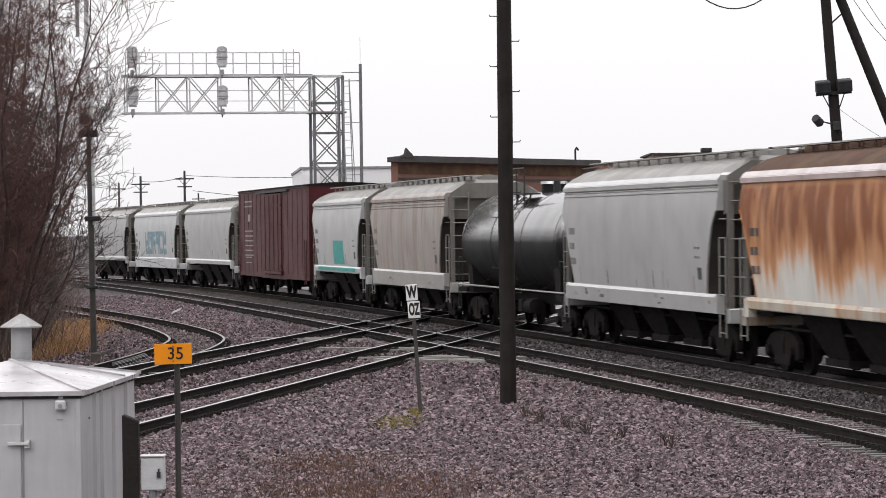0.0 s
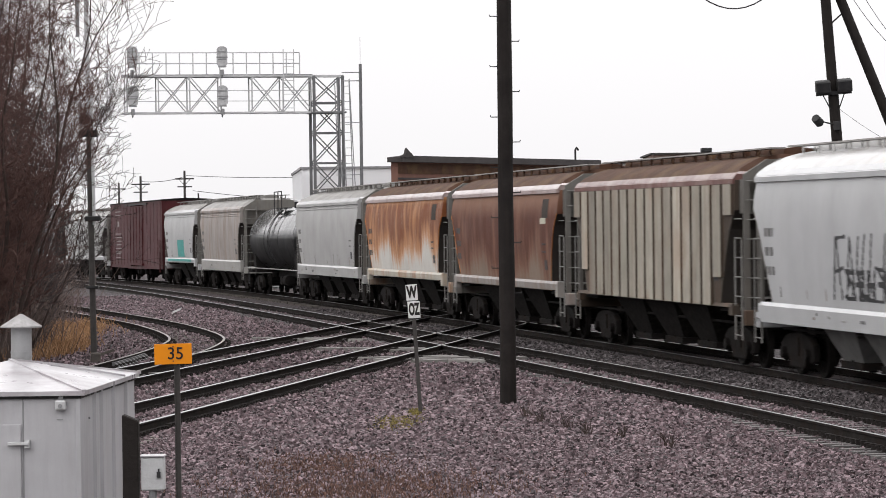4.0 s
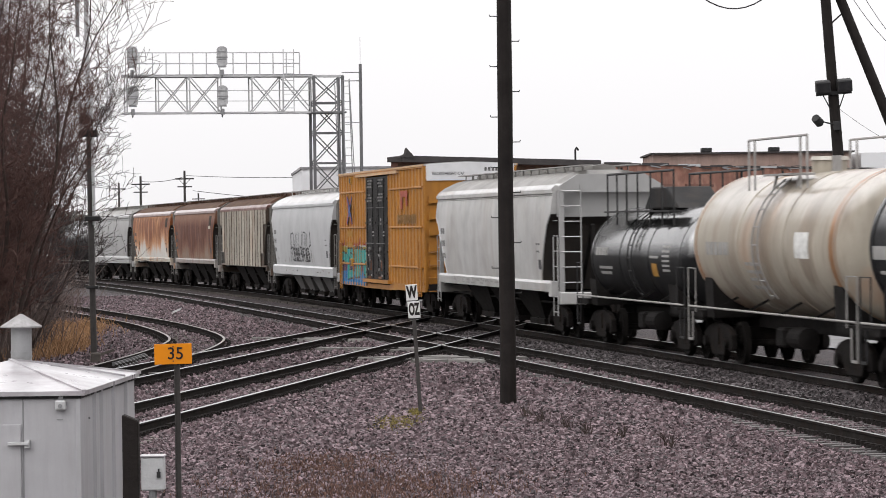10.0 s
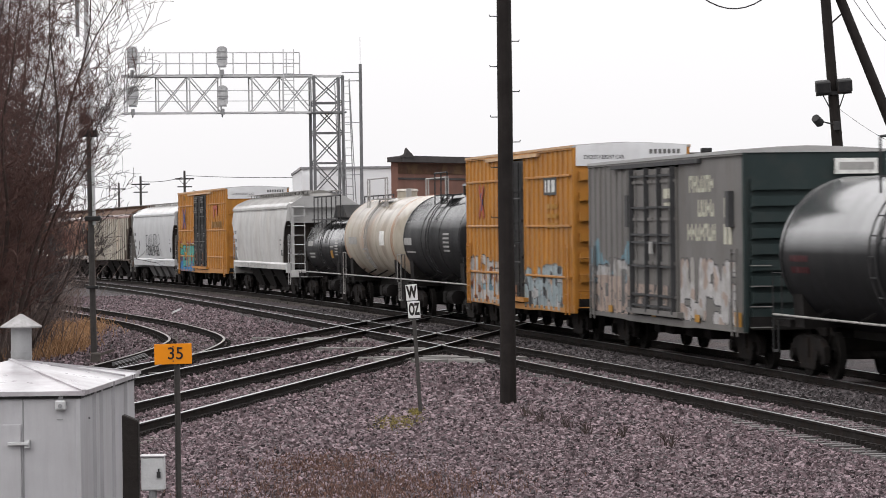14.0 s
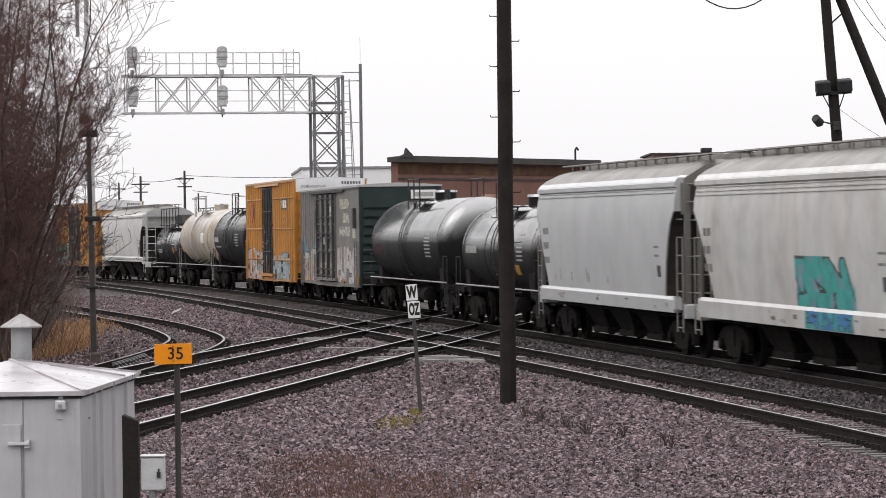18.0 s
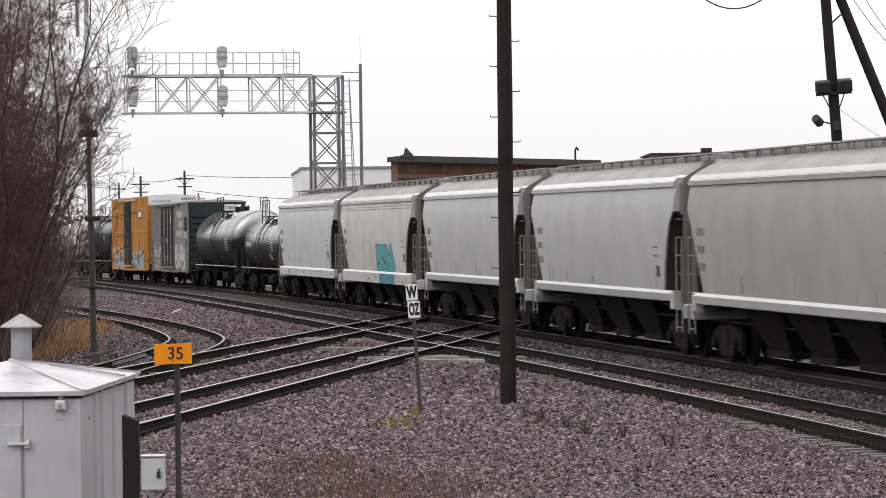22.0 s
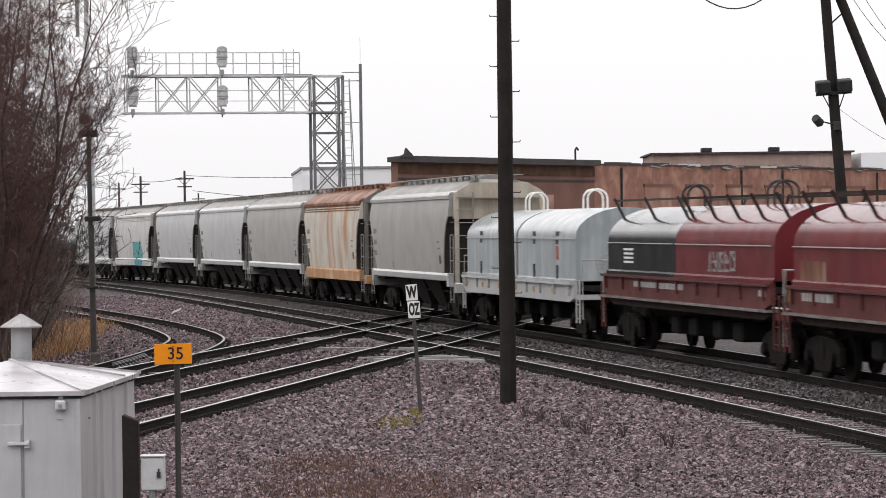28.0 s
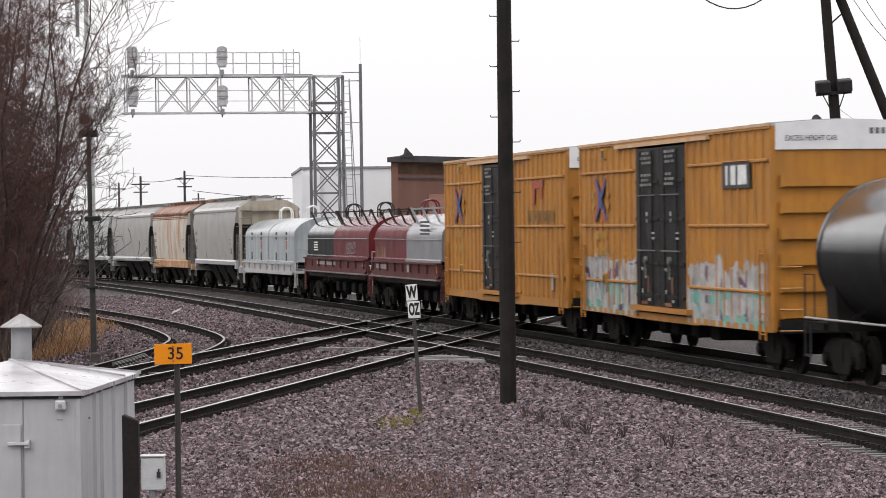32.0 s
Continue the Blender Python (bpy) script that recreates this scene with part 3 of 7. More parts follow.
tie_box = G().box(-1.28, 1.28, -0.115, 0.115, -0.345, -0.180)
clip_box = G()
for s_ in (-1, 1):
    for q in (-1, 1):
        c_ = s_ * GAUGE + q * 0.145
        for y_ in (0.0, 0.265):                     # a clip on the tie, an anchor between ties
            clip_box.box(c_ - 0.025, c_ + 0.025, y_ - 0.035, y_ + 0.035, -0.2, -0.105).box(c_ - 0.048, c_ + 0.048, y_ - 0.035, y_ + 0.035, -0.122, -0.10)




def resample(pts, step):
    p = np.array(pts)
    d = np.concatenate([[0], np.cumsum(np.hypot(*np.diff(p[:, :2], axis=0).T))])
    s = np.arange(0, d[-1], step)
    return [tuple(np.interp(q, d, p[:, k]) for k in range(3)) for q in s]


def build_track(pts, label, near=None, tie_step=0.53, seed=1, tie_paint="tie_wood", head="rail_top", worn=(6, 7, 8)):
    """A track: two rails and ties; ties inside the near stretch of y are pieces of their own."""
    rnd = random.Random(seed)
    e = thing("track", Matrix(), label, "track", kind="structure")
    path = with_normals(pts)
    for off in (-GAUGE, GAUGE):
        rail_along(path, off, e, head, worn)
    far, clips = G(), G()
    tie_mesh = None
    for x, y, z, sx, sy in with_normals(resample(pts, tie_step)):
        ang = math.atan2(sy, sx) + rnd.uniform(-0.015, 0.015)
        m = Matrix.Translation((x, y, z + rnd.uniform(-0.012, 0.008))) @ Matrix.Rotation(ang, 4, "Z")
        if near and near[0] < y < near[1]:
            if tie_mesh is None:
                tie_mesh = part("tie", tie_box, tie_paint, e)
                tie_mesh.matrix_basis = m
            else:
                shared("tie", tie_mesh, e, m)
        elif y > -10 and y < 260:
            far.add([m @ Vector(v) for v in tie_box.v], tie_box.f)
        if 30 < y < 150:
            clips.add([m @ Vector(v) for v in clip_box.v], clip_box.f)
    if far.v:
        tagged(part("ties", far, tie_paint, e), kind="stuff")
    if clips.v:
        tagged(part("rail_clips", clips, "rail_clip", e, "dark iron clips along the rails"), kind="stuff")
    return e


LINE_T = [on_line(s) for s in np.arange(-120, 420, 2.0)]
LINE_B = [on_line(s, SPACING, False) for s in np.arange(-120, 420, 2.0)]


def branch_line(slope, x0):
    """A crossing line: straight across the main tracks, then swinging to the right."""
    pts = [(slope * y + x0, y, 0.0) for y in np.arange(-40, 112, 2.0)]
    x, y, h = pts[-1][0], pts[-1][1], math.atan(slope)
    for _ in range(110):
        h = min(0.68, h + 2.0 / 160)
        x, y = x + 2.0 * math.sin(h), y + 2.0 * math.cos(h)
        pts.append((x, y, 0.0))
    return pts


LINE_A2 = branch_line(0.1392, -12.757)
LINE_A1 = branch_line(0.1297, -15.917)


def smooth_path(keys, step=1.5):
    """A soft curve through a few plan points."""
    out = []
    for i in range(len(keys) - 1):
        p0, p1, p2, p3 = (Vector((*keys[max(0, min(len(keys) - 1, i + k))], 0)) for k in (-1, 0, 1, 2))
        n = max(2, int((p2 - p1).length / step))
        for j in range(n):
            u = j / n
            out.append(tuple(0.5 * ((2 * p1) + (-p0 + p2) * u + (2 * p0 - 5 * p1 + 4 * p2 - p3) * u * u + (-p0 + 3 * p1 - 3 * p2 + p3) * u**3)))
    return out


LINE_C = smooth_path([(-8.6, 57.5), (-7.75, 66), (-7.12, 75), (-6.8, 81.5), (-6.68, 87.5), (-6.82, 93), (-7.4, 98.2), (-8.5, 105), (-9.95, 112.4),
                      (-12.7, 124.5), (-16.2, 139), (-20.6, 156), (-27, 178), (-35, 205), (-46, 240)])

build_track(LINE_B, "main track curving away over crushed stone", near=(44, 128), seed=2, tie_paint="tie_grey", worn=(7,))
build_track(LINE_T, "main track under the passing train", seed=3)
build_track(LINE_A2, "branch track crossing the main tracks on a diamond", near=(48, 92), seed=4)
build_track(LINE_A1, "branch track crossing the main tracks on a diamond", near=(60, 108), seed=5)
build_track(LINE_C, "sharply curved connecting track with dull rails", near=(80, 130), seed=6, head="rail_dull")

# crossing timbers and castings at the diamond, switch timbers
pl = G().box(-1.5, 1.5, -0.13, 0.13, -0.1, 0.0)
planks = [(-4.2, 96.5, -30), (-3.6, 95.2, -24), (-1.9, 87.5, -20), (-0.9, 86.2, 15), (0.15, 80.6, 24), (0.6, 79.4, 30), (-0.3, 79.3, -28), (-1.15, 81.2, 12),
          (-7.3, 72.6, 4), (-7.2, 71.9, 3), (-7.35, 73.4, 6)]
first = None
for k, (x, y, a) in enumerate(planks):
    e = part("timber", pl, "plank") if first is None else new("timber", first.data)
    first = first or e
    e.matrix_basis = pose(x, y, GROUND + 0.095, 0, 0, a)
    tagged(e, "weathered grey timber lying by the rails", "timber", "timbers by the diamond crossing")
# braces on the switch rail of the curved track
rack = thing("rail_braces", pose(-7.62, 80.7, 0, 0, 0, -2.3), "row of pale iron braces along a switch rail", "rail brace")
for k in range(10):
    y = -2.75 + k * 0.6
    part("brace", G().prism([(0.045, -0.035), (0.10, -0.035), (0.27, -0.17), (0.045, -0.17)], y - 0.06, y + 0.06, axis="y"), "pavement", rack, bevel=0.008)

# ------------------------------------------------------------ loose stones of the foreground


def build_stones(material, label, seed, near, far, dark, yard=0):
    """Loose stones on the ground, or on the oily bed of the main track."""
    rnd = np.random.RandomState(seed)
    n = near + far
    # small ones close by, coarse ones farther off
    y = np.concatenate([36.5 + 26 * rnd.rand(near) ** 1.2, 60 + 75 * rnd.rand(far) ** 1.3])
    x = (rnd.rand(n) * 1.04 - 0.52) * y * 0.2628
    lx = np.interp(y, LY, LX)
    if yard:
        y = 112 + 55 * rnd.rand(n)
        x = -0.062 * y - 0.075 * y * rnd.rand(n)
        lx = np.interp(y, LY, LX)
    if dark:
        x = lx - 1.3 - 2.0 * rnd.rand(n)
    base = np.array([(sx, sy, sz) for sx in (-1, 1) for sy in (-1, 1) for sz in (-1, 1)], float) * 0.5
    size = (0.016 + 0.021 * rnd.rand(n) ** 2) * np.clip(y / 52, 0.85, 1.35 if yard else 1.25)
    keep = np.ones(n, bool) if dark else x < lx - 3.3
    for line in (LINE_A1, LINE_A2, LINE_B, LINE_T):
        p = np.array(line)
        d = np.abs(x - np.interp(y, p[:, 1], p[:, 0]))
        keep &= ~(np.abs(d - GAUGE) < 0.085)
        if line is LINE_B:
            keep &= (d > 1.35) | (rnd.rand(n) < 0.45)      # the ties lie bare here
    x, y, size = x[keep], y[keep], size[keep]
    n = len(x)
    v = base[None] * (1 + 0.5 * (rnd.rand(n, 8, 3) - 0.5)) * (size[:, None] * (0.75 + 0.6 * rnd.rand(n, 3)))[:, None, :] * 1.35
    a = rnd.rand(n) * 6.28
    ca, sa = np.cos(a)[:, None], np.sin(a)[:, None]
    tilt = (rnd.rand(n) - 0.5)[:, None]
    vz = v[:, :, 2] * 1.5 + v[:, :, 0] * tilt * 1.6
    vx, vy = v[:, :, 0] * ca - v[:, :, 1] * sa, v[:, :, 0] * sa + v[:, :, 1] * ca
    z0 = GROUND + (0.022 if dark else 0.0) - 0.05 * np.clip((56 - y) / 15, 0, 1) * (0 if dark else 1)
    P = np.stack([vx + x[:, None], vy + y[:, None], vz + (z0 + size * 0.32)[:, None]], -1).reshape(-1, 3)
    quad = np.array([(0, 1, 3, 2), (4, 6, 7, 5), (0, 4, 5, 1), (2, 3, 7, 6), (1, 5, 7, 3)])
    F = (quad[None] + 8 * np.arange(n)[:, None, None]).reshape(-1, 4)
    me = bpy.data.meshes.new("ballast_stones")
    me.from_pydata(P.tolist(), [], F.tolist())
    me.materials.append(M[material])
    tagged(new("ballast_stones", me), label, "gravel", kind="stuff")


build_stones("stone", "loose wet crushed stones, pink and grey", 5, 135000, 90000, False)
build_stones("stone", "coarse crushed stones between the far tracks", 7, 0, 30000, False, 1)
# stones beside the train: oil stain and its shadow both in the colour
build_stones("oily_shaded_stone", "oil-stained ballast stones with the train's shade in their tone", 6, 6000, 20000, True)

# ------------------------------------------------------------ poles, posts and signs


def wood_pole():
    e = thing("utility_pole", pose(1.118, 59.6, GROUND - 0.1, 0, 0.1), "tall black creosoted wooden pole with iron step pegs", "utility pole")
    zs = [0.0] + [0.6 * k + 0.3 for k in range(24)]
    g = G().sweep([(0.012 * noise.noise((z * 0.4, 0, 0)), 0.01 * noise.noise((0, z * 0.4, 3)), z) for z in zs], [0.146 - 0.0023 * z + 0.004 * noise.noise((z * 1.7, 5, 0)) for z in zs], 14)
    part("shaft", g, "pole_wood", e, smooth=True)
    for k in range(17):
        s = -1 if k % 2 else 1
        z = 2.1 + 0.445 * k
        part("step_peg", G().tube([(s * 0.12, 0.0, z), (s * 0.255, 0.0, z), (s * 0.262, 0, z + 0.03)], 0.009), "dark_metal", e)


wood_pole()


def sign_35():
    e = thing("speed_sign", pose(-2.617, 33.0, GROUND - 0.06), "orange speed board with black figures on a steel post", "sign")
    part("post", G().box(-0.028, 0.028, -0.012, 0.012, 0, 2.02).box(-0.028, -0.02, -0.03, -0.012, 0, 2.02).box(0.02, 0.028, -0.03, -0.012, 0, 2.02), "post_brown", e)
    b = part("board", G().box(-0.183, 0.183, -0.042, -0.036, 1.92, 2.12), "sign_orange", e, "orange painted sheet-metal board", bevel=0.002)
    b.matrix_basis = pose(0, 0, 0, 0, -1.0, 0)
    text_part("figures", "35", 0.168, "ink", e, pose(-0.012, -0.045, 2.02, 90, 0, 0), squeeze=0.98, bold=0.001)
    for z in (1.95, 2.09):
        part("bolt", G().cyl((-0.034, -0.042, z), (-0.034, -0.05, z), 0.007), "dark_metal", e)


def sign_w():
    e = thing("whistle_sign", pose(-0.41, 57.05, GROUND - 0.05, 0, -3.2), "small white board with black letters on a leaning post", "sign")
    part("post", G().box(-0.032, 0.032, -0.02, 0.02, 0, 2.2), "post_brown", e, bevel=0.004)
    for z0, z1, w, x0 in ((2.0, 2.27, 0.097, -0.01), (1.70, 1.985, 0.104, 0.01)):
        part("plate", G().box(x0 - w, x0 + w, -0.034, -0.024, z0, z1), "sign_white", e, bevel=0.006)
    text_part("letter", "W", 0.27, "ink", e, pose(-0.01, -0.037, 2.135, 90, 0, 0), squeeze=0.58, bold=0.014)
    text_part("letters", "OZ", 0.27, "ink", e, pose(0.01, -0.037, 1.842, 90, 0, 0), squeeze=0.44, bold=0.014)


sign_35()
sign_w()


def camera_post():
    e = thing("signal_post", pose(-8.55, 82.3, GROUND - 0.05, 0, -0.55), "tall steel post, dark below and grey above, with a lamp housing", "post")
    part("lower_post", G().cyl((0, 0, 0), (0, 0, 6.05), 0.078, 0.07, n=12), "post_brown", e, smooth=True)
    part("upper_post", G().cyl((0, 0, 6.0), (0, 0, 10.5), 0.06, 0.052, n=12), "galv", e, smooth=True)
    part("conduit", G().cyl((0.085, -0.06, 3.4), (0.085, -0.06, 6.9), 0.04, n=8), "galv", e, smooth=True)
    part("clamp", G().box(-0.2, 0.22, -0.14, 0.1, 5.55, 5.72), "dark_metal", e, bevel=0.02)
    part("clamp", G().box(-0.14, 0.24, -0.14, 0.1, 3.5, 3.62), "dark_metal", e, bevel=0.02)
    part("clamp", G().box(-0.14, 0.16, -0.14, 0.1, 1.85, 1.92), "dark_metal", e, bevel=0.01)
    h = part("lamp_housing", G().lathe([(-0.25, 0.13), (-0.2, 0.165), (0.12, 0.165), (0.2, 0.1)], n=20), "galv_dark", e, smooth=True)
    h.matrix_basis = pose(-0.05, -0.22, 5.98, 0, 0, 90)
    hd = part("hood", G().lathe([(-0.04, 0.18), (0.0, 0.19), (0.05, 0.18)], n=20), "galv", e, smooth=True)
    hd.matrix_basis = pose(-0.05, -0.28, 6.03, 0, 0, 90)
    lens = part("lens", G().lathe([(-0.02, 0.13), (0.02, 0.13)], n=20), "glass_dark", e)
    lens.matrix_basis = pose(-0.05, -0.475, 5.97, 0, 0, 90)
    part("antenna", G().cyl((-0.22, 0, 8.0), (-0.22, 0, 10.5), 0.045, n=8), "galv_dark", e)
    part("antenna", G().cyl((-0.2, 0, 5.7), (-0.2, 0, 7.0), 0.022, 0.012, n=8), "galv_dark", e)


camera_post()


def switch_stand():
    e = thing("switch_stand", pose(-8.42, 81.4, GROUND - 0.03, 0, 0, 10), "low dark iron switch stand beside the post", "switch stand")
    part("case", G().box(-0.12, 0.12, -0.12, 0.12, 0.05, 0.30), "tie_wood", e, bevel=0.03)
    part("base", G().box(-0.25, 0.5, -0.15, 0.15, 0, 0.06), "tie_wood", e, bevel=0.01)
    part("lever", G().bar((0.08, -0.05, 0.24), (0.45, -0.05, 0.36), 0.05, 0.06), "tie_wood", e)


switch_stand()


def leaning_poles():
    e = thing("lamp_pole", pose(11.53, 95, GROUND - 0.1, 0, -4.0), "leaning dark wooden pole carrying a pair of floodlights", "utility pole")
    part("shaft", G().cyl((0, 0, 0), (0, 0, 12.0), 0.17, 0.135, n=14), "pole_wood", e, smooth=True)
    for x in (-0.3, 0.3):
        f = part("floodlight", G().box(-0.21, 0.21, -0.26, 0.06, 0, 0.34), "dark_metal", e, bevel=0.03)
        f.matrix_basis = pose(x, -0.12, 7.0, 14, 0, 0)
        part("glass", G().box(-0.18, 0.18, -0.272, -0.262, 0.05, 0.3), "glass_dark", f)
    part("crossarm", G().box(-0.5, 0.5, -0.2, -0.1, 6.9, 7.0), "dark_metal", e)
    part("bracket", G().bar((-0.36, -0.1, 7.05), (-0.12, -0.1, 6.5), 0.03, 0.03).bar((0.36, -0.1, 7.05), (0.12, -0.1, 6.5), 0.03, 0.03), "dark_metal", e)
    part("junction_box", G().box(-0.09, 0.09, -0.26, -0.14, 5.9, 6.15), "dark_metal", e, bevel=0.01)
    s = part("spotlight", G().lathe([(-0.16, 0.12), (0.1, 0.13), (0.18, 0.06)], n=16), "dark_metal", e, smooth=True)
    s.matrix_basis = pose(-0.5, -0.1, 6.2, 0, 35, 50)
    part("arm", G().cyl((-0.45, -0.1, 6.2), (0, -0.1, 6.05), 0.02), "dark_metal", e)
    b = thing("brace_pole", pose(15.06, 95.3, GROUND - 0.1, 0, -21.3), "dark wooden brace pole leaning against its neighbour", "utility pole")
    part("shaft", G().cyl((0, 0, 0), (0, 0, 13.2), 0.17, 0.13, n=14), "pole_wood", b, smooth=True)
    part("tie_rod", G().cyl((0.0, 0, 9.95), (-0.55, -0.1, 9.75), 0.022), "dark_metal", b)


leaning_poles()


def wire(name, a, c, sag, r=0.012, label="thin dark overhead wire"):
    a, c = Vector(a), Vector(c)
    pts = [a.lerp(c, k / 16) - Vector((0, 0, 4 * sag * (k / 16) * (1 - k / 16))) for k in range(17)]
    return tagged(part(name, G().tube(pts, r, n=5), "wire"), label, "wire", "overhead wires")


wire("wire", (6.6, 95, 10.2), (10.6, 95, 11.2), 1.62, 0.02)
wire("wire", (10.75, 95, 10.9), (14.5, 97, 7.3), 0.9, 0.009)
wire("wire", (11.0, 95, 11.2), (15.5, 97, 7.0), 1.3, 0.009)
wire("wire", (10.95, 95, 6.4), (14.6, 97, 4.6), 0.25, 0.006)

# distant line of poles with crossarms
for px, y, top, w in ((-30.85, 345, 8.95, 1.9), (-26.35, 345, 9.45, 1.9), (-44.1, 460, 10.0, 1.8), (-34.0, 470, 8.6, 1.8)):
    e = thing("utility_pole", pose(px, y, GROUND), "distant wooden utility pole with crossarms", "utility pole", "distant poles")
    part("shaft", G().cyl((0, 0, 0), (0, 0, top), 0.16, 0.11, n=8), "post_brown", e)
    part("crossarm", G().box(-w / 2, w / 2, -0.06, 0.06, top - 0.9, top - 0.76), "post_brown", e)
    if y < 400:
        part("crossarm", G().box(-w / 2.6, w / 2.6, -0.06, 0.06, top - 1.7, top - 1.58), "post_brown", e)
        part("brace", G().bar((-0.6, -0.06, top - 0.85), (0, -0.06, top - 1.5), 0.05, 0.05).bar((0.6, -0.06, top - 0.85), (0, -0.06, top - 1.5), 0.05, 0.05), "post_brown", e)
wire("wire", (-30.85, 345, 8.2), (-26.2, 345, 8.7), 0.25, 0.03)
wire("wire", (-26.2, 345, 8.75), (-4.5, 330, 8.55), 0.35, 0.03)
wire("wire", (-25.5, 345, 7.2), (-4.5, 330, 6.1), 0.5, 0.03)

# ------------------------------------------------------------ signal bridge


def signal_bridge():
    base = pose(-5.0, 163, GROUND, 0, 0, 11.5)          # local x runs back from the arm's end to the mast
    e = thing("signal_gantry", base, "grey galvanised cantilever signal bridge with lattice arm", "signal gantry")
    Z0, Z1, ZR = 8.85, 10.6, 11.72
    for x in (-1.25, 0.15):
        for y in (-0.6, 0.6):
            part("leg", G().bar((x, y, 0), (x, y, Z1), 0.13, 0.13, (0, 1, 0)), "mast_grey", e)
    lev = [0.6 + 1.45 * k for k in range(8)]
    for y in (-0.6, 0.6):
        for k, z in enumerate(lev[:-1]):
            zz = min(lev[k + 1], Z1)
            part("brace", G().bar((-1.25, y, z), (0.15, y, zz), 0.07, 0.05).bar((0.15, y, z), (-1.25, y, zz), 0.07, 0.05)
                 .bar((-1.25, y, z), (0.15, y, z), 0.08, 0.08), "mast_grey", e)
    part("tower_deck", G().box(-1.4, 0.3, -0.75, 0.75, Z0 - 0.06, Z0 + 0.02), "mast_grey", e)
    L = -10.4
    for y in (-0.55, 0.55):
        part("chord", G().bar((L, y, Z0), (0.2, y, Z0), 0.08, 0.075), "galv", e)
        part("chord", G().bar((L, y, Z1), (0.2, y, Z1), 0.08, 0.075), "galv", e)
    xs = [L + 0.15 + k * 1.5 for k in range(7)]
    for i, x in enumerate(xs):
        for y in (-0.55, 0.55):
            part("strut", G().bar((x, y, Z0), (x, y, Z1), 0.06, 0.06, (0, 1, 0)), "galv", e)
            if i in (1, 2, 4, 5) and i < 6:
                part("diagonal", G().bar((x, y, Z0), (x + 1.5, y, Z1), 0.05, 0.05).bar((x + 1.5, y, Z0), (x, y, Z1), 0.05, 0.05), "galv", e)
        part("crossbeam", G().bar((x, -0.55, Z0), (x, 0.55, Z0), 0.06, 0.06), "galv_dark", e)
    for z in (Z0 + 0.55, Z0 + 1.05):
        part("side_rail", G().bar((L, -0.6, z), (-1.3, -0.6, z), 0.035, 0.035), "galv", e)
    part("walkway", G().box(L, -1.3, -0.55, 0.55, Z1 + 0.05, Z1 + 0.08), "galv_dark", e)
    for k in range(14):
        x = L + 0.1 + k * 0.644
        part("handrail_post", G().cyl((x, -0.55, Z1), (x, -0.55, ZR), 0.028, n=6), "galv", e)
    for z in (ZR, ZR - 0.52):
        part("handrail", G().cyl((L + 0.1, -0.55, z), (L + 0.1 + 9 * 0.93, -0.55, z), 0.028, n=6), "galv", e)
    for x in (-10.0, -5.7):
        for z in (ZR - 0.2, Z0 + 0.8):
            g = G()
            ring = [(0.29 * math.copysign(abs(math.cos(a)) ** 0.8, math.cos(a)), (0.36 if math.sin(a) > 0 else -0.36) + 0.29 * math.sin(a) * 0.95)
                    for a in [2 * math.pi * k / 24 + 0.01 for k in range(24)]]
            g.prism([(a * 0.90, c * 0.78) for a, c in ring], -0.72, -0.69, axis="y")
            h = part("signal_head", g, "head_grey", e, "grey oval signal back plate", smooth=True)
            h.location = (x, 0, z)
            for dz in (-0.36, 0.0, 0.36):
                part("lamp_case", G().cyl((0, -0.68, dz), (0, -0.50, dz), 0.12, 0.1, n=10), "galv_dark", h)
                part("fin", G().box(-0.2, 0.2, -0.735, -0.721, dz - 0.16, dz - 0.10), "galv_dark", h)
            part("stiffener", G().box(-0.27, 0.27, -0.735, -0.722, -0.05, 0.0), "galv_dark", h)
            part("bracket", G().cyl((0, -0.7, -0.62), (0, -0.7, -0.9), 0.09, n=8).cyl((0, -0.7, -0.9), (0, -0.55, -1.0), 0.04, n=6), "galv_dark", h)
    # ladder mast and hoops
    m = thing("radio_mast", pose(-3.85, 161.5, GROUND), "grey steel mast with ladder beside the signal bridge", "mast")
    part("pole", G().cyl((0, 0, 0), (0, 0, 11.1), 0.085, 0.075, n=10), "mast_grey", m, smooth=True)
    part("whip", G().cyl((0, 0, 11.0), (0, 0, 12.4), 0.012, n=5), "galv", m)
    for x in (-0.62, -0.3):
        part("ladder_rail", G().bar((x, 0, 0.4), (x - 0.25, 0, 10.3), 0.05, 0.05, (0, 1, 0)), "galv_dark", m)
    for k in range(26):
        z = 0.8 + 0.37 * k
        dx = -0.25 * (z - 0.4) / 9.9
        part("rung", G().cyl((-0.62 + dx, 0, z), (-0.3 + dx, 0, z), 0.014, n=5), "galv_dark", m)
    for x0, x1 in ((-1.05, -1.25), (-0.85, -1.15), (-0.2, -0.55)):
        part("stay", G().bar((x0 + 0.1, 0.3, 0.3), (x1, 0.3, 10.4), 0.045, 0.045, (0, 1, 0)), "galv_dark", m)
    for z in (3.1, 5.8, 8.3):
        part("tie_bar", G().bar((-1.2, 0.3, z), (0.0, 0.0, z), 0.035, 0.035), "galv_dark", m)
    for z in (10.3, 10.7):
        part("arm", G().cyl((-0.9, 0, z), (0, 0, z), 0.025, n=6), "galv_dark", m)
    for x in (-2.75, -2.25):
        part("ladder_rail", G().bar((x, -0.75, Z0), (x, -0.75, ZR + 0.15), 0.04, 0.04, (0, 1, 0)), "galv", e)
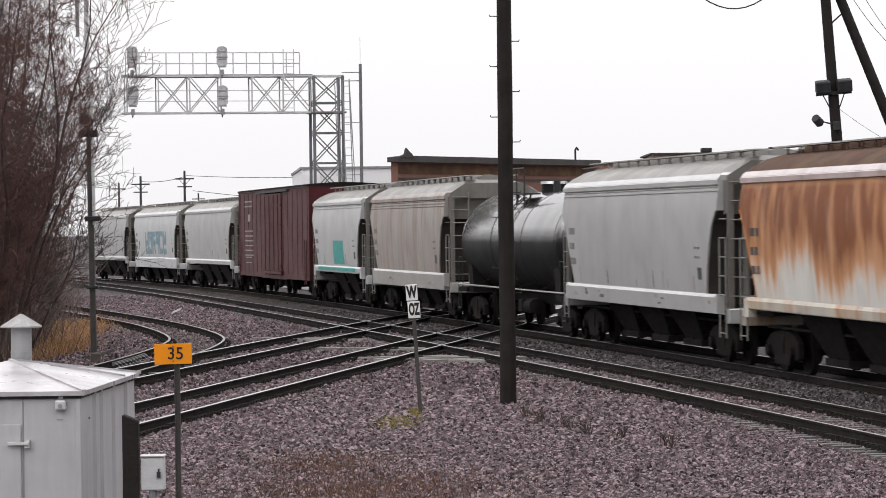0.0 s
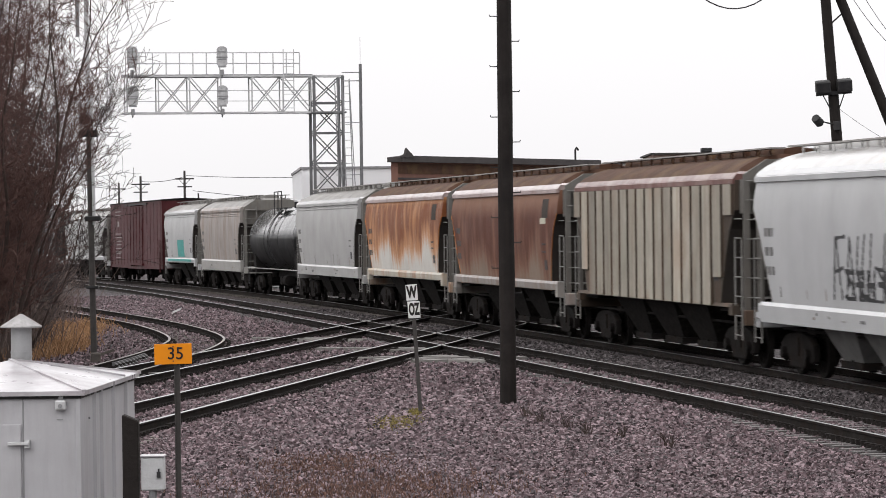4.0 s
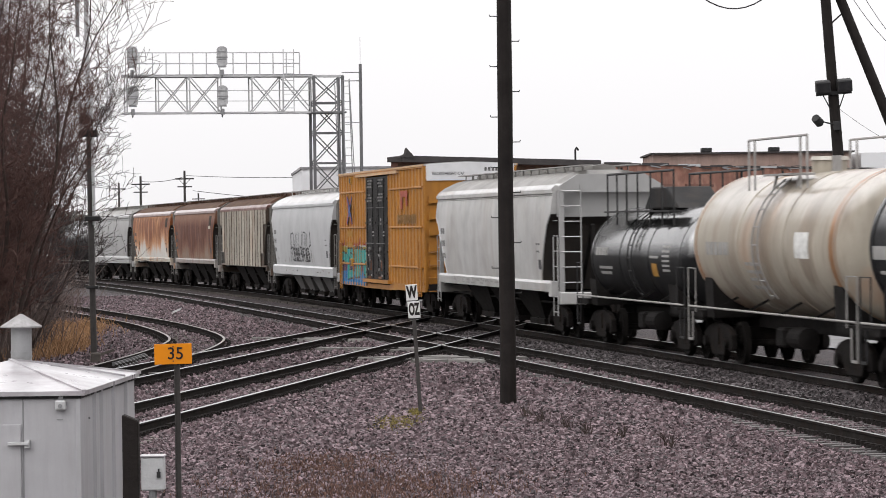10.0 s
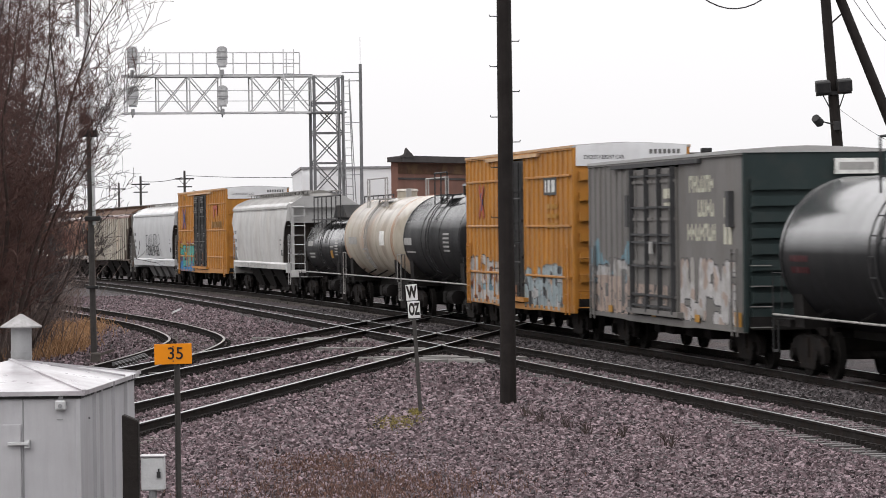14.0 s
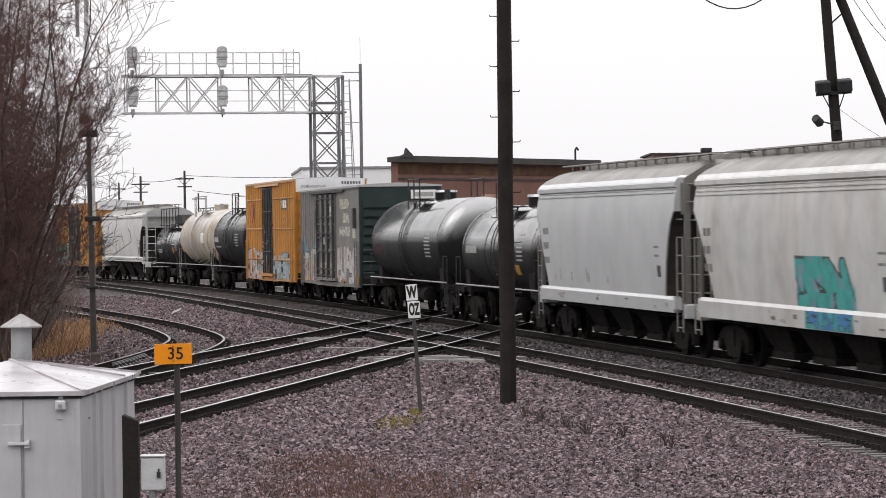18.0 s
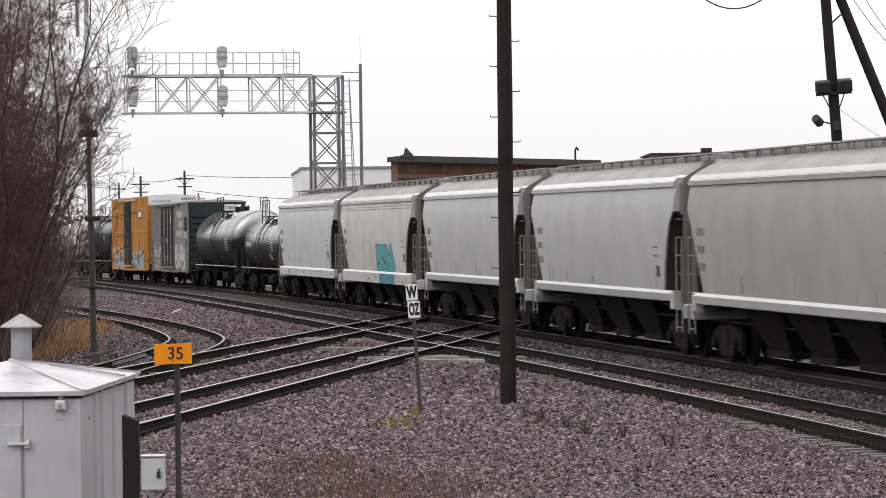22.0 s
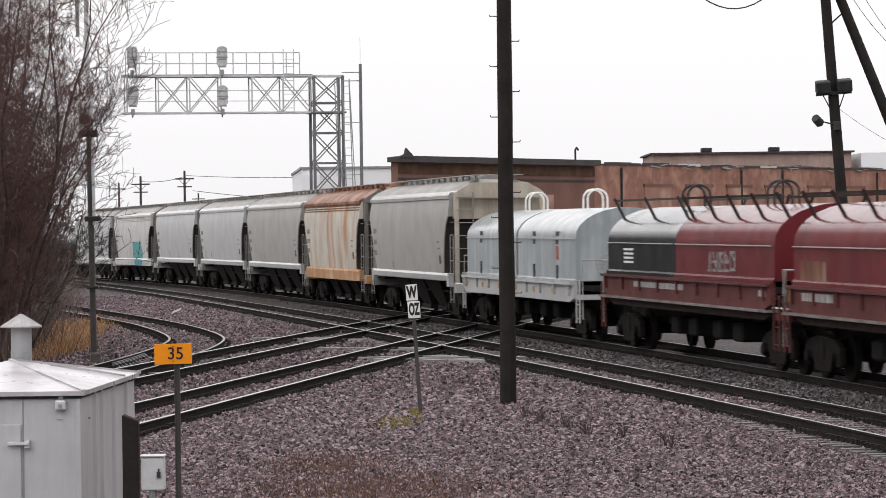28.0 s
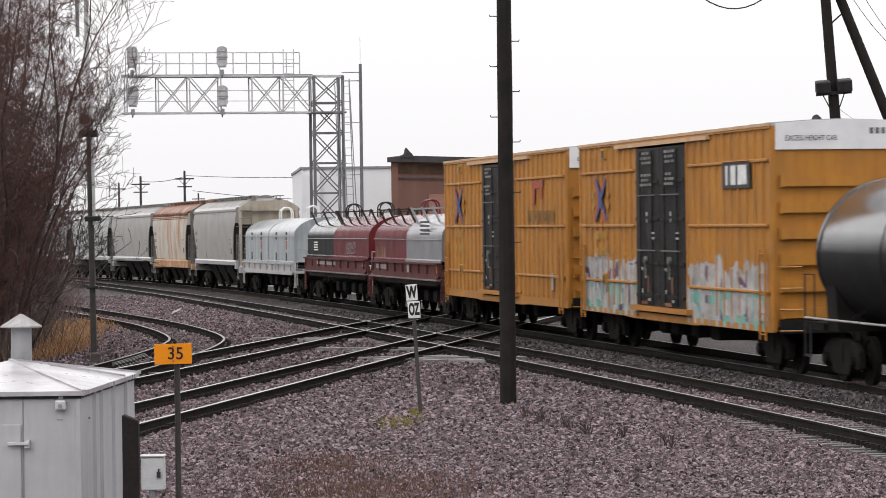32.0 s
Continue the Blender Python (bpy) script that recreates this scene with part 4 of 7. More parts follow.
    for k in range(9):
        part("rung", G().cyl((-2.75, -0.75, Z0 + 0.2 + k * 0.33), (-2.25, -0.75, Z0 + 0.2 + k * 0.33), 0.014, n=5), "galv", e)


signal_bridge()

# ------------------------------------------------------------ buildings


def slab(g, p, q, inward, t, z0, z1):
    """An upright wall from p to q, t thick towards inward."""
    p, q, n = Vector((*p, 0)), Vector((*q, 0)), Vector((*inward, 0)).normalized() * t
    c = [p, q, q + n, p + n]
    return g.add([(v.x, v.y, z0) for v in c] + [(v.x, v.y, z1) for v in c], [(3, 2, 1, 0), (4, 5, 6, 7), (0, 1, 5, 4), (1, 2, 6, 5), (2, 3, 7, 6), (3, 0, 4, 7)])


def brick_building():
    d = Vector((32.9, 55.0, 0)).normalized()
    a = math.atan2(d.y, d.x)
    # local x along the street wall, y back from it
    e = thing("brick_building", pose(-2.3, 175, GROUND, 0, 0, math.degrees(a)), "long low red brick factory with patched walls and tar roof", "building")
    H, L0, L1 = 7.0, 21.5, 130.0
    back = Matrix.Rotation(-a, 3, "Z") @ Vector((-0.2, 40, 0))      # the ends run straight back from the street
    bx, by = back.x, back.y
    part("wall", G().box(0, L0, 0, 0.4, 0, H - 0.35), "brick_dark", e, "dark red brick wall")
    part("wall", G().box(L0 + 0.003, L1, 0.15, 0.55, 0, H - 0.25), "brick", e, "orange brick wall with pale patches")
    part("wall", slab(G(), (0.3, 0.402), (bx + 0.3, by), (1, 0), 0.4, 0, H - 0.36), "brick_dark", e)
    part("wall", slab(G(), (L1 - 0.4, 0.56), (L1 + bx, by), (-1, 0), 0.4, 0, H - 0.36), "brick", e)
    part("wall", G().box(bx + 0.8, L1 + bx - 0.5, by, by + 0.4, 0, H - 0.36), "brick", e)
    part("roof", G().add([(0.5, 0.56, H - 0.45), (L1 - 0.5, 0.56, H - 0.45), (L1 + bx, by, H - 0.45), (bx + 0.5, by, H - 0.45), (0.5, 0.56, H - 0.65), (L1 - 0.5, 0.56, H - 0.65), (L1 + bx, by, H - 0.65), (bx + 0.5, by, H - 0.65)],
                         [(0, 1, 2, 3), (7, 6, 5, 4), (0, 4, 5, 1), (1, 5, 6, 2), (2, 6, 7, 3), (3, 7, 4, 0)]), "tar", e)
    part("cornice", G().prism([(-0.45, H - 0.35), (0.45, H - 0.35), (0.45, H - 0.1), (-0.45, H - 0.02)], -0.3, L0), "tar", e, "dark overhanging eave")
    part("cornice_band", G().box(0.002, L0, -0.06, 0, H - 1.25, H - 1.15), "tar", e)
    rnd = random.Random(4)
    x = L0 + 0.003
    while x < L1:
        w = rnd.uniform(0.8, 2.6)
        dz = rnd.uniform(-0.09, 0.06)
        part("coping", G().box(x, min(L1, x + w), 0.08, 0.62, H - 0.25, H - 0.12 + dz), "tar" if rnd.random() < 0.85 else "galv", e)
        x += w + 0.01
    for k in range(70):
        x = rnd.uniform(L0 + 6, 90)
        z = H - 0.2 + rnd.uniform(-0.12, 0.1)
        part("flashing", G().bar((x, 0.06, z), (x + rnd.uniform(0.3, 1.6), 0.06, z + rnd.uniform(-0.14, 0.1)), 0.03, rnd.uniform(0.03, 0.07)), rnd.choice(("zinc", "tar", "tar")), e)
    for x in (25, 41, 47, 62):
        part("downpipe", G().cyl((x, 0.08, 0), (x, 0.08, H - 0.4), 0.07, n=8), "dark_metal", e)
    for x in (28.0, 33.5, 39.0, 44.5, 51, 56.5, 64, 70):
        part("window", G().box(x, x + 3.4, 0.10, 0.149, 3.6, 5.5), "brick_patch", e, "bricked-up window opening")
        part("lintel", G().box(x - 0.15, x + 3.55, 0.07, 0.149, 5.5, 5.68), "brick_dark", e)
        part("sill", G().box(x - 0.1, x + 3.5, 0.03, 0.149, 3.48, 3.6), "pavement", e)
    for x in (3, 8.5, 14):
        part("window", G().box(x, x + 2.6, -0.04, -0.001, 3.3, 5.0), "brick_patch", e, "bricked-up window opening")
    part("roof_pipe", G().tube([(22.0, 1.5, H - 0.4), (22.0, 1.5, H + 0.62), (22.15, 1.5, H + 0.75), (22.35, 1.5, H + 0.62)], 0.06), "dark_metal", e)
    part("corner_flashing", G().prism([(-0.75, H - 0.12), (0.9, H - 0.12), (0.7, H + 0.03), (0.1, H + 0.38), (-0.05, H + 0.06)], -0.5, -0.4, axis="y"), "tar", e, "torn upturned roof flashing")
    part("siding_band", G().box(0.003, L0, -0.05, -0.002, H - 0.95, H - 0.42), "rust_roof", e, "weathered band under the eave")
    # upper storey set back on the roof
    inv = pose(-2.3, 175, GROUND, 0, 0, math.degrees(a)).inverted()
    u = part("upper_storey", G().box(14.9, 28.9, 238, 250, 6.0, 8.0), "far_brick", e)
    u.matrix_basis = inv
    part("upper_roof", G().box(14.7, 29.1, 237.7, 250.3, 8.0, 8.12), "tar", u)
    for x in (18.4, 23.2):
        part("roof_vent", G().box(x, x + 0.75, 239, 240, 8.16, 8.46), "dark_metal", u, bevel=0.04)
    q = part("penthouse", G().box(29.6, 36, 238, 248, 6.0, 7.95), "far_white", e)
    q.matrix_basis = inv
    w = thing("white_building", pose(-9.35, 225, GROUND, 0, 0, 4), "plain white industrial building behind the tracks", "building")
    part("wall", G().box(0, 7.0, 0, 25, 0, 7.25), "far_white", w)
    part("roof", G().box(-0.1, 7.1, -0.1, 25.1, 7.25, 7.4), "galv_dark", w)
    part("annexe", G().box(-0.002, 1.2, -0.3, 0, 0, 6.9), "far_white", w)


brick_building()

# ------------------------------------------------------------ equipment shed


def equipment_shed():
    Y0, Y1, XR, W, ZT = 22.0, 24.75, -2.385, 1.36, 1.917 - GROUND + 0.05
    e = thing("equipment_shed", pose(XR, Y0, GROUND - 0.05, 0, 0, -2.2), "white painted steel signal cabinet with hipped roof and vent", "shed")
    D = Y1 - Y0
    t = 0.02
    part("front_wall", G().box(-W, 0, 0, t, 0, ZT), "shed_paint", e)
    part("side_wall", G().box(-t, 0, t, D, 0, ZT), "shed_paint", e)
    part("side_wall", G().box(-W, -W + t, t, D, 0, ZT), "shed_paint", e)
    part("back_wall", G().box(-W + t, -t, D - t, D, 0, ZT), "shed_paint", e)
    part("corner_trim", G().box(-0.03, 0.008, -0.008, 0.03, 0, ZT - 0.002), "shed_paint", e, bevel=0.004)
    for y in (0.62, 0.95, 1.55, 2.2):
        part("wall_rib", G().prism([(0.0, y - 0.03), (0.022, y - 0.018), (0.022, y + 0.018), (0.0, y + 0.03)], 0.0, ZT - 0.01, axis="z"), "shed_paint", e)
    o = 0.035
    g = G()
    c = [(-W - o, -o, ZT), (o, -o, ZT), (o, D + o, ZT), (-W - o, D + o, ZT)]
    lo = [(x, y, z - 0.03) for x, y, z in c]
    apex = (-W / 2, D / 2, ZT + 0.155)
    g.add(c + lo + [apex], [(0, 1, 8), (1, 2, 8), (2, 3, 8), (3, 0, 8), (0, 4, 5, 1), (1, 5, 6, 2), (2, 6, 7, 3), (3, 7, 4, 0), (7, 6, 5, 4)])
    part("roof", g, "shed_roof", e, "white metal hipped roof, wet and shiny")
    # thin dark strips stand for the shadow line under the eaves
    part("eave_gasket", G().box(-W - 0.012, 0.012, -0.012, -0.001, ZT - 0.05, ZT - 0.031).box(0.001, 0.012, 0.0, D, ZT - 0.05, ZT - 0.031), "dark_metal", e, "dark strip drawn for the shade under the eave")
    for q in (c[1], c[2]):
        part("roof_ridge", G().bar(apex, q, 0.03, 0.02), "shed_roof", e)
    part("roof_seam", G().bar((-W / 2 + 0.22, D / 2 + 0.3, ZT + 0.115), (o, D * 0.72, ZT + 0.012), 0.02, 0.014), "shed_roof", e)
    vx, vy = -W / 2 + 0.02, D / 2 + 0.35
    v = part("vent_pipe", G().cyl((vx, vy, ZT + 0.05), (vx, vy, ZT + 0.37), 0.073, n=24), "zinc", e, "galvanised vent pipe", smooth=True)
    for z in (0.16, 0.19):
        part("band", G().cyl((vx, vy, ZT + z), (vx, vy, ZT + z + 0.012), 0.077, n=24), "zinc", v, smooth=True)
    part("vent_cap", G().cyl((vx, vy, ZT + 0.37), (vx, vy, ZT + 0.38), 0.148, n=24).cyl((vx, vy, ZT + 0.38), (vx, vy, ZT + 0.465), 0.148, 0.012, n=24), "vent_cap", e, "conical stained metal vent cap")
    # door in the front
    dr = part("door", G().box(-W + 0.25, -0.385, -0.018, -0.002, 0.06, ZT - 0.215), "shed_paint", e, bevel=0.004)
    part("handle", G().box(-0.47, -0.33, -0.05, -0.02, ZT - 0.35, ZT - 0.33).box(-0.36, -0.325, -0.04, -0.002, ZT - 0.37, ZT - 0.315), "galv", dr, "steel bar latch", bevel=0.003)
    part("panel_seam", G().box(-0.375, -0.368, -0.004, 0, 0, ZT - 0.01), "galv_dark", e)
    lb = part("lock_box", G().box(-0.155, -0.085, -0.05, 0, ZT - 0.125, ZT - 0.06), "galv", e, bevel=0.008)
    part("bolt", G().cyl((-0.12, -0.05, ZT - 0.095), (-0.12, -0.062, ZT - 0.095), 0.014), "galv_dark", lb)
    part("hasp", G().box(-0.135, -0.105, -0.02, 0, ZT - 0.065, ZT - 0.035), "galv_dark", e)
    part("label_plate", G().box(-0.15, -0.11, -0.004, 0, ZT - 0.19, ZT - 0.184), "galv_dark", e)
    for k in range(4):
        part("bolt", G().cyl((0.0, 0.4 + k * 0.6, ZT - 0.2), (0.012, 0.4 + k * 0.6, ZT - 0.2), 0.008, n=6), "galv_dark", e)
    # black timber post and grey box behind it
    p = thing("timber_post", pose(-2.022, 21.6, GROUND - 0.1), "thick black timber post with a sloping top", "post")
    part("post", G().prism([(-0.05, 0), (0.053, 0), (0.053, 2.045), (-0.05, 2.085)], 0, 0.12, axis="y"), "pole_wood", p, bevel=0.008)
    b = thing("junction_box", pose(-1.93, 22.3, GROUND - 0.1), "grey steel junction box on a short pedestal", "box")
    part("case", G().box(-0.082, 0.072, -0.05, 0.06, 1.545, 1.765), "galv", b, bevel=0.008)
    part("lid", G().box(-0.088, 0.078, -0.058, 0.066, 1.765, 1.78), "shed_roof", b, bevel=0.004)
    part("pedestal", G().cyl((-0.01, 0, 0), (-0.01, 0, 1.545), 0.028, n=10), "galv_dark", b)
    part("padlock", G().box(0.022, 0.047, -0.065, -0.05, 1.63, 1.67).cyl((0.035, -0.057, 1.67), (0.035, -0.057, 1.69), 0.006), "dark_metal", b)


equipment_shed()

# ------------------------------------------------------------ trees and brush


def grow(g, rnd, p, d, length, r, depth, bend=0.3):
    """One limb and its offshoots as tapered tubes."""
    steps = 4
    pts, rad = [p], [r]
    kids = []
    for k in range(steps):
        d = (d + Vector((rnd.uniform(-bend, bend), rnd.uniform(-bend, bend), rnd.uniform(-bend * 0.5, bend * 0.7)))).normalized()
        p = p + d * length / steps
        r *= 0.78
        pts.append(p)
        rad.append(max(r, 0.0058))
        if depth > 0 and k > 0:
            for _ in range(1 if rnd.random() < 0.48 else 2):
                side = Vector((rnd.uniform(-1, 1), rnd.uniform(-1, 1), rnd.uniform(-0.35, 0.8)))
                kids.append((p, (d * 0.55 + side * 0.75).normalized(), length * rnd.uniform(0.45, 0.7), r * 0.6))
    g.sweep(pts, rad, 5 if rad[0] > 0.03 else 3)
    for q, e, ln, rr in kids:
        grow(g, rnd, q, e, ln, max(rr, 0.0072), depth - 1, bend)


def bare_tree(x, y, h, seed, stems=1, material="twig", reach=0.26, label="leafless tree with fine tangled twigs", limbs=3, first=1, depth=2):
    rnd = random.Random(seed)
    e = thing("tree", pose(x, y, GROUND - 0.05), label, "tree", "bare trees beside the tracks")
    crown = G()
    for s in range(stems):
        d = Vector((rnd.uniform(-0.25, 0.25), rnd.uniform(-0.2, 0.2), 1)).normalized()
        p = Vector((rnd.uniform(-0.35, 0.35) * (stems > 1), rnd.uniform(-0.35, 0.35) * (stems > 1), 0))
        r = (0.03 + 0.010 * h) / (1 + 0.4 * (stems - 1))
        n = 9
        line, rads = [p.copy()], [r]
        for k in range(n):
            d = (d + Vector((rnd.uniform(-0.2, 0.2), rnd.uniform(-0.15, 0.15), 0.08))).normalized()
            q = p + d * h * 0.8 / n
            r *= 0.83
            line.append(q)
            rads.append(r)
            if k >= first:
                for _ in range(limbs):
                    a = rnd.uniform(0, 6.28)
                    side = Vector((math.cos(a) * 1.2 + (0.08 if material == "twig" else -0.1), math.sin(a) * 0.8, rnd.uniform(-0.05, 0.9)))
                    grow(crown, rnd, q, (d * 0.3 + side).normalized(), h * rnd.uniform(0.4, 1.0) * reach, max(r * 0.36, 0.0085), depth)
            p = q
        part("trunk", G().sweep(line, rads, 7), "bark", e, smooth=True)
        grow(crown, rnd, p, d, h * 0.2, r * 0.8, depth)
    part("crown", crown, material, e)
    return e


bare_tree(-12.7, 96, 11.5, 11, 2, reach=0.14)
bare_tree(-11.5, 90, 9.0, 12, 3, reach=0.15)
bare_tree(-11.9, 86, 11.0, 13, 2, reach=0.15)
bare_tree(-14.3, 104, 12.5, 14, 2, reach=0.16)
bare_tree(-10.6, 84.5, 5.5, 15, 3, reach=0.26)
bare_tree(-17.0, 118, 11.0, 16, 2, reach=0.2)
bare_tree(-15.3, 112, 7.5, 18, 3, reach=0.26)
bare_tree(-13.0, 99, 6.5, 19, 3, reach=0.28)
bare_tree(-11.1, 88, 7.5, 20, 2, reach=0.19)
bare_tree(-11.3, 87, 10.5, 41, 3, reach=0.17)
bare_tree(-12.2, 92, 8.0, 43, 3, reach=0.2)
bare_tree(-10.75, 79, 12.0, 42, 4, "twig_red", 0.12, "dense reddish brown leafless shrub", 5)
bare_tree(-10.35, 71, 11.0, 25, 3, "twig_red", 0.11, "dense reddish brown leafless shrub", 6)
bare_tree(-9.7, 69, 10.0, 26, 3, "twig_red", 0.11, "dense reddish brown leafless shrub", 6)
bare_tree(-10.4, 74, 7.0, 27, 4, "twig_red", 0.11, "dense reddish brown leafless shrub", 6)
bare_tree(-10.3, 78, 11.0, 21, 3, "twig_red", 0.11, "dense reddish brown leafless shrub", 4)
bare_tree(-10.1, 76, 8.5, 22, 4, "twig_red", 0.11, "dense reddish brown leafless shrub", 4)
bare_tree(-9.9, 74, 11.0, 23, 3, "twig_red", 0.11, "dense reddish brown leafless shrub", 4)
bare_tree(-9.75, 73, 6.0, 24, 4, "twig_red", 0.11, "dense reddish brown leafless shrub", 4)


def brush(name, x, y, w, d, h, count, material, seed, label, blade=0.006):
    """A patch of thin standing stems."""
    rnd = random.Random(seed)
    g = G()
    for _ in range(count):
        a, b = x + rnd.gauss(0, w / 2.4), y + rnd.gauss(0, d / 2.4)
        hh = h * rnd.uniform(0.4, 1.1)
        q = Vector((a, b, GROUND - 0.02))
        dv = Vector((rnd.uniform(-0.5, 0.5), rnd.uniform(-0.5, 0.5), 1))
        for k in range(2):
            q2 = q + dv.normalized() * hh / 2
            g.cyl(q, q2, blade, blade * 0.6, n=3)
            q, dv = q2, dv + Vector((rnd.uniform(-0.6, 0.6), rnd.uniform(-0.6, 0.6), -0.2))
    return tagged(part(name, g, material), label, "plants", kind="stuff")


brush("dry_grass", -11.9, 99, 1.3, 14, 0.45, 4200, "dry_grass", 31, "tawny dead grass beside the tracks", 0.012)
brush("dry_grass", -10.35, 89, 0.75, 7, 0.4, 2400, "dry_grass", 32, "tawny dead grass beside the tracks", 0.012)
brush("undergrowth", -14.2, 104, 1.6, 18, 2.6, 2400, "brush_brown", 33, "tangle of dark leafless undergrowth", 0.012)
brush("undergrowth", -11.7, 86, 1.5, 10, 2.6, 1700, "brush_brown", 34, "tangle of dark leafless undergrowth", 0.010)
brush("undergrowth", -18.6, 132, 2.2, 22, 2.6, 2400, "brush_brown", 35, "tangle of dark leafless undergrowth", 0.016)
brush("dead_weeds", -0.9, 41.0, 2.1, 3.6, 0.085, 1500, "dead_weed", 38, "flattened reddish brown dead weeds on the stones", 0.008)
brush("dead_weeds", -1.6, 45.5, 1.2, 3.0, 0.085, 900, "dead_weed", 39, "flattened reddish brown dead weeds on the stones", 0.008)
brush("moss", -0.78, 54.7, 0.42, 2.0, 0.085, 1700, "moss", 36, "yellow green moss on the stones", 0.010)
brush("moss", -0.5, 57.2, 0.14, 1.0, 0.12, 500, "moss", 37, "yellow green moss round the sign post", 0.006)
for k, (x, y) in enumerate(((1.9, 52.5), (2.15, 51.0), (1.55, 54.0), (2.6, 50.0), (3.2, 48.0), (1.35, 55.6))):
    brush("weed", x, y, 0.10, 0.3, 0.28, 26, "bark", 40 + k, "dead dark weed stalks in the stones", 0.006)

# litter
tagged(part("litter", G().prism([(-0.19, 0.0), (0.13, 0.14), (0.19, 0.24), (-0.13, 0.10)], -0.15, 0.15, axis="y"), "band_white"), "torn white plastic scrap on the stones", "litter").location = (-10.12, 127.7, GROUND + 0.06)
tagged(part("litter", G().box(-0.07, 0.07, -0.1, 0.1, 0, 0.05), "mark_white", bevel=0.01), "small white scrap on the stones", "litter").location = (-10.5, 130.5, GROUND)
tagged(part("litter", G().box(-0.05, 0.05, -0.06, 0.06, 0, 0.035), "mark_white", bevel=0.01), "small white scrap on the stones", "litter").location = (-0.15, 66.0, GROUND)
mk = thing("marker_post", pose(10.6, 107, GROUND + 0.05), "short red and white marker post on the yard", "post")
part("post", G().box(-0.12, 0.12, -0.1, 0.1, 0, 0.42), "mark_red", mk, bevel=0.02)
part("cap", G().box(-0.12, 0.12, -0.1, 0.1, 0.422, 0.6), "mark_white", mk, bevel=0.02)

# ------------------------------------------------------------ freight cars
# local x runs the way the train goes, y to the camera's side, z up from the rails
MOVING = []
WHEELS = []
FRAME_PROFILE = [(-1.24, 0.32), (-1.24, 0.64), (-0.95, 0.78), (-0.45, 0.86), (0.45, 0.86), (0.95, 0.78), (1.24, 0.64), (1.24, 0.32), (0.98, 0.28),
                 (0.74, 0.42), (0.52, 0.18), (-0.52, 0.18), (-0.74, 0.42), (-0.98, 0.28)]
PROTO = {}


def wheelset_mesh():
    g = G()
    for s in (-1, 1):
        y = s * 0.72
        n = 28
        o = []
        prof = [(y - 0.065, 0.40), (y - 0.065, 0.459), (y + 0.065, 0.462), (y + 0.065, 0.40), (y + 0.02, 0.36), (y + 0.03, 0.16), (y + 0.09, 0.12), (y - 0.09, 0.12), (y - 0.03, 0.16), (y - 0.02, 0.36)]
        for yy, r in prof:
            o += [(r * math.cos(2 * math.pi * k / n), yy, r * math.sin(2 * math.pi * k / n)) for k in range(n)]
        m = len(prof)
        g.add(o, [(j * n + k, j * n + (k + 1) % n, ((j + 1) % m) * n + (k + 1) % n, ((j + 1) % m) * n + k) for j in range(m) for k in range(n)])
    g.cyl((0, -1.05, 0), (0, 1.05, 0), 0.075, n=10)
    for k in range(3):
        a = k * 2.094
        g.cyl((0.09 * math.cos(a), 1.05, 0.09 * math.sin(a)), (0.09 * math.cos(a), 1.075, 0.09 * math.sin(a)), 0.02, n=5)
    return g


def truck(car, x):
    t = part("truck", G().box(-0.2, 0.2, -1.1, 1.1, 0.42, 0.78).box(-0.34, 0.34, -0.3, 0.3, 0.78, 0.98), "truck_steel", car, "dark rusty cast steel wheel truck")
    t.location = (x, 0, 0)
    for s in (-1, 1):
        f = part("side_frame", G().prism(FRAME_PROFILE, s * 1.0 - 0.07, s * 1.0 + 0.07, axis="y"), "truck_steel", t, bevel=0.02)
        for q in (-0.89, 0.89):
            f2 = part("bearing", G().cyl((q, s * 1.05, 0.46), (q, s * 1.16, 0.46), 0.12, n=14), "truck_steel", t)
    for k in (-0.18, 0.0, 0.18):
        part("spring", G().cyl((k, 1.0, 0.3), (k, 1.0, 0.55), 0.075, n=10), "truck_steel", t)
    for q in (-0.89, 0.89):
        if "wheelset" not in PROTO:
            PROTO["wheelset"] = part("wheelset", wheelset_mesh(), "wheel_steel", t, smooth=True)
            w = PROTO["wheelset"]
        else:
            w = new("wheelset", PROTO["wheelset"].data)
            w.parent = t
        w.location = (q, 0, 0.462)
        WHEELS.append((w, q, car))
    return t


def coupler(car, x, s):
    part("coupler", G().box(x, x + s * 0.55, -0.09, 0.09, 0.76, 0.98).box(x + s * 0.45, x + s * 0.8, -0.16, 0.16, 0.72, 1.02), "truck_steel", car, bevel=0.02)


def ladder(car, xa, xb, y, z0, z1, material="grab_grey", gap=0.4, name="ladder"):
    g = G()
    for x in (xa, xb):
        g.bar((x, y, z0), (x, y, z1), 0.05, 0.035, (0, 1, 0))
    z = z0 + 0.12
    while z < z1:
        g.cyl((xa, y, z), (xb, y, z), 0.014, n=5)
        z += gap
    return part(name, g, material, car)


def wheel_brake(car, x, s, z=2.6, y=0.6):
    g = G()
    for k in range(14):
        a, c = 2 * math.pi * k / 14, 2 * math.pi * (k + 1) / 14
        g.cyl((x, y + 0.26 * math.cos(a), z + 0.26 * math.sin(a)), (x, y + 0.26 * math.cos(c), z + 0.26 * math.sin(c)), 0.015, n=5)
        if k % 4 == 0:
            g.cyl((x, y, z), (x, y + 0.26 * math.cos(a), z + 0.26 * math.sin(a)), 0.012, n=5)
    part("brake_wheel", g, "grab_grey", car)


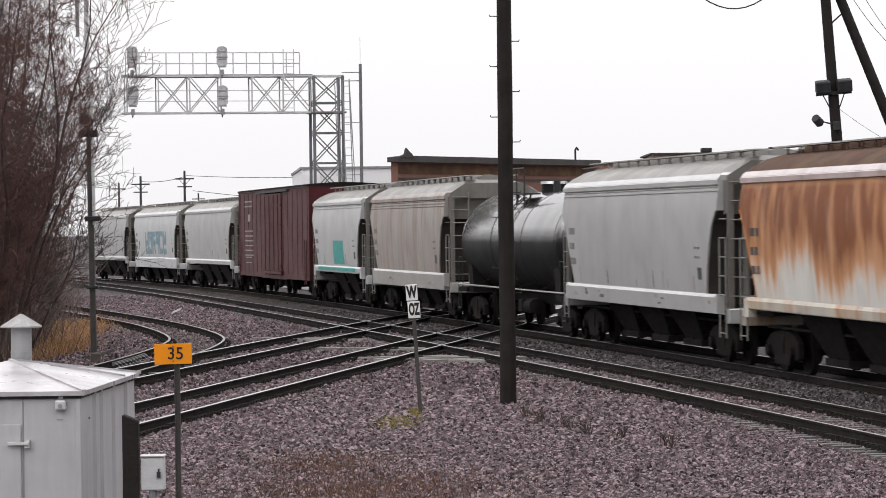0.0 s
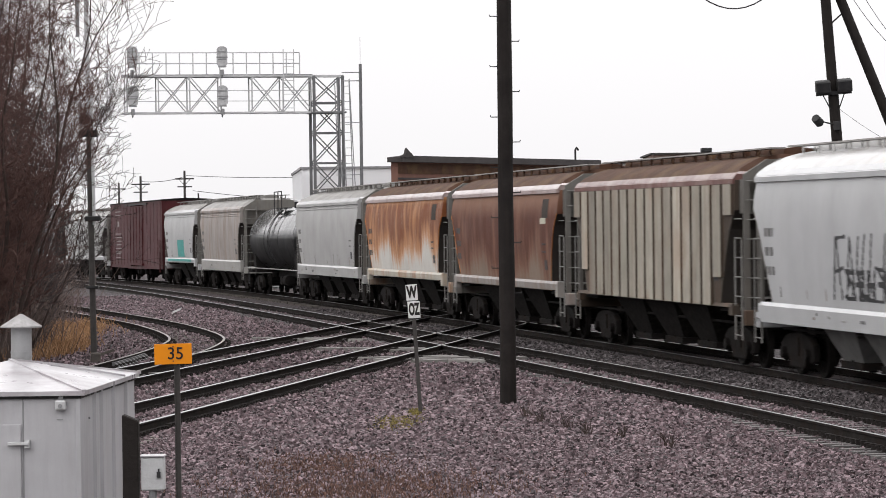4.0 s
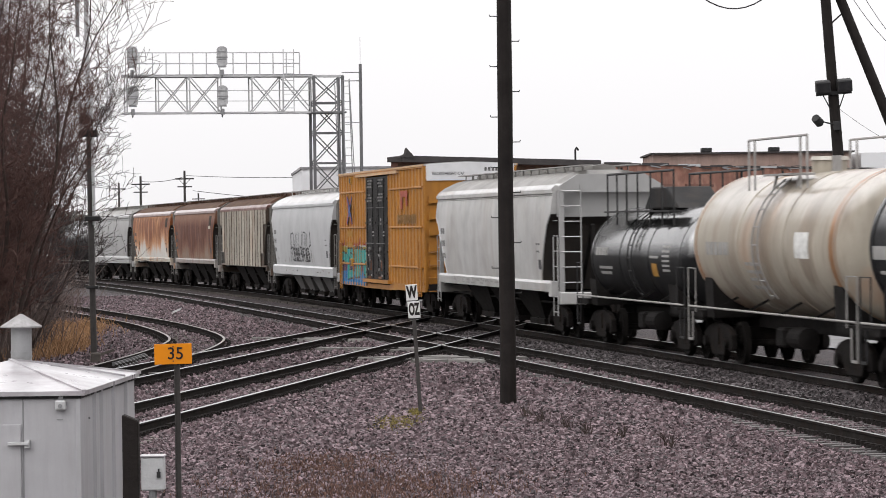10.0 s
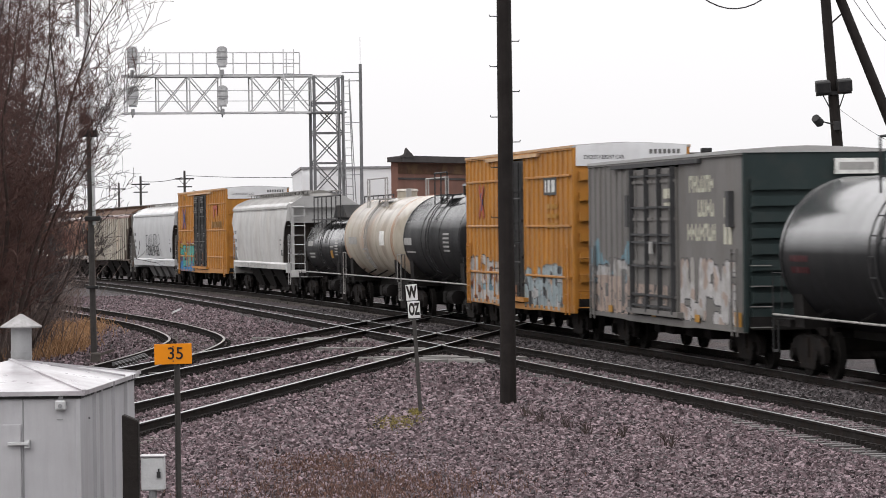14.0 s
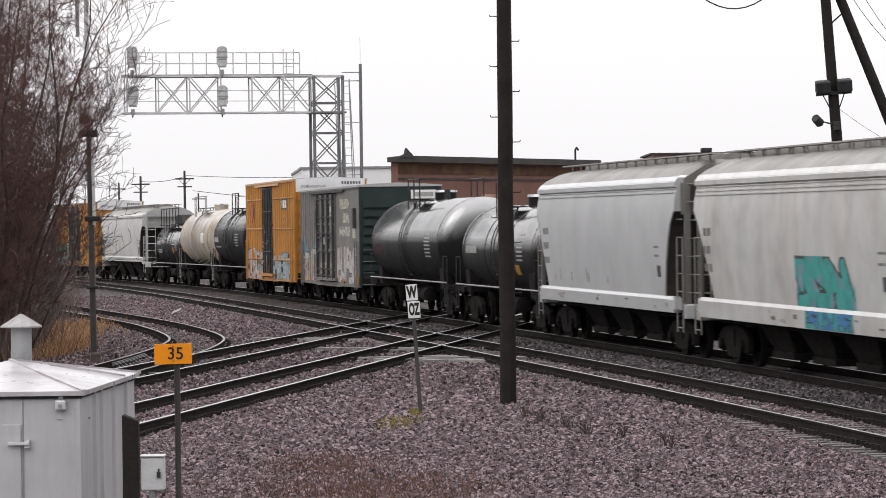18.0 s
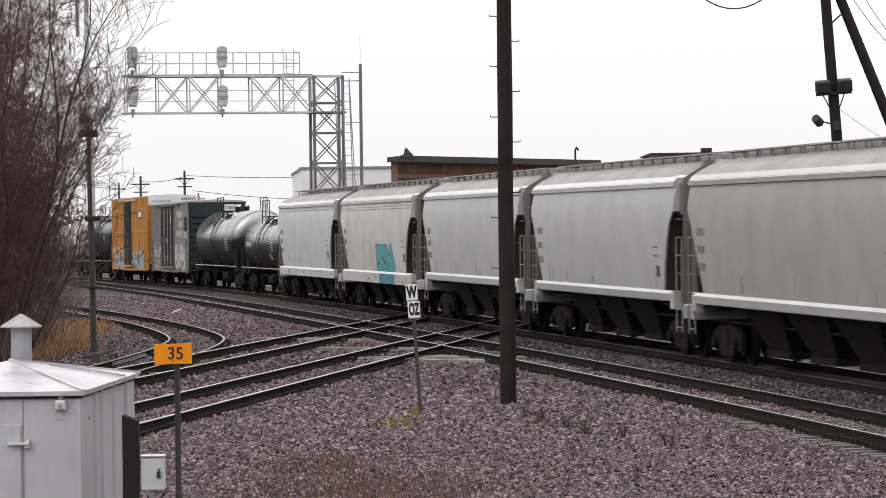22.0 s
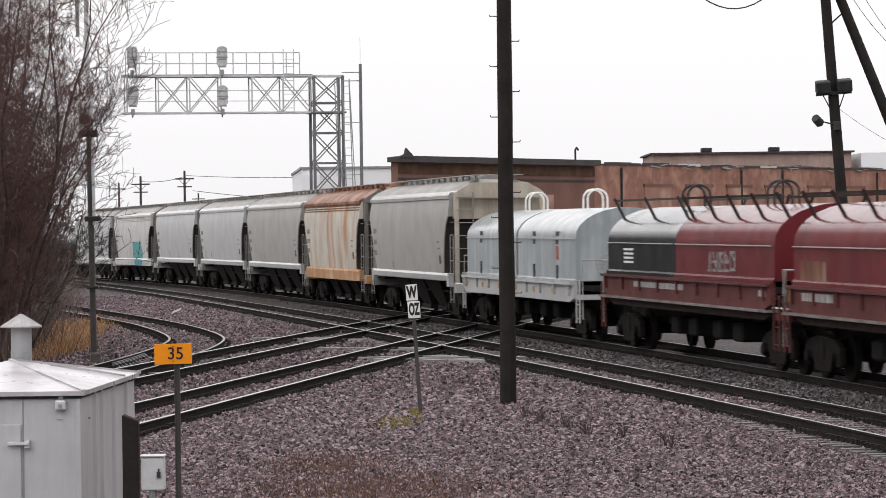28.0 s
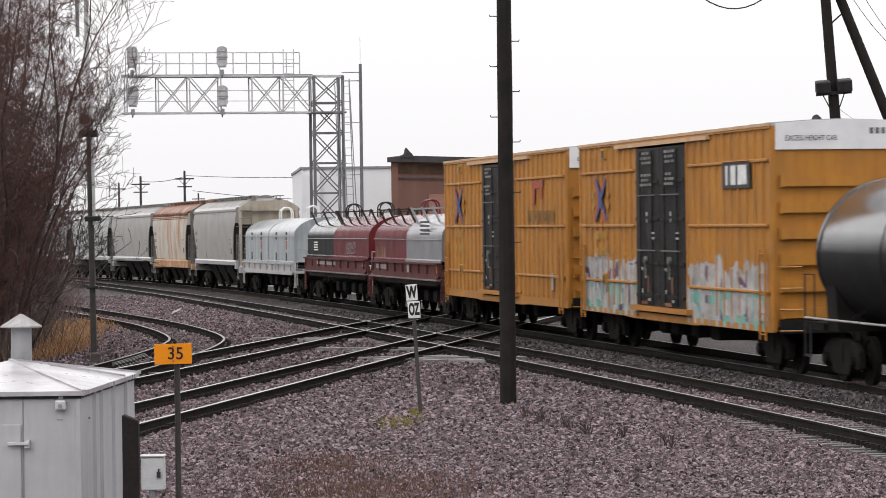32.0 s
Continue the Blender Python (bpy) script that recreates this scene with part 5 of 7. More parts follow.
def new_car(name, s_left, s_right, label, category, centres=None, z=0.0):
    """An empty on the line at its place at 16 s; its length is the body's."""
    L = s_left - s_right
    c = (s_left + s_right) / 2
    e = thing(name, Matrix(), label, category, "cars of the freight train")
    MOVING.append((e, c, centres or L - 2.6))
    return e, L


# side of a hopper: (out, height)
HOP = [(1.475, 1.28), (1.51, 1.7), (1.545, 2.15), (1.568, 2.65), (1.575, 3.0), (1.565, 3.3), (1.55, 3.5), (1.52, 3.68), (1.47, 3.92)]
HOP_STRAIGHT = [(1.50, 1.28), (1.505, 1.8), (1.505, 2.3), (1.505, 2.9), (1.505, 3.3), (1.505, 3.5), (1.505, 3.68), (1.505, 3.92)]


def out_at(prof, z):
    return float(np.interp(z, [q[1] for q in prof], [q[0] for q in prof]))


def ended(g, prof, xf, closed=True):
    """A profile mirrored across y, run along x, with ends that vary with height."""
    ring = [(y, z) for y, z in prof] + [(-y, z) for y, z in reversed(prof)]
    k = len(ring)
    p = [(xf(z), y, z) for y, z in ring] + [(-xf(z), y, z) for y, z in ring]
    f = [(i, (i + 1) % k, k + (i + 1) % k, k + i) for i in range(k)]
    h = len(prof)
    for base, rev in ((0, False), (k, True)):
        for i in range(h - 1):
            q = (base + i, base + i + 1, base + k - 2 - i, base + k - 1 - i)
            f.append(q[::-1] if rev else q)
    g.add(p, f)


def marks(car, rows, material, prof=None, y=1.53, name="marking"):
    """Plain bars in place of lettering: rows of (x, z, width, height) on the camera's side."""
    for x, z, w, h in rows:
        k = 6 if prof and h > 0.25 else 1
        lv = [z - h / 2 + h * j / k for j in range(k + 1)]
        p = [q for zz in lv for o in [(out_at(prof, zz) if prof else y) + 0.006] for q in ((x - w / 2, o, zz), (x + w / 2, o, zz), (x + w / 2, o - 0.012, zz), (x - w / 2, o - 0.012, zz))]
        f = [(0, 3, 2, 1), (4 * k, 4 * k + 1, 4 * k + 2, 4 * k + 3)]
        for j in range(k):
            f += [(4 * j + i, 4 * j + (i + 1) % 4, 4 * j + 4 + (i + 1) % 4, 4 * j + 4 + i) for i in range(4)]
        part(name, G().add(p, f), material, car)


def text_rows(rnd, x, z, w, n, gap, h):
    """n short lines of bars, broken like words."""
    out = []
    for k in range(n):
        u = x + w / 2
        while u > x - w / 2 + 0.05:
            q = min(rnd.uniform(0.12, 0.4), u - (x - w / 2))
            out.append((u - q / 2, z - k * gap, q * 0.86, h))
            u -= q + 0.05
    return out


def letter_bars(rnd, x, z, w, h):
    """One line of tall lettering as bars with gaps."""
    out, u = [], x + w / 2
    while u > x - w / 2:
        q = rnd.uniform(0.10, 0.2)
        out.append((u - q / 2, z, q, h * rnd.uniform(0.85, 1.0)))
        u -= q + rnd.uniform(0.08, 0.14)
    return out


def shell(prof):
    """Outer face of a car side that keeps one profile along its length."""
    return lambda x, z: out_at(prof, z)


def ribbed(x0, x1):
    """Outer face of a box car's side panel between x0 and x1, with its pressed posts."""
    n = max(3, int((x1 - x0) / 0.62))
    pitch = (x1 - x0 - 0.12) / n

    def face(x, z):
        u = (x - x0 - 0.06) / pitch
        d = abs(u - round(u)) * pitch
        return 1.5 + 0.045 * min(1.0, max(0.0, (0.06 - d) / 0.025))

    return face


def plain(y):
    return lambda x, z: y


def graffiti(car, x0, x1, z0, z1, face, seed, n, fills, outline="mark_dark", t=0.10, o=0.045, span=(0.0, 1.0), grounds=(), lean=0.08, dx=0.036, dz=0.03, dots=None):
    """Sprayed lettering that follows the car's side: bands of ground colour with ragged tops, abstract angular
    strokes in n cells with an outline, fills = ((height share, paint), ...)."""
    rnd = random.Random(seed)
    nx, nz = int((x1 - x0) / dx), int((z1 - z0) / dz)
    X, Z = np.meshgrid(x0 + (np.arange(nx) + 0.5) * dx, z0 + (np.arange(nz) + 0.5) * dz)
    H = z1 - z0
    paints = []

    def slot(p):
        if p not in paints:
            paints.append(p)
        return paints.index(p)

    cell = np.full(X.shape, -1)
    for gi, (p, lo, hi, amp, freq) in enumerate(grounds):
        rag = np.array([noise.noise((x * freq, seed + 7 * gi, 0)) + 0.5 * noise.noise((x * freq * 3.1, seed, gi)) for x in X[0]])
        cell[(Z > z0 + lo * H) & (Z < z0 + hi * H + amp * rag[None, :])] = slot(p)
    dist = np.full(X.shape, 9.0)
    w = (x1 - x0) / n
    a0, a1 = z0 + span[0] * H + t, z0 + span[1] * H - t
    for k in range(n):
        lx = x1 - (k + 0.5) * w
        grid = [lx - w * 0.33, lx, lx + w * 0.33]
        zs = [a0, (a0 + a1) / 2, a1]
        segs = [(rnd.choice((0, 2)), 0, None, 2), (rnd.choice((0, 1, 2)), rnd.choice((0, 1)), None, 2)]
        rows = []
        for i, j, _, j2 in segs:
            rows.append((grid[i], zs[j], grid[i] + rnd.uniform(-0.1, 0.1) * w, zs[j2]))
        for _ in range(2):
            j = rnd.choice((0, 1, 2))
            rows.append((grid[0], zs[j] + rnd.uniform(-0.1, 0.1) * H * 0.5, grid[2], zs[j] + rnd.uniform(-0.15, 0.15) * H * 0.5))
        if rnd.random() < 0.6:
            rows.append((grid[0], zs[rnd.choice((0, 1))], grid[2], zs[2]))
        bob = rnd.uniform(-0.06, 0.06) * H
        for ax, az, bx, bz in rows:
            az, bz = az + bob, bz + bob
            ax, bx = ax - lean * (az - a0), bx - lean * (bz - a0)
            px, pz = bx - ax, bz - az
            q = np.clip(((X - ax) * px + (Z - az) * pz) / max(1e-6, px * px + pz * pz), 0, 1)
            # strokes are wider along the car than up it
            dist = np.minimum(dist, np.hypot((X - ax - q * px) * 0.8, Z - az - q * pz))
    if outline:
        cell[dist < t + o] = slot(outline)
    prev = 0.0
    for share, p in fills:
        cell[(dist < t) & (Z >= z0 + prev * H - 0.03) & (Z < z0 + share * H)] = slot(p)
        prev = share
    if dots:
        spot = np.array([[noise.noise((x * 2.2, z * 3.0, seed + 31)) for x in X[0]] for z in Z[:, 0]])
        cell[(dist < t) & (spot > 0.22)] = slot(dots)
    g = G()
    at = {}

    def corner(i, j):
        if (i, j) not in at:
            x, z = x0 + i * dx, z0 + j * dz
            at[(i, j)] = len(g.v)
            g.v.append((x, face(x, z) + 0.005, z))
        return at[(i, j)]

    for j, i in np.argwhere(cell >= 0).tolist():
        g.f.append((corner(i, j), corner(i, j + 1), corner(i + 1, j + 1), corner(i + 1, j)))
        g.mi.append(int(cell[j, i]))
    return part("graffiti", g, paints, car, "sprayed graffiti")


def hopper(s_left, s_right, paint, label, roof=None, sill=None, sill_h=0.2, sill_top=1.53, straight=False, ribs=0, stripes=0, end=None, drop=1.25, bays=3, top=4.46, rib_paint=None, edge=None, text="mark_mid", eave=None):
    e, L = new_car("covered_hopper_car", s_left, s_right, label, "freight car")
    prof = HOP_STRAIGHT if straight else HOP
    h = L / 2
    eave = eave or paint
    roof, sill, end = roof or "roof_dust", sill or paint, end or "post_grey"
    # bays near-black: shade under the car put into the paint; four-bay car paler
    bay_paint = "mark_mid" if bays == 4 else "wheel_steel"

    def xf(z):
        return h + 0.3 - drop * max(0.0, min(1.0, (3.3 - z) / 2.0)) ** 0.68

    g = G()
    ended(g, prof, xf)
    part("body", g, paint, e, smooth=True)
    # extra grimy end sheets, darkened to stand for the shade under the body
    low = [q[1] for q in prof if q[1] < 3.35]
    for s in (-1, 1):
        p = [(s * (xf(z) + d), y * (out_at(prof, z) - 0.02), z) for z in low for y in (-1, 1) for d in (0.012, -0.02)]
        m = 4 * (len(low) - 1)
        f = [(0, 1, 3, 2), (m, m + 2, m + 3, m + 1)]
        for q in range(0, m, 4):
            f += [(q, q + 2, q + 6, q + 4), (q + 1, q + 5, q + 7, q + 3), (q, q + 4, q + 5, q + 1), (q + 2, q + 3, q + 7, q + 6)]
        part("slope_sheet", G().add(p, f), "slope_dark", e, "sloping end sheet, grimy and painted dark for shade")
        part("edge_angle", G().tube([(s * (xf(z) - 0.02), out_at(prof, z) - 0.004, z) for z in low], 0.016, n=5), edge or end, e)
    g = G()
    ended(g, [(1.50, 3.921), (1.52, 3.97), (1.46, 4.05), (1.40, 4.10)], lambda z: h + 0.3 - max(0, z - 4.05) * 1.1)
    part("roof_edge", g, eave, e, "wet curved roof edge", smooth=True)
    g = G()
    ended(g, [(1.425, 4.08), (1.30, 4.185), (1.13, 4.27), (0.95, 4.355), (0.70, 4.42), (0.45, top)], lambda z: h + 0.295 - max(0, z - 4.05) * 1.1)
    part("roof", g, roof, e, smooth=True)
    for s in (-1, 1):
        part("eave_strip", G().prism([(s * 1.49, 3.84), (s * 1.54, 3.85), (s * 1.54, 3.95), (s * 1.47, 4.0)], -h - 0.3, h + 0.3), eave, e)
        for k in range(stripes):
            z = 3.78 - 0.085 * k
            o = out_at(prof, z)
            part("side_bead", G().prism([(s * (o - 0.01), z), (s * (o + 0.02), z + 0.015), (s * (o + 0.02), z + 0.035), (s * (o - 0.01), z + 0.05)], -h - 0.2, h + 0.2), eave, e)
        zb = 1.5 - sill_h if sill_top > 1.5 else sill_top - sill_h
        part("side_sill", G().prism([(s * 1.36, zb), (s * 1.52, zb), (s * 1.54, sill_top - 0.07), (s * 1.50, sill_top), (s * 1.36, sill_top)], -h, h), sill, e)
        for x in (-h - 0.02, h - 0.1):
            part("jacking_pad", G().box(x - 0.12, x + 0.22, s * 1.36 if s > 0 else -1.53, 1.53 if s > 0 else -1.36, 1.12, min(1.5, sill_top - 0.03)), sill, e)
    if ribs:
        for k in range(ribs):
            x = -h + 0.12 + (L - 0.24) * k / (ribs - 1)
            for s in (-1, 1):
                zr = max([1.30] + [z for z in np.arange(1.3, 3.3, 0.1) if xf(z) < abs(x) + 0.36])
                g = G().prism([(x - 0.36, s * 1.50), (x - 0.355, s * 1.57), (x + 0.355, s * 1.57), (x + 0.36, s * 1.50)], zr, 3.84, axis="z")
                g.mi[0] = 1                         # rear flank of each rib painted dark as its shaded side
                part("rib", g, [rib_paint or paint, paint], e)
    # running boards and hatches
    for y in (-0.62, 0.62):
        part("running_board", G().box(-h - 0.55, h + 0.55, y - 0.16, y + 0.16, top + 0.10, top + 0.13), "grab_grey", e)
    g = G()
    n = int(L / 1.1)
    for k in range(n):
        x = -h + L * (k + 0.5) / n
        for y in (-0.62, 0.62):
            g.bar((x, y - 0.12, top - 0.12), (x, y - 0.12, top + 0.1), 0.03, 0.03).bar((x, y + 0.12, top - 0.16), (x, y + 0.12, top + 0.1), 0.03, 0.03)
    tagged(part("board_support", g, roof, e), kind="stuff")
    for k in range(5):
        x = -h + L * (k + 0.5) / 5
        part("hatch", G().prism([(-0.32, top - 0.01), (0.32, top - 0.01), (0.30, top + 0.11), (0.0, top + 0.15), (-0.30, top + 0.11)], x - L * 0.09, x + L * 0.09), roof, e)
    # ends
    for s in (-1, 1):
        x = s * (h + 0.62)
        part("end_sill", G().box(x - 0.16, x + 0.16, -1.42, 1.42, 0.92, 1.24), sill, e, bevel=0.02)
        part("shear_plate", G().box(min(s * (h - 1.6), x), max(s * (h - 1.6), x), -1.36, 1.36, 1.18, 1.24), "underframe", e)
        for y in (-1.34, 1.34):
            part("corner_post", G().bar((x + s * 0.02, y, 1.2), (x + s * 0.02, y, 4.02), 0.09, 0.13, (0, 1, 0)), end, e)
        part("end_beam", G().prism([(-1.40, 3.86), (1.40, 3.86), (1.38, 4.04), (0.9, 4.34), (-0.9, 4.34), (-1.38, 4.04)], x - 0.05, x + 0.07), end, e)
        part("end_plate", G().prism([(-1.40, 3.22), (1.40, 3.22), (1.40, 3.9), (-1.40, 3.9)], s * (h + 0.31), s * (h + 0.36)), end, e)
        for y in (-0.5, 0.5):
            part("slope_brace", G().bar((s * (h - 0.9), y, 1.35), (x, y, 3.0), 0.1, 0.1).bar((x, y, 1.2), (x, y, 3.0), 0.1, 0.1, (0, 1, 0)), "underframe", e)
        part("corner_panel", G().box(min(s * (h + 0.3), x), max(s * (h + 0.3), x), 1.36, 1.40, 3.24, 3.93), end, e)
        g = G().bar((x - s * 0.5, 1.46, 0.62), (x - s * 0.5, 1.46, 2.7), 0.035, 0.03, (0, 1, 0)).bar((x + s * 0.05, 1.46, 0.62), (x + s * 0.05, 1.46, 2.7), 0.035, 0.03, (0, 1, 0))
        for k in range(7):
            g.cyl((x - s * 0.52, 1.46, 0.72 + 0.4 * k), (x + s * 0.06, 1.46, 0.72 + 0.4 * k), 0.015, n=5)
        part("side_ladder", g, end if end == "pale_grey" else "ladder_grey", e)
        g = G().bar((x + s * 0.12, 0.84, 1.2), (x + s * 0.12, 0.84, 4.05), 0.04, 0.03, (0, 1, 0))
        for k in range(7):
            g.cyl((x + s * 0.12, 0.82, 1.5 + 0.4 * k), (x + s * 0.12, 1.36, 1.5 + 0.4 * k), 0.015, n=5)
        part("end_ladder", g, end if end == "pale_grey" else "ladder_grey", e)
        coupler(e, s * (h + 0.75), s)
        truck(e, s * (h - 1.15))
    wheel_brake(e, -h - 0.85, -1, 2.0, 0.3)
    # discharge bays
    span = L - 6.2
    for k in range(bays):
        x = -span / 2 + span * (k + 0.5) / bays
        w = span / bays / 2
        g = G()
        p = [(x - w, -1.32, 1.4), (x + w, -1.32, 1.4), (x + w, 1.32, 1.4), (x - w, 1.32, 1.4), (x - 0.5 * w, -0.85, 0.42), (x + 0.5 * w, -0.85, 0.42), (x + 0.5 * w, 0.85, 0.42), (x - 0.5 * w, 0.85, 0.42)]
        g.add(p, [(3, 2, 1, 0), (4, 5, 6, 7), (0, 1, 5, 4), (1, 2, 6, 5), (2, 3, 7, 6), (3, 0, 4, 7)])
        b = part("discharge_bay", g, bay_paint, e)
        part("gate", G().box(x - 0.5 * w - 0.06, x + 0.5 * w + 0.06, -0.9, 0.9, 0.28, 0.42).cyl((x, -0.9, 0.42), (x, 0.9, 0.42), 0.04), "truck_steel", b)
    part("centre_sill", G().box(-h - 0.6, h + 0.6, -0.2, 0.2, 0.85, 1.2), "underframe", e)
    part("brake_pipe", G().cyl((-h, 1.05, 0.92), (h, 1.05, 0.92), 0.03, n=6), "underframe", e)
    rnd = random.Random(int(s_left * 10))
    marks(e, text_rows(rnd, h - 0.95, 2.85, 0.7, 3, 0.38, 0.17) + text_rows(rnd, -h + 1.5, 2.5, 0.5, 2, 0.2, 0.05), text, prof)
    if paint in ("silver_grey", "white_paint", "pale_grey", "warm_grey"):
        for _ in range(7):
            q = rnd.uniform(0.12, 0.42)
            marks(e, [(rnd.uniform(-h + 1.6, h - 1.6), 1.58 + q / 2, rnd.uniform(0.03, 0.07), q)], rnd.choice(("post_grey", "tan_rust")), prof, name="stain")
    if sill_h > 0.3 and sill != "sill_rust":
        for _ in range(9):
            marks(e, [(rnd.uniform(-h + 0.5, h - 0.5), rnd.uniform(zb + 0.08, sill_top - 0.12), rnd.uniform(0.08, 0.4), rnd.uniform(0.03, 0.09))], rnd.choice(("mark_grey", "mark_mid", "tan_rust")), None, 1.537, name="stain")
    marks(e, [(-h + 1.35, 1.95, 0.34, 0.26)], "mark_dark", prof)
    return e, L, prof


def boxcar(s_left, s_right, paint, label, top=5.0, door=(6.65, 11.6), door_paint="black_paint", end_paint=None, end_white=True, ribs=True, rear_ribs=True, rails=(4.25, 2.95, 1.62), roof="pale_grey", floor=0.98, belly=0.16, rib_gap=0.52):
    e, L = new_car("box_car", s_left, s_right, label, "freight car")
    h = L / 2
    Y = 1.47
    d0, d1 = h - door[0], h - door[1]            # door's forward and rear edges
    end_paint = end_paint or paint
    for s in (-1, 1):
        for x0, x1 in ((d0, h), (-h, d1)):
            p = part("side_panel", G().box(x0, x1, s * Y - 0.03, s * Y + 0.03, floor, top - 0.05), paint, e)
            n = max(3, int((x1 - x0) / 0.62))
            if ribs and (rear_ribs or x1 > 0):
                for k in range(n + 1):
                    x = x0 + 0.06 + (x1 - x0 - 0.12) * k / n
                    part("post", G().prism([(x - 0.06, s * (Y + 0.03)), (x - 0.035, s * (Y + 0.075)), (x + 0.035, s * (Y + 0.075)), (x + 0.06, s * (Y + 0.03))], floor + 0.1, top - 0.1, axis="z"), paint, p)
            for z in rails:
                part("rub_rail", G().box(x0 + 0.3, x1 - 0.25, min(s * (Y + 0.03), s * (Y + 0.09)), max(s * (Y + 0.03), s * (Y + 0.09)), z, z + 0.065), paint, p, bevel=0.012)
        part("side_sill", G().prism([(-h + 0.1, floor), (h - 0.1, floor), (h - 0.1, floor - 0.12), (d0 + 1.6, floor - 0.13), (d0 + 0.6, floor - belly), (d1 - 0.6, floor - belly), (d1 - 1.6, floor - 0.13), (-h + 0.1, floor - 0.12)],
             s * Y - 0.05, s * Y + 0.04, axis="y"), paint, e)
        part("door_track", G().box(d1 - 0.4, d0 + 0.4, min(s * (Y + 0.03), s * (Y + 0.17)), max(s * (Y + 0.03), s * (Y + 0.17)), floor + 0.05, floor + 0.17), paint if paint == "yellow_paint" else door_paint, e)
        part("door_track", G().box(d1 - 2.2, d0 + 2.2, min(s * (Y + 0.03), s * (Y + 0.16)), max(s * (Y + 0.03), s * (Y + 0.13)), top - 0.19, top - 0.1), "track_cream" if paint == "yellow_paint" else "mark_dark", e)
        # a pair of doors
        mid = (d0 + d1) / 2
        for x0, x1 in ((mid + 0.012, d0 - 0.02), (d1 + 0.02, mid - 0.012)):
            dr = part("door", G().box(x0, x1, s * (Y + 0.05) - 0.03, s * (Y + 0.05) + 0.03, floor + 0.18, top - 0.24), door_paint, e, "plug door with lock rods")
            for z in (1.35, 2.1, 3.1, 3.95):
                part("stiffener", G().box(x0 + 0.05, x1 - 0.05, min(s * (Y + 0.08), s * (Y + 0.115)), max(s * (Y + 0.08), s * (Y + 0.115)), z, z + 0.07), door_paint, dr)
            for q in (0.25, 0.75):
                x = x0 + (x1 - x0) * q
                part("lock_rod", G().cyl((x, s * (Y + 0.12), floor + 0.2), (x, s * (Y + 0.12), top - 0.3), 0.02, n=6), door_paint, dr)
    # ends, pressed with deep horizontal ribs
    for s in (-1, 1):
        w = part("end_wall", G().box(min(s * (h - 0.06), s * h), max(s * (h - 0.06), s * h), -Y - 0.03, Y + 0.03, floor, top - 0.05), end_paint, e)
        zs = np.arange(floor + 0.15, top - 0.75, rib_gap)
        for z in zs:
            part("end_rib", G().prism([(-Y + 0.1, z), (-Y + 0.22, z + 0.02), (Y - 0.22, z + 0.02), (Y - 0.1, z), (Y - 0.1, z + 0.24), (Y - 0.22, z + 0.22), (-Y + 0.22, z + 0.22), (-Y + 0.1, z + 0.24)],
                                      s * (h - 0.001), s * (h + 0.11)), end_paint, w)
        for y in (-Y - 0.01, Y + 0.01):
            part("corner_post", G().box(min(s * (h - 0.1), s * (h + 0.03)), max(s * (h - 0.1), s * (h + 0.03)), y - 0.04, y + 0.04, floor - 0.1, top), end_paint, e)
        if end_white:
            b = part("end_band", G().prism([(-Y + 0.02, top - 0.52), (Y - 0.02, top - 0.52), (Y - 0.02, top), (0.9, top + 0.045), (0, top + 0.075), (-0.9, top + 0.045), (-Y + 0.02, top)], s * h, s * (h + 0.05)), "band_white", e, "white warning band")
            if s < 0:
                for k in range(7):
                    part("marking", G().box(-h - 0.056, -h - 0.05, -0.55 - 0.12 * k, -0.47 - 0.12 * k, top - 0.22, top - 0.10), "mark_mid", b)
                text_part("lettering", "EXCESS HEIGHT CAR", 0.15, "mark_dark", b, Matrix.Translation((-h - 0.055, 0.72, top - 0.30)) @ Euler((radians(90), 0, radians(-90))).to_matrix().to_4x4(), squeeze=0.75)
        part("end_sill", G().box(min(s * h, s * (h + 0.16)), max(s * h, s * (h + 0.16)), -1.4, 1.4, 0.85, 1.12), "underframe", e)
        ladder(e, s * (h - 0.55) - 0.22, s * (h - 0.55) + 0.22, Y + 0.12, 0.7, 2.5, paint)
        g = G()
        for z in np.arange(0.9, 2.5, 0.42):
            g.cyl((s * (h + 0.16), Y - 0.5, z), (s * (h + 0.16), Y - 0.04, z), 0.014, n=5)
        part("grab_iron", g, paint, e)
        coupler(e, s * (h + 0.1), s)
        truck(e, s * (h - 1.75))
    wheel_brake(e, -h - 0.2, -1, 1.9, -0.7)
    g = G()
    ended(g, [(Y + 0.07, top - 0.05), (Y + 0.07, top), (0.9, top + 0.05), (0.02, top + 0.08)], lambda z: h + 0.04)
    part("roof", g, roof, e, "pale ribbed metal roof")
    for k in range(int(L / 1.25)):
        x = -h + 0.6 + 1.25 * k
        part("roof_rib", G().prism([(-Y, top - 0.01), (-0.6, top + 0.05), (0.6, top + 0.05), (Y, top - 0.01), (Y, top + 0.03), (0.6, top + 0.085), (0, top + 0.105), (-0.6, top + 0.085), (-Y, top + 0.03)], x, x + 0.06), roof, e)
    for s in (-1, 1):
        part("eave", G().box(-h, h, min(s * (Y + 0.03), s * (Y + 0.085)), max(s * (Y + 0.03), s * (Y + 0.085)), top - 0.095, top - 0.052), paint, e)
        part("roof_lip", G().box(-h, h, min(s * (Y + 0.03), s * (Y + 0.10)), max(s * (Y + 0.03), s * (Y + 0.10)), top - 0.05, top + 0.012), "track_cream" if paint == "yellow_paint" else roof, e)
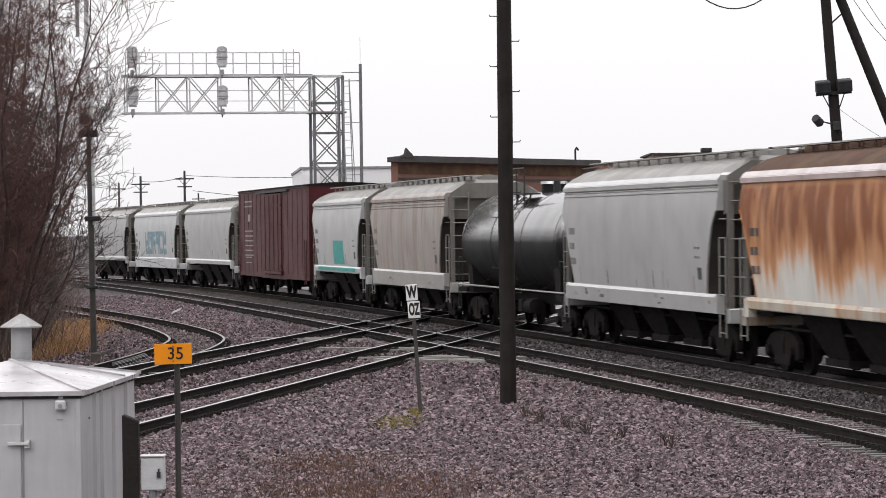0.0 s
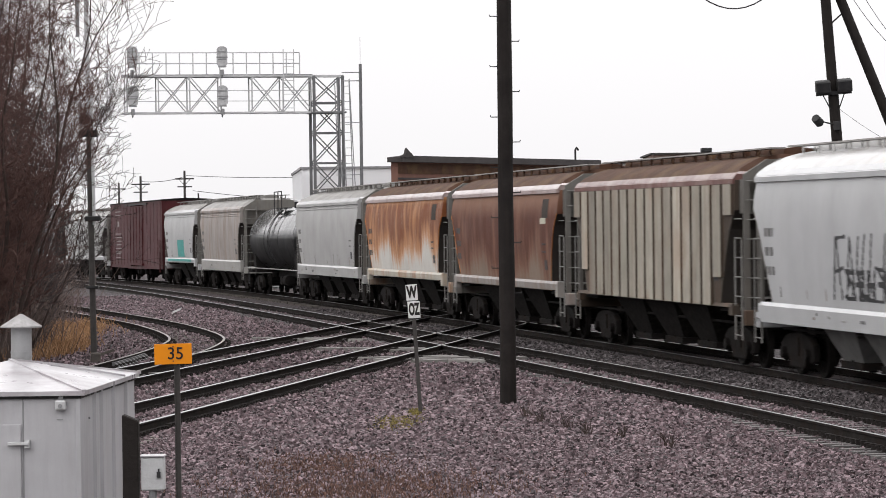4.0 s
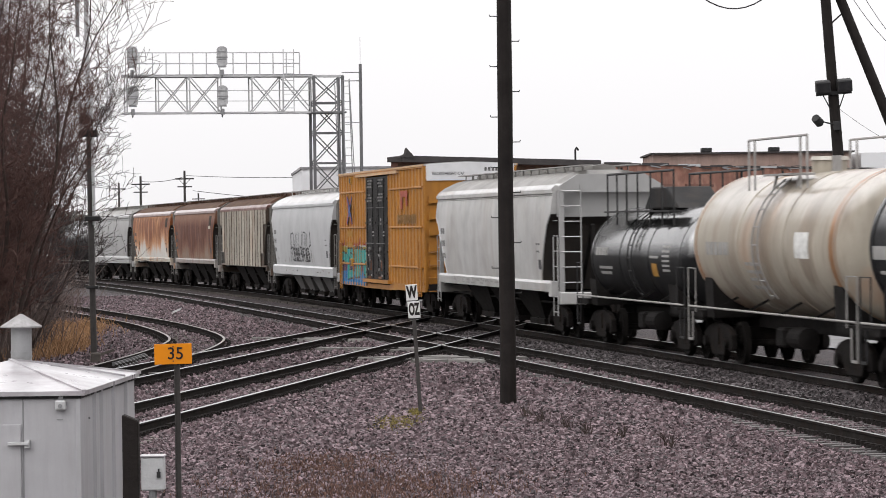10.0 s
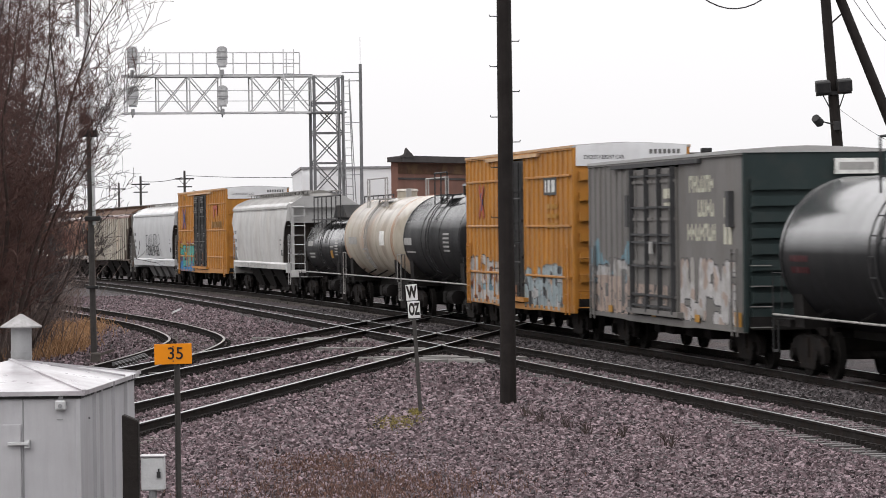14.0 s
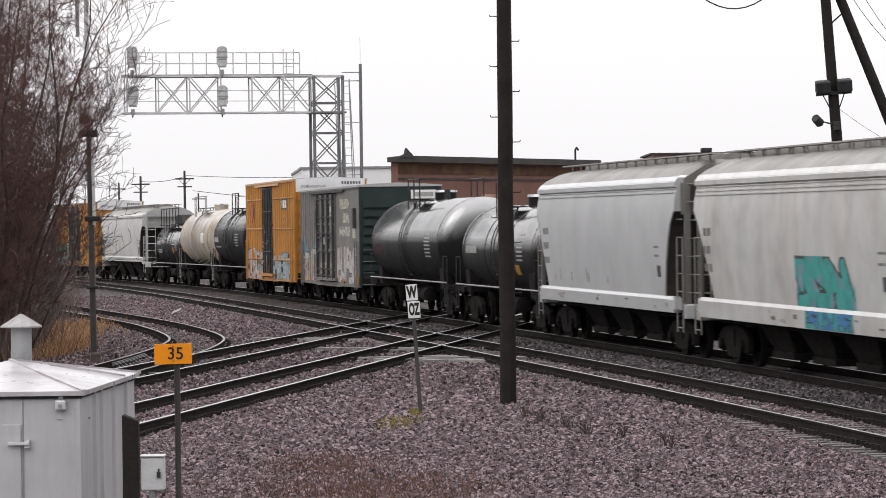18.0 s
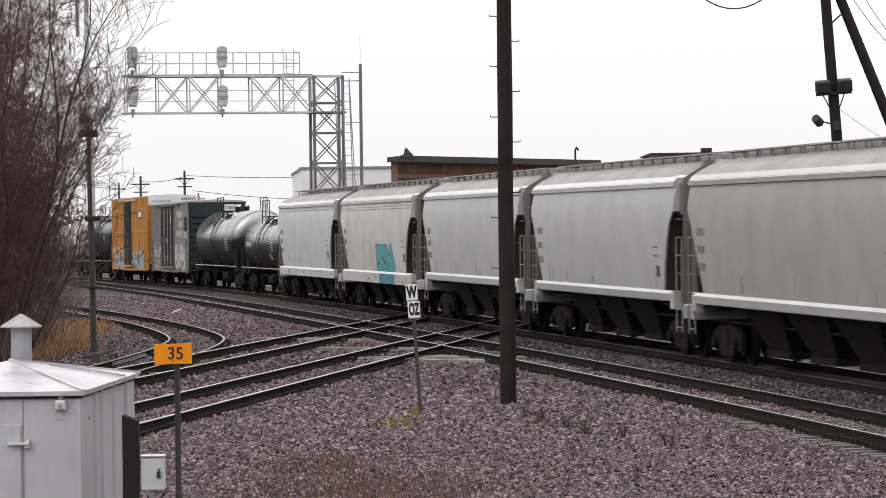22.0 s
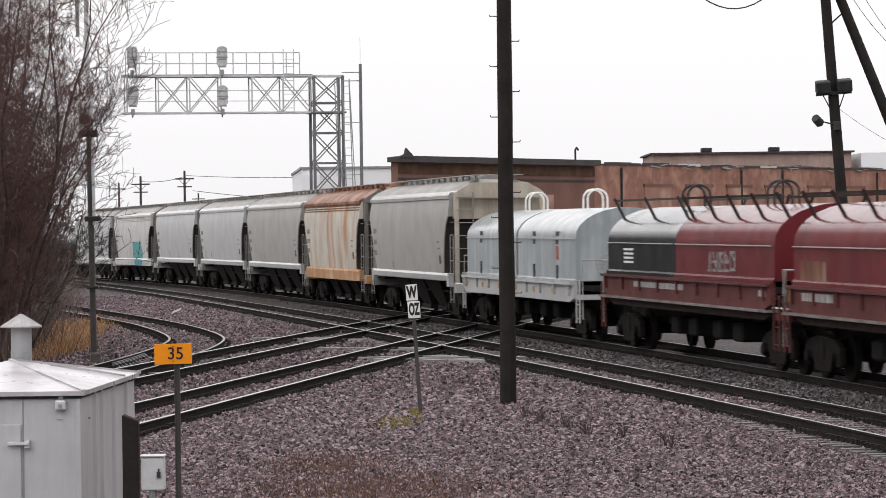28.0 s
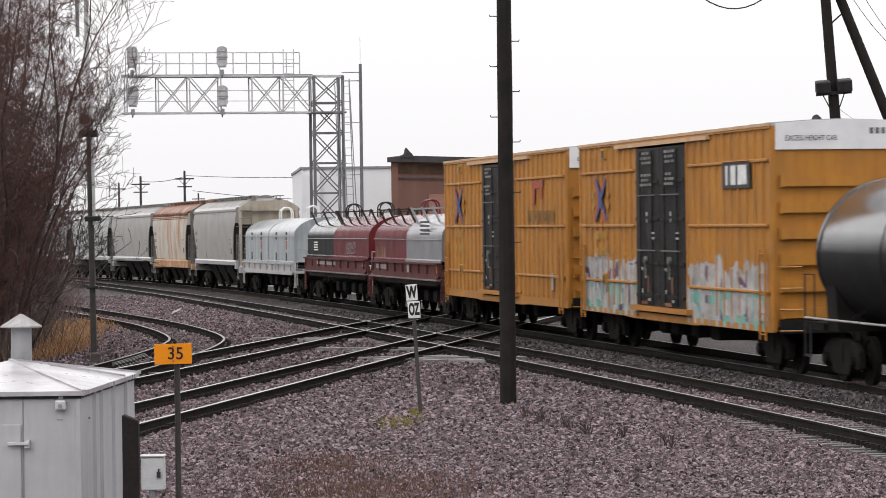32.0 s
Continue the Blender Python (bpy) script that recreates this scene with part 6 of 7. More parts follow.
    part("underframe", G().box(-h, h, -0.3, 0.3, 0.58, floor).box(-h, h, -1.3, 1.3, floor - 0.06, floor - 0.002), "underframe", e)
    for x in (-2.4, -0.6, 1.4, 2.6):
        part("brake_gear", G().box(x - 0.35, x + 0.35, -0.95, 1.0, 0.48, 0.86), "underframe", e, bevel=0.05)
    return e, L, d0, d1


def tank_car(s_left, s_right, paint, label, r=1.38, top=3.9, walkway=True, rail_paint="dark_metal", platform="dark_metal", bands=2, reach=1.15, rise_=0.6):
    e, L = new_car("tank_car", s_left, s_right, label, "freight car", centres=(s_left - s_right) - 2.4)
    h = L / 2
    cz = top - r
    b = h - 0.35
    arc = np.linspace(0.06, math.pi / 2, 10)
    dish = [(-b + 0.46 * (1 - math.cos(a)), r * math.sin(a) ** 0.62) for a in arc]
    rings = [(-b - 0.01, 0.001)] + dish + [(-x, q) for x, q in reversed(dish)] + [(b + 0.01, 0.001)]
    t = part("tank", G().lathe(rings, n=48, cz=cz), paint, e, smooth=True)
    for x in ([-b + 0.62, b - 0.62] + [(-1 + 2 * (k + 1) / (bands + 1)) * (b - 0.7) for k in range(bands)]):
        part("band", G().lathe([(x - 0.05, r - 0.01), (x - 0.045, r + 0.012), (x + 0.045, r + 0.012), (x + 0.05, r - 0.01)], n=48, cz=cz), paint, t, smooth=True)
    # saddle, sills, side platform
    for s in (-1, 1):
        part("saddle", G().prism([(-1.25, 1.0), (1.25, 1.0), (1.3, cz - 0.55), (0.9, cz - 0.95), (-0.9, cz - 0.95), (-1.3, cz - 0.55)], s * (h - 1.35) - 0.35, s * (h - 1.35) + 0.35), "underframe", e)
        part("end_platform", G().box(min(s * (h - 1.0), s * (h + 0.3)), max(s * (h - 1.0), s * (h + 0.3)), -1.35, 1.35, 1.0, 1.14), "underframe", e)
        for y in (-1.38, 1.38):
            part("end_rail", G().tube([(s * (h + 0.2), y, 1.1), (s * (h + 0.2), y, 2.05), (s * (h - 0.5), y, 2.05), (s * (h - 0.5), y, 1.1)], 0.017), rail_paint, e)
            part("step", G().bar((s * (h + 0.2), y, 0.5), (s * (h + 0.2), y, 1.1), 0.03, 0.03, (0, 1, 0)).bar((s * (h - 0.2), y, 0.5), (s * (h - 0.2), y, 1.1), 0.03, 0.03, (0, 1, 0)).bar((s * (h + 0.2), y, 0.5), (s * (h - 0.2), y, 0.5), 0.03, 0.05), rail_paint, e)
        coupler(e, s * (h + 0.25), s)
        truck(e, s * (h - 1.2))
    for y in (-1.4, 1.4):
        part("side_handrail", G().cyl((-h - 0.1, y, 1.22), (h + 0.1, y, 1.22), 0.024, n=8), "grab_grey", e)
        for k in (-0.6, -0.2, 0.2, 0.6):
            part("rail_bracket", G().bar((k * h, y, 1.22), (k * h, y * 0.62, 1.5), 0.03, 0.05), "underframe", e)
    part("centre_sill", G().box(-h, h, -0.22, 0.22, 0.78, 1.08), "underframe", e)
    part("air_tank", G().lathe([(-1.1, 0.05), (-1.05, 0.22), (-0.1, 0.22), (-0.05, 0.05)], n=14, cy=0.75, cz=0.72), "underframe", e)
    part("brake_gear", G().box(0.4, 1.0, 0.3, 0.9, 0.5, 0.9), "underframe", e, bevel=0.05)
    # dome platform with rails
    zt = top + 0.06
    part("manway", G().cyl((0, 0, top - 0.1), (0, 0, top + 0.22), 0.36, n=20).cyl((0, 0, top + 0.22), (0, 0, top + 0.30), 0.40, 0.36, n=20), paint, e, smooth=True)
    for x, y, z, q in ((-0.9, 0.1, 0.3, 0.1), (0.8, -0.1, 0.24, 0.07)):
        part("valve", G().cyl((x, y, top - 0.1), (x, y, top + z), q, n=10), platform, e)
    if walkway:
        for y in (-0.85, 0.85):
            part("walkway", G().box(-1.15, 1.15, y - 0.24, y + 0.24, zt - 0.14, zt - 0.10), platform, e)
            part("brace", G().bar((-0.9, y, zt - 0.12), (-0.9, y * 1.15, zt - 0.6), 0.05, 0.05).bar((0.9, y, zt - 0.12), (0.9, y * 1.15, zt - 0.6), 0.05, 0.05), platform, e)
            for x in (-reach, 0.0, reach) if reach < 1.5 else (-reach, -reach + 0.5, reach - 0.5, reach):
                part("rail_post", G().cyl((x, y * 1.28, zt - 0.42), (x, y * 1.28, zt + rise_), 0.026, n=6), platform, e)
            part("handrail", G().cyl((-reach, y * 1.28, zt + rise_), (reach, y * 1.28, zt + rise_), 0.026, n=6), platform, e)
    # ladder round the side
    g = G()
    for x in (-0.22, 0.22):
        pts = [(x, (r + 0.1) * math.cos(a), cz + (r + 0.1) * math.sin(a)) for a in np.linspace(-0.75, 1.0, 10)]
        g.tube(pts, 0.02)
    for a in np.linspace(-0.7, 0.95, 8):
        g.cyl((-0.22, (r + 0.1) * math.cos(a), cz + (r + 0.1) * math.sin(a)), (0.22, (r + 0.1) * math.cos(a), cz + (r + 0.1) * math.sin(a)), 0.014, n=5)
    part("ladder", g, rail_paint, e)
    return e, L, r, cz


def tank_marks(e, rows, r, cz, material):
    """Bars that hug the shell: (x, z, width, height)."""
    for x, z, w, h in rows:
        k = 4
        p = []
        for j in range(k + 1):
            zz = z - h / 2 + h * j / k
            yy = math.sqrt(max(0.01, (r + 0.008) ** 2 - (zz - cz) ** 2))
            p += [(x - w / 2, yy, zz), (x + w / 2, yy, zz), (x + w / 2, yy - 0.012, zz), (x - w / 2, yy - 0.012, zz)]
        f = []
        for j in range(k):
            f += [(4 * j + i, 4 * j + (i + 1) % 4, 4 * (j + 1) + (i + 1) % 4, 4 * (j + 1) + i) for i in range(4)]
        part("marking", G().add(p, f + [(3, 2, 1, 0), (4 * k, 4 * k + 1, 4 * k + 2, 4 * k + 3)]), material, e)


def hood(car, x0, x1, material, z0=1.87, zs=2.62, top=3.42, y=1.36, bars=True, bar_paint=None, panels=4, loops=()):
    """A round-topped coil hood with frame bars leaning on its roof."""
    prof = [(y, z0), (y, zs - 0.1), (y - 0.004, zs)] + [(y * math.cos(a), zs + (top - zs) * math.sin(a)) for a in np.linspace(0.2, math.pi / 2 - 0.02, 7)]
    g = G()
    ring = prof + [(-a, c) for a, c in reversed(prof)]
    g.prism(ring, x0, x1)
    hd = part("hood", g, material, car, smooth=True)
    part("hood_rim", G().prism([(y, z0 - 0.06), (y + 0.05, z0 - 0.06), (y + 0.05, z0 + 0.02), (y, z0 + 0.06)], x0, x1).prism([(-y, z0 - 0.06), (-y - 0.05, z0 - 0.06), (-y - 0.05, z0 + 0.02), (-y, z0 + 0.06)], x0, x1), material, hd)
    part("hand_line", G().cyl((x0 + 0.1, y + 0.05, zs - 0.05), (x1 - 0.1, y + 0.05, zs - 0.05), 0.015, n=5), "grab_grey", hd)
    if bars:
        for k in range(panels + 1):
            x = x0 + 0.25 + (x1 - x0 - 0.5) * k / panels
            for s in (-1, 1):
                part("roof_bar", G().bar((x - 0.15, s * y * 0.74, zs + (top - zs) * 0.62), (x + 0.05, s * y * 0.90, top + 0.22), 0.045, 0.06), bar_paint or material, hd)
        for s in (-1, 1):
            part("top_rail", G().bar((x0 + 0.2, s * y * 0.86, top + 0.17), (x1 - 0.2, s * y * 0.86, top + 0.17), 0.05, 0.05), bar_paint or material, hd)
    for x, m in loops:
        for s in (-0.28, 0.28):
            pts = [(x + s, 0.27, top - 0.08)] + [(x + s, 0.27 * math.cos(a), top + 0.26 + 0.24 * math.sin(a)) for a in np.linspace(0, math.pi, 9)] + [(x + s, -0.27, top - 0.08)]
            part("lifting_loop", G().tube(pts, 0.03, n=8), m, hd, smooth=True)
    return hd


def coil_frame(s_left, s_right, paint, label, z1=1.82, z0=1.20, ledge=True):
    e, L = new_car("coil_car", s_left, s_right, label, "freight car")
    h = L / 2
    for s in (-1, 1):
        part("side_sill", G().prism([(-h, z1), (h, z1), (h, z0 + 0.2), (h - 0.5, z0 + 0.1), (-h + 0.5, z0 + 0.1), (-h, z0 + 0.2)], s * 1.42 - 0.06, s * 1.42 + 0.06, axis="y"), paint, e)
        part("top_flange", G().box(-h, h, s * 1.46 - 0.1, s * 1.46 + 0.1, z1 - 0.06, z1), paint, e)
        if ledge:
            part("side_walk", G().box(-h - 0.1, h + 0.1, min(s * 1.3, s * 1.58), max(s * 1.3, s * 1.58), z0 + 0.05, z0 + 0.10), "walk_grey", e, "worn grey side walk")
            part("lower_sill", G().prism([(-h, z0 + 0.05), (h, z0 + 0.05), (h - 0.8, z0 - 0.12), (-h + 0.8, z0 - 0.12)], s * 1.36 - 0.04, s * 1.36 + 0.04, axis="y"), "frame_dark", e)
        for k in range(9):
            x = -h + 0.4 + (L - 0.8) * k / 8
            part("gusset", G().box(x - 0.04, x + 0.04, min(s * 1.48, s * 1.54), max(s * 1.48, s * 1.54), z0 + 0.27, z1 - 0.07), paint, e)
        part("end_platform", G().box(min(s * h, s * (h + 0.75)), max(s * h, s * (h + 0.75)), -1.4, 1.4, 1.1, 1.22), paint, e)
        part("end_rail", G().tube([(s * (h + 0.6), 1.36, 0.6), (s * (h + 0.6), 1.36, 2.1), (s * (h + 0.6), -1.36, 2.1), (s * (h + 0.6), -1.36, 0.6)], 0.022), "grab_grey", e)
        ladder(e, s * (h + 0.3) - 0.2, s * (h + 0.3) + 0.2, 1.42, 0.5, 1.6, paint, 0.35, "step")
        coupler(e, s * (h + 0.65), s)
        truck(e, s * (h - 1.0))
    part("deck", G().box(-h, h, -1.36, 1.36, z1 - 0.2, z1 - 0.07), "underframe", e)
    part("centre_sill", G().box(-h - 0.6, h + 0.6, -0.3, 0.3, 0.62, 1.15), "underframe", e)
    for x in (-3.2, -1.4, 0.9, 2.6):
        part("brake_gear", G().box(x - 0.4, x + 0.4, -0.9, 0.95, 0.5, 0.9), "underframe", e, bevel=0.05)
    wheel_brake(e, -h - 0.66, -1, 2.0, 0.75)
    return e, L


# ---- the train, from its head to its tail
hopper(380.5, 364.0, "pale_grey", "pale grey covered hopper car with rounded sides")
e, L, pr = hopper(359.6, 342.2, "white_paint", "white covered hopper car with faded blue graffiti", sill_h=0.55)
graffiti(e, -5, 4, 1.7, 3.0, shell(pr), 1, 6, ((1.0, "spray_cyan"),), "mark_grey", t=0.13)
hopper(338.0, 320.6, "pale_grey", "pale grey covered hopper car with rounded sides", sill="white_paint")
e, L, d0, d1 = boxcar(317.4, 294.9, "maroon", "long maroon box car with white stencilled writing", top=4.75, door=(9.0, 14.5), door_paint="maroon", end_white=False, rails=(), ribs=False, roof="underframe")
rnd = random.Random(8)
marks(e, text_rows(rnd, L / 2 - 3.4, 4.25, 2.6, 2, 0.22, 0.06) + text_rows(rnd, L / 2 - 3.6, 2.9, 2.8, 6, 0.22, 0.055) + text_rows(rnd, L / 2 - 3.4, 1.7, 2.0, 2, 0.24, 0.05) + [(L / 2 - 3.6, 3.5, 0.7, 0.32)], "mark_grey", None, 1.51)
for k in range(16):
    x = -L / 2 + 0.5 + (L - 1.0) * k / 15
    if not d1 - 0.3 < x < d0 + 0.3:
        part("panel_seam", G().box(x - 0.03, x + 0.03, 1.5, 1.515, 1.05, 4.6), "maroon", e)
e, L, pr = hopper(293.3, 281.4, "silver_grey", "short white covered hopper car with a teal painted patch", stripes=2, bays=2, sill="white_paint")
marks(e, [(-0.6, 2.05, 2.6, 0.9)], "spray_teal", pr, name="paint_patch")
marks(e, [(0.0, 1.42, L * 0.8, 0.12)], "spray_teal", None, 1.545, name="paint_patch")
hopper(278.4, 263.9, "tan_rust", "tan covered hopper car streaked with rust", stripes=3, sill_h=0.5, sill="warm_grey")
tank_car(261.8, 246.0, "tank_black", "black tank car with a railed platform on top", r=1.45, top=3.95)
hopper(244.9, 229.0, "pale_grey", "pale grey covered hopper car with rounded sides", stripes=2, sill_h=0.38)
e, L, pr = hopper(226.4, 211.0, "white_rust", "white covered hopper car heavily streaked with orange rust", roof="rust_roof", eave="eave_pink", end="post_grey", sill="cream_rust", sill_h=0.2, edge="rub_orange", text="mark_dark")
marks(e, [(-L / 2 + 1.2, 3.45, 0.8, 0.5)], "slope_dark", pr)
e, L, pr = hopper(208.6, 193.0, "brown_rust", "grey covered hopper car covered in dark brown rust", roof="rust_roof", eave="eave_pink", end="post_grey", sill="tan_rust", sill_h=0.2, edge="rub_orange", text="mark_dark")
marks(e, [(-L / 2 + 1.3, 3.45, 0.8, 0.5)], "slope_dark", pr)
marks(e, [(-L / 2 + 1.55, 3.12, 0.7, 0.16)], "mark_cream", pr)
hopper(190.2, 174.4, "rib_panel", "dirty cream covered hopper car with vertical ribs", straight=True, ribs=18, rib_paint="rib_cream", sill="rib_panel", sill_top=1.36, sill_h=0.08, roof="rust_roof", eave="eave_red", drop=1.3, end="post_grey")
e, L, pr = hopper(172.0, 154.8, "white_paint", "white covered hopper car with black sprayed writing", sill_top=1.46, sill_h=0.40, bays=4, roof="white_stained")
graffiti(e, -3.0, 3.2, 1.62, 2.85, shell(pr), 5, 7, ((1.0, "mark_dark"),), None, t=0.035, lean=0.35, dx=0.05, dz=0.025)
graffiti(e, -2.6, 2.4, 1.62, 2.2, shell(pr), 8, 7, ((1.0, "mark_dark"),), None, t=0.045, lean=0.3, dx=0.05, dz=0.025)


def yellow_boxcar(s_left, s_right, label, seed, rails=(4.25, 2.95, 1.62)):
    e, L, d0, d1 = boxcar(s_left, s_right, "yellow_paint", label, rails=rails)
    h = L / 2
    rnd = random.Random(seed)
    # crossed emblem: plain strokes
    x, z = h - 2.6, 3.62
    for k, sgn in enumerate((1, -1)):
        for m, w, o, dx in (("mark_red", 0.16, 0.0, 0.10), ("mark_blue", 0.11, 0.004, -0.10)):
            part("emblem", G().bar((x + sgn * 0.62 + dx, 1.548 + o + 0.002 * k, z + 0.5), (x - sgn * 0.62 + dx, 1.548 + o + 0.002 * k, z - 0.5), 0.01, w), m, e)
    part("emblem", G().box(x - 0.2, x + 0.2, 1.545, 1.562, z - 0.22, z + 0.22), "mark_blue", e)
    marks(e, [(x + 0.85, z + 0.12, 0.26, 0.14), (x + 0.85, z - 0.15, 0.26, 0.14), (x - 0.85, z + 0.12, 0.26, 0.14), (x - 0.85, z - 0.15, 0.26, 0.14)], "mark_amber", None, 1.55)
    marks(e, text_rows(rnd, h - 2.7, 2.75, 1.3, 2, 0.4, 0.2), "mark_amber", None, 1.55)
    # door placards
    mid = (d0 + d1) / 2
    for x in (mid + 1.2, mid - 1.2):
        rows = []
        for z in (4.64, 4.53, 4.42, 4.14, 4.03, 3.92):
            u, end = x + rnd.uniform(0.35, 0.55), x - rnd.uniform(0.15, 0.55)
            while u > end:
                q = rnd.uniform(0.10, 0.26)
                rows.append((u - q / 2, z, q, 0.06))
                u -= q + rnd.uniform(0.07, 0.16)
        marks(e, rows, "mark_pale", None, 1.612, "door_stencil")
        marks(e, [(x, 3.68, 1.9, 0.025), (x, 2.42, 1.9, 0.03)], "mark_mid", None, 1.612, "door_seam")
        marks(e, [(x - 0.1, 3.25, 0.14, 0.1), (x - 0.1, 3.1, 0.1, 0.08), (x + 0.05, 1.9, 0.12, 0.24), (x + 0.4, 2.0, 0.16, 0.07), (x + 0.4, 1.5, 0.1, 0.1), (x - 0.3, 1.3, 0.2, 0.06), (x - 0.75, 2.82, 0.24, 0.05), (x - 0.75, 2.7, 0.24, 0.05)], "mark_grey", None, 1.612, "door_stencil")
        marks(e, [(x - 0.2, 1.65, 0.10, 0.38), (x + 0.2, 1.22, 0.6, 0.08)], "rust_roof_orange", None, 1.611, "rust_streak")
        part("door_handle", G().cyl((x, 1.6, 2.2), (x, 1.66, 2.2), 0.09, n=12).box(x - 0.03, x + 0.03, 1.62, 1.65, 1.85, 2.15), "mark_mid", e)
    for z in (4.72, 1.7):
        part("vent_box", G().box(h - 3.35, h - 2.95, 1.5, 1.6, z - 0.14, z + 0.14), "mark_amber", e, bevel=0.02)
        part("vent_mouth", G().box(h - 3.27, h - 3.03, 1.6, 1.606, z - 0.10, z + 0.08), "mark_dark", e)
    return e, L, d0, d1


e, L, d0, d1 = yellow_boxcar(152.7, 133.8, "yellow box car with black double doors and green graffiti", 3)
h = L / 2
marks(e, letter_bars(random.Random(2), -h + 3.4, 3.25, 3.6, 0.32), "mark_umber", None, 1.545)
marks(e, [(-h + 3.9, 4.1, 1.5, 0.2), (-h + 4.4, 3.8, 0.34, 0.42), (-h + 3.35, 3.85, 0.3, 0.3)], "mark_red", None, 1.545)
graffiti(e, d0 + 0.06, h - 0.1, 0.87, 2.75, ribbed(d0, h), 9, 4, ((0.7, "spray_teal"),), "mark_dark", t=0.145, o=0.05, span=(0.14, 0.70),
         grounds=(("spray_red", 0.55, 0.82, 0.34, 2.3), ("spray_pale", 0.5, 0.775, 0.07, 1.2), ("spray_olive", 0.5, 0.75, 0.07, 1.2), ("spray_plum", 0.0, 0.42, 0.10, 1.2), ("spray_blue", 0.0, 0.27, 0.14, 1.5)))
e, L, pr = hopper(131.0, 113.4, "white_stained", "dirty white covered hopper car with rust stains", sill_h=0.26, end="pale_grey", drop=1.7, stripes=1, bays=3)
graffiti(e, -3.0, 6.2, 1.3, 1.49, plain(1.541), 6, 12, ((1.0, "mark_grey"),), None, t=0.022, dx=0.06, dz=0.02)
e, L, r, cz = tank_car(110.4, 99.0, "tank_black", "small black tank car with a tall railed platform", r=1.22, top=3.42, walkway=False)
part("dome_box", G().prism([(-1.9, 3.38), (1.7, 3.38), (0.9, 3.9), (-0.7, 3.9)], -0.55, 0.55, axis="y"), "black_paint", e, bevel=0.03)
for y in (-1.05, 1.05):
    part("long_rail", G().cyl((-3.6, y, 4.25), (3.6, y, 4.25), 0.03, n=6), "dark_metal", e)
    for x in (-3.6, -2.4, -1.2, 0.2, 1.4, 2.5, 3.6):
        part("rail_post", G().cyl((x, y, 3.0), (x, y, 4.25), 0.025, n=6), "dark_metal", e)
part("long_walk", G().box(-3.6, 3.6, 0.75, 1.15, 3.3, 3.34), "dark_metal", e)
tank_marks(e, text_rows(random.Random(12), 3.6, 2.35, 1.4, 1, 0.2, 0.2) + [(3.2, 1.95, 1.5, 0.07), (3.3, 1.82, 1.2, 0.07), (-2.2, 2.25, 0.9, 0.06)] + [(-3.4, 2.5 - 0.11 * k, 0.7, 0.05) for k in range(6)], r, cz, "mark_grey")
tank_marks(e, [(-2.2, 1.95, 0.5, 0.3)], r, cz, "mark_amber")
e, L, r, cz = tank_car(98.2, 85.2, "tank_cream", "cream tank car stained with rust round its bands", r=1.48, top=4.06, rail_paint="grab_grey", platform="grab_grey", reach=2.3, rise_=0.62)
b = L / 2 - 0.35
for x0, x1 in ((-b + 0.52, -b + 1.0), (b - 0.72, b - 0.55)):
    part("rust_band", G().lathe([(x0, r - 0.02), (x0 + 0.02, r + 0.007), (x1 - 0.02, r + 0.007), (x1, r - 0.02)], n=48, cz=cz), "tank_rust", e, "rust-stained band", smooth=True)
tank_marks(e, [(-3.2, 2.6, 1.0, 0.5)], r, cz, "mark_white")
tank_marks(e, text_rows(random.Random(5), 3.6, 2.5, 2.0, 1, 0.3, 0.28) + text_rows(random.Random(6), 0.8, 2.2, 1.2, 4, 0.16, 0.07), r, cz, "mark_grey")
e, L, r, cz = tank_car(84.6, 72.3, "tank_coal", "dark grey tank car with pale stencilled writing", r=1.48, top=4.06)
tank_marks(e, [(4.4, 2.5, 1.5, 0.24), (4.0, 2.15, 1.7, 0.06)] + [(-3.0, 2.75 - 0.13 * k, 1.0, 0.06) for k in range(5)], r, cz, "mark_grey")
e, L, d0, d1 = boxcar(71.4, 55.75, "yellow_paint", "yellow box car with narrow black door and pale graffiti", door=(5.75, 9.05), top=5.03, floor=0.86)
h = L / 2
part("emblem", G().bar((h - 2.2, 1.537, 4.15), (h - 2.9, 1.537, 3.25), 0.02, 0.16).bar((h - 2.9, 1.540, 4.15), (h - 2.2, 1.540, 3.25), 0.02, 0.16), "mark_red", e)
part("emblem", G().box(h - 2.72, h - 2.4, 1.53, 1.547, 3.45, 3.95), "mark_blue", e)
mid = (d0 + d1) / 2
marks(e, [(mid + 0.9, 3.1, 0.16, 0.22), (mid + 0.4, 2.85, 0.14, 0.1), (mid + 0.9, 2.4, 0.26, 0.06), (mid - 0.6, 2.45, 0.3, 0.05), (mid - 0.1, 2.35, 0.5, 0.04), (mid + 0.9, 2.2, 0.2, 0.12), (mid + 0.9, 1.55, 0.14, 0.1), (mid, 1.7, 0.12, 0.3)], "mark_pale", None, 1.612, "door_stencil")
marks(e, [(mid - 0.05, 1.35, 0.16, 0.55), (mid + 0.2, 0.98, 1.2, 0.1), (mid - 0.8, 1.2, 0.12, 0.3)], "rust_roof_orange", None, 1.611, "rust_streak")
marks(e, [(mid, 3.75, 3.0, 0.03), (mid, 2.0, 3.0, 0.03)], "mark_mid", None, 1.612, "door_seam")
part("sign_panel", G().box(-h + 2.0, -h + 3.7, 1.548, 1.556, 3.8, 4.3), "mark_dark", e)
marks(e, [(-h + 3.4, 4.03, 0.14, 0.32), (-h + 2.95, 4.03, 0.3, 0.32), (-h + 2.4, 4.03, 0.4, 0.32)], "mark_white", None, 1.556)
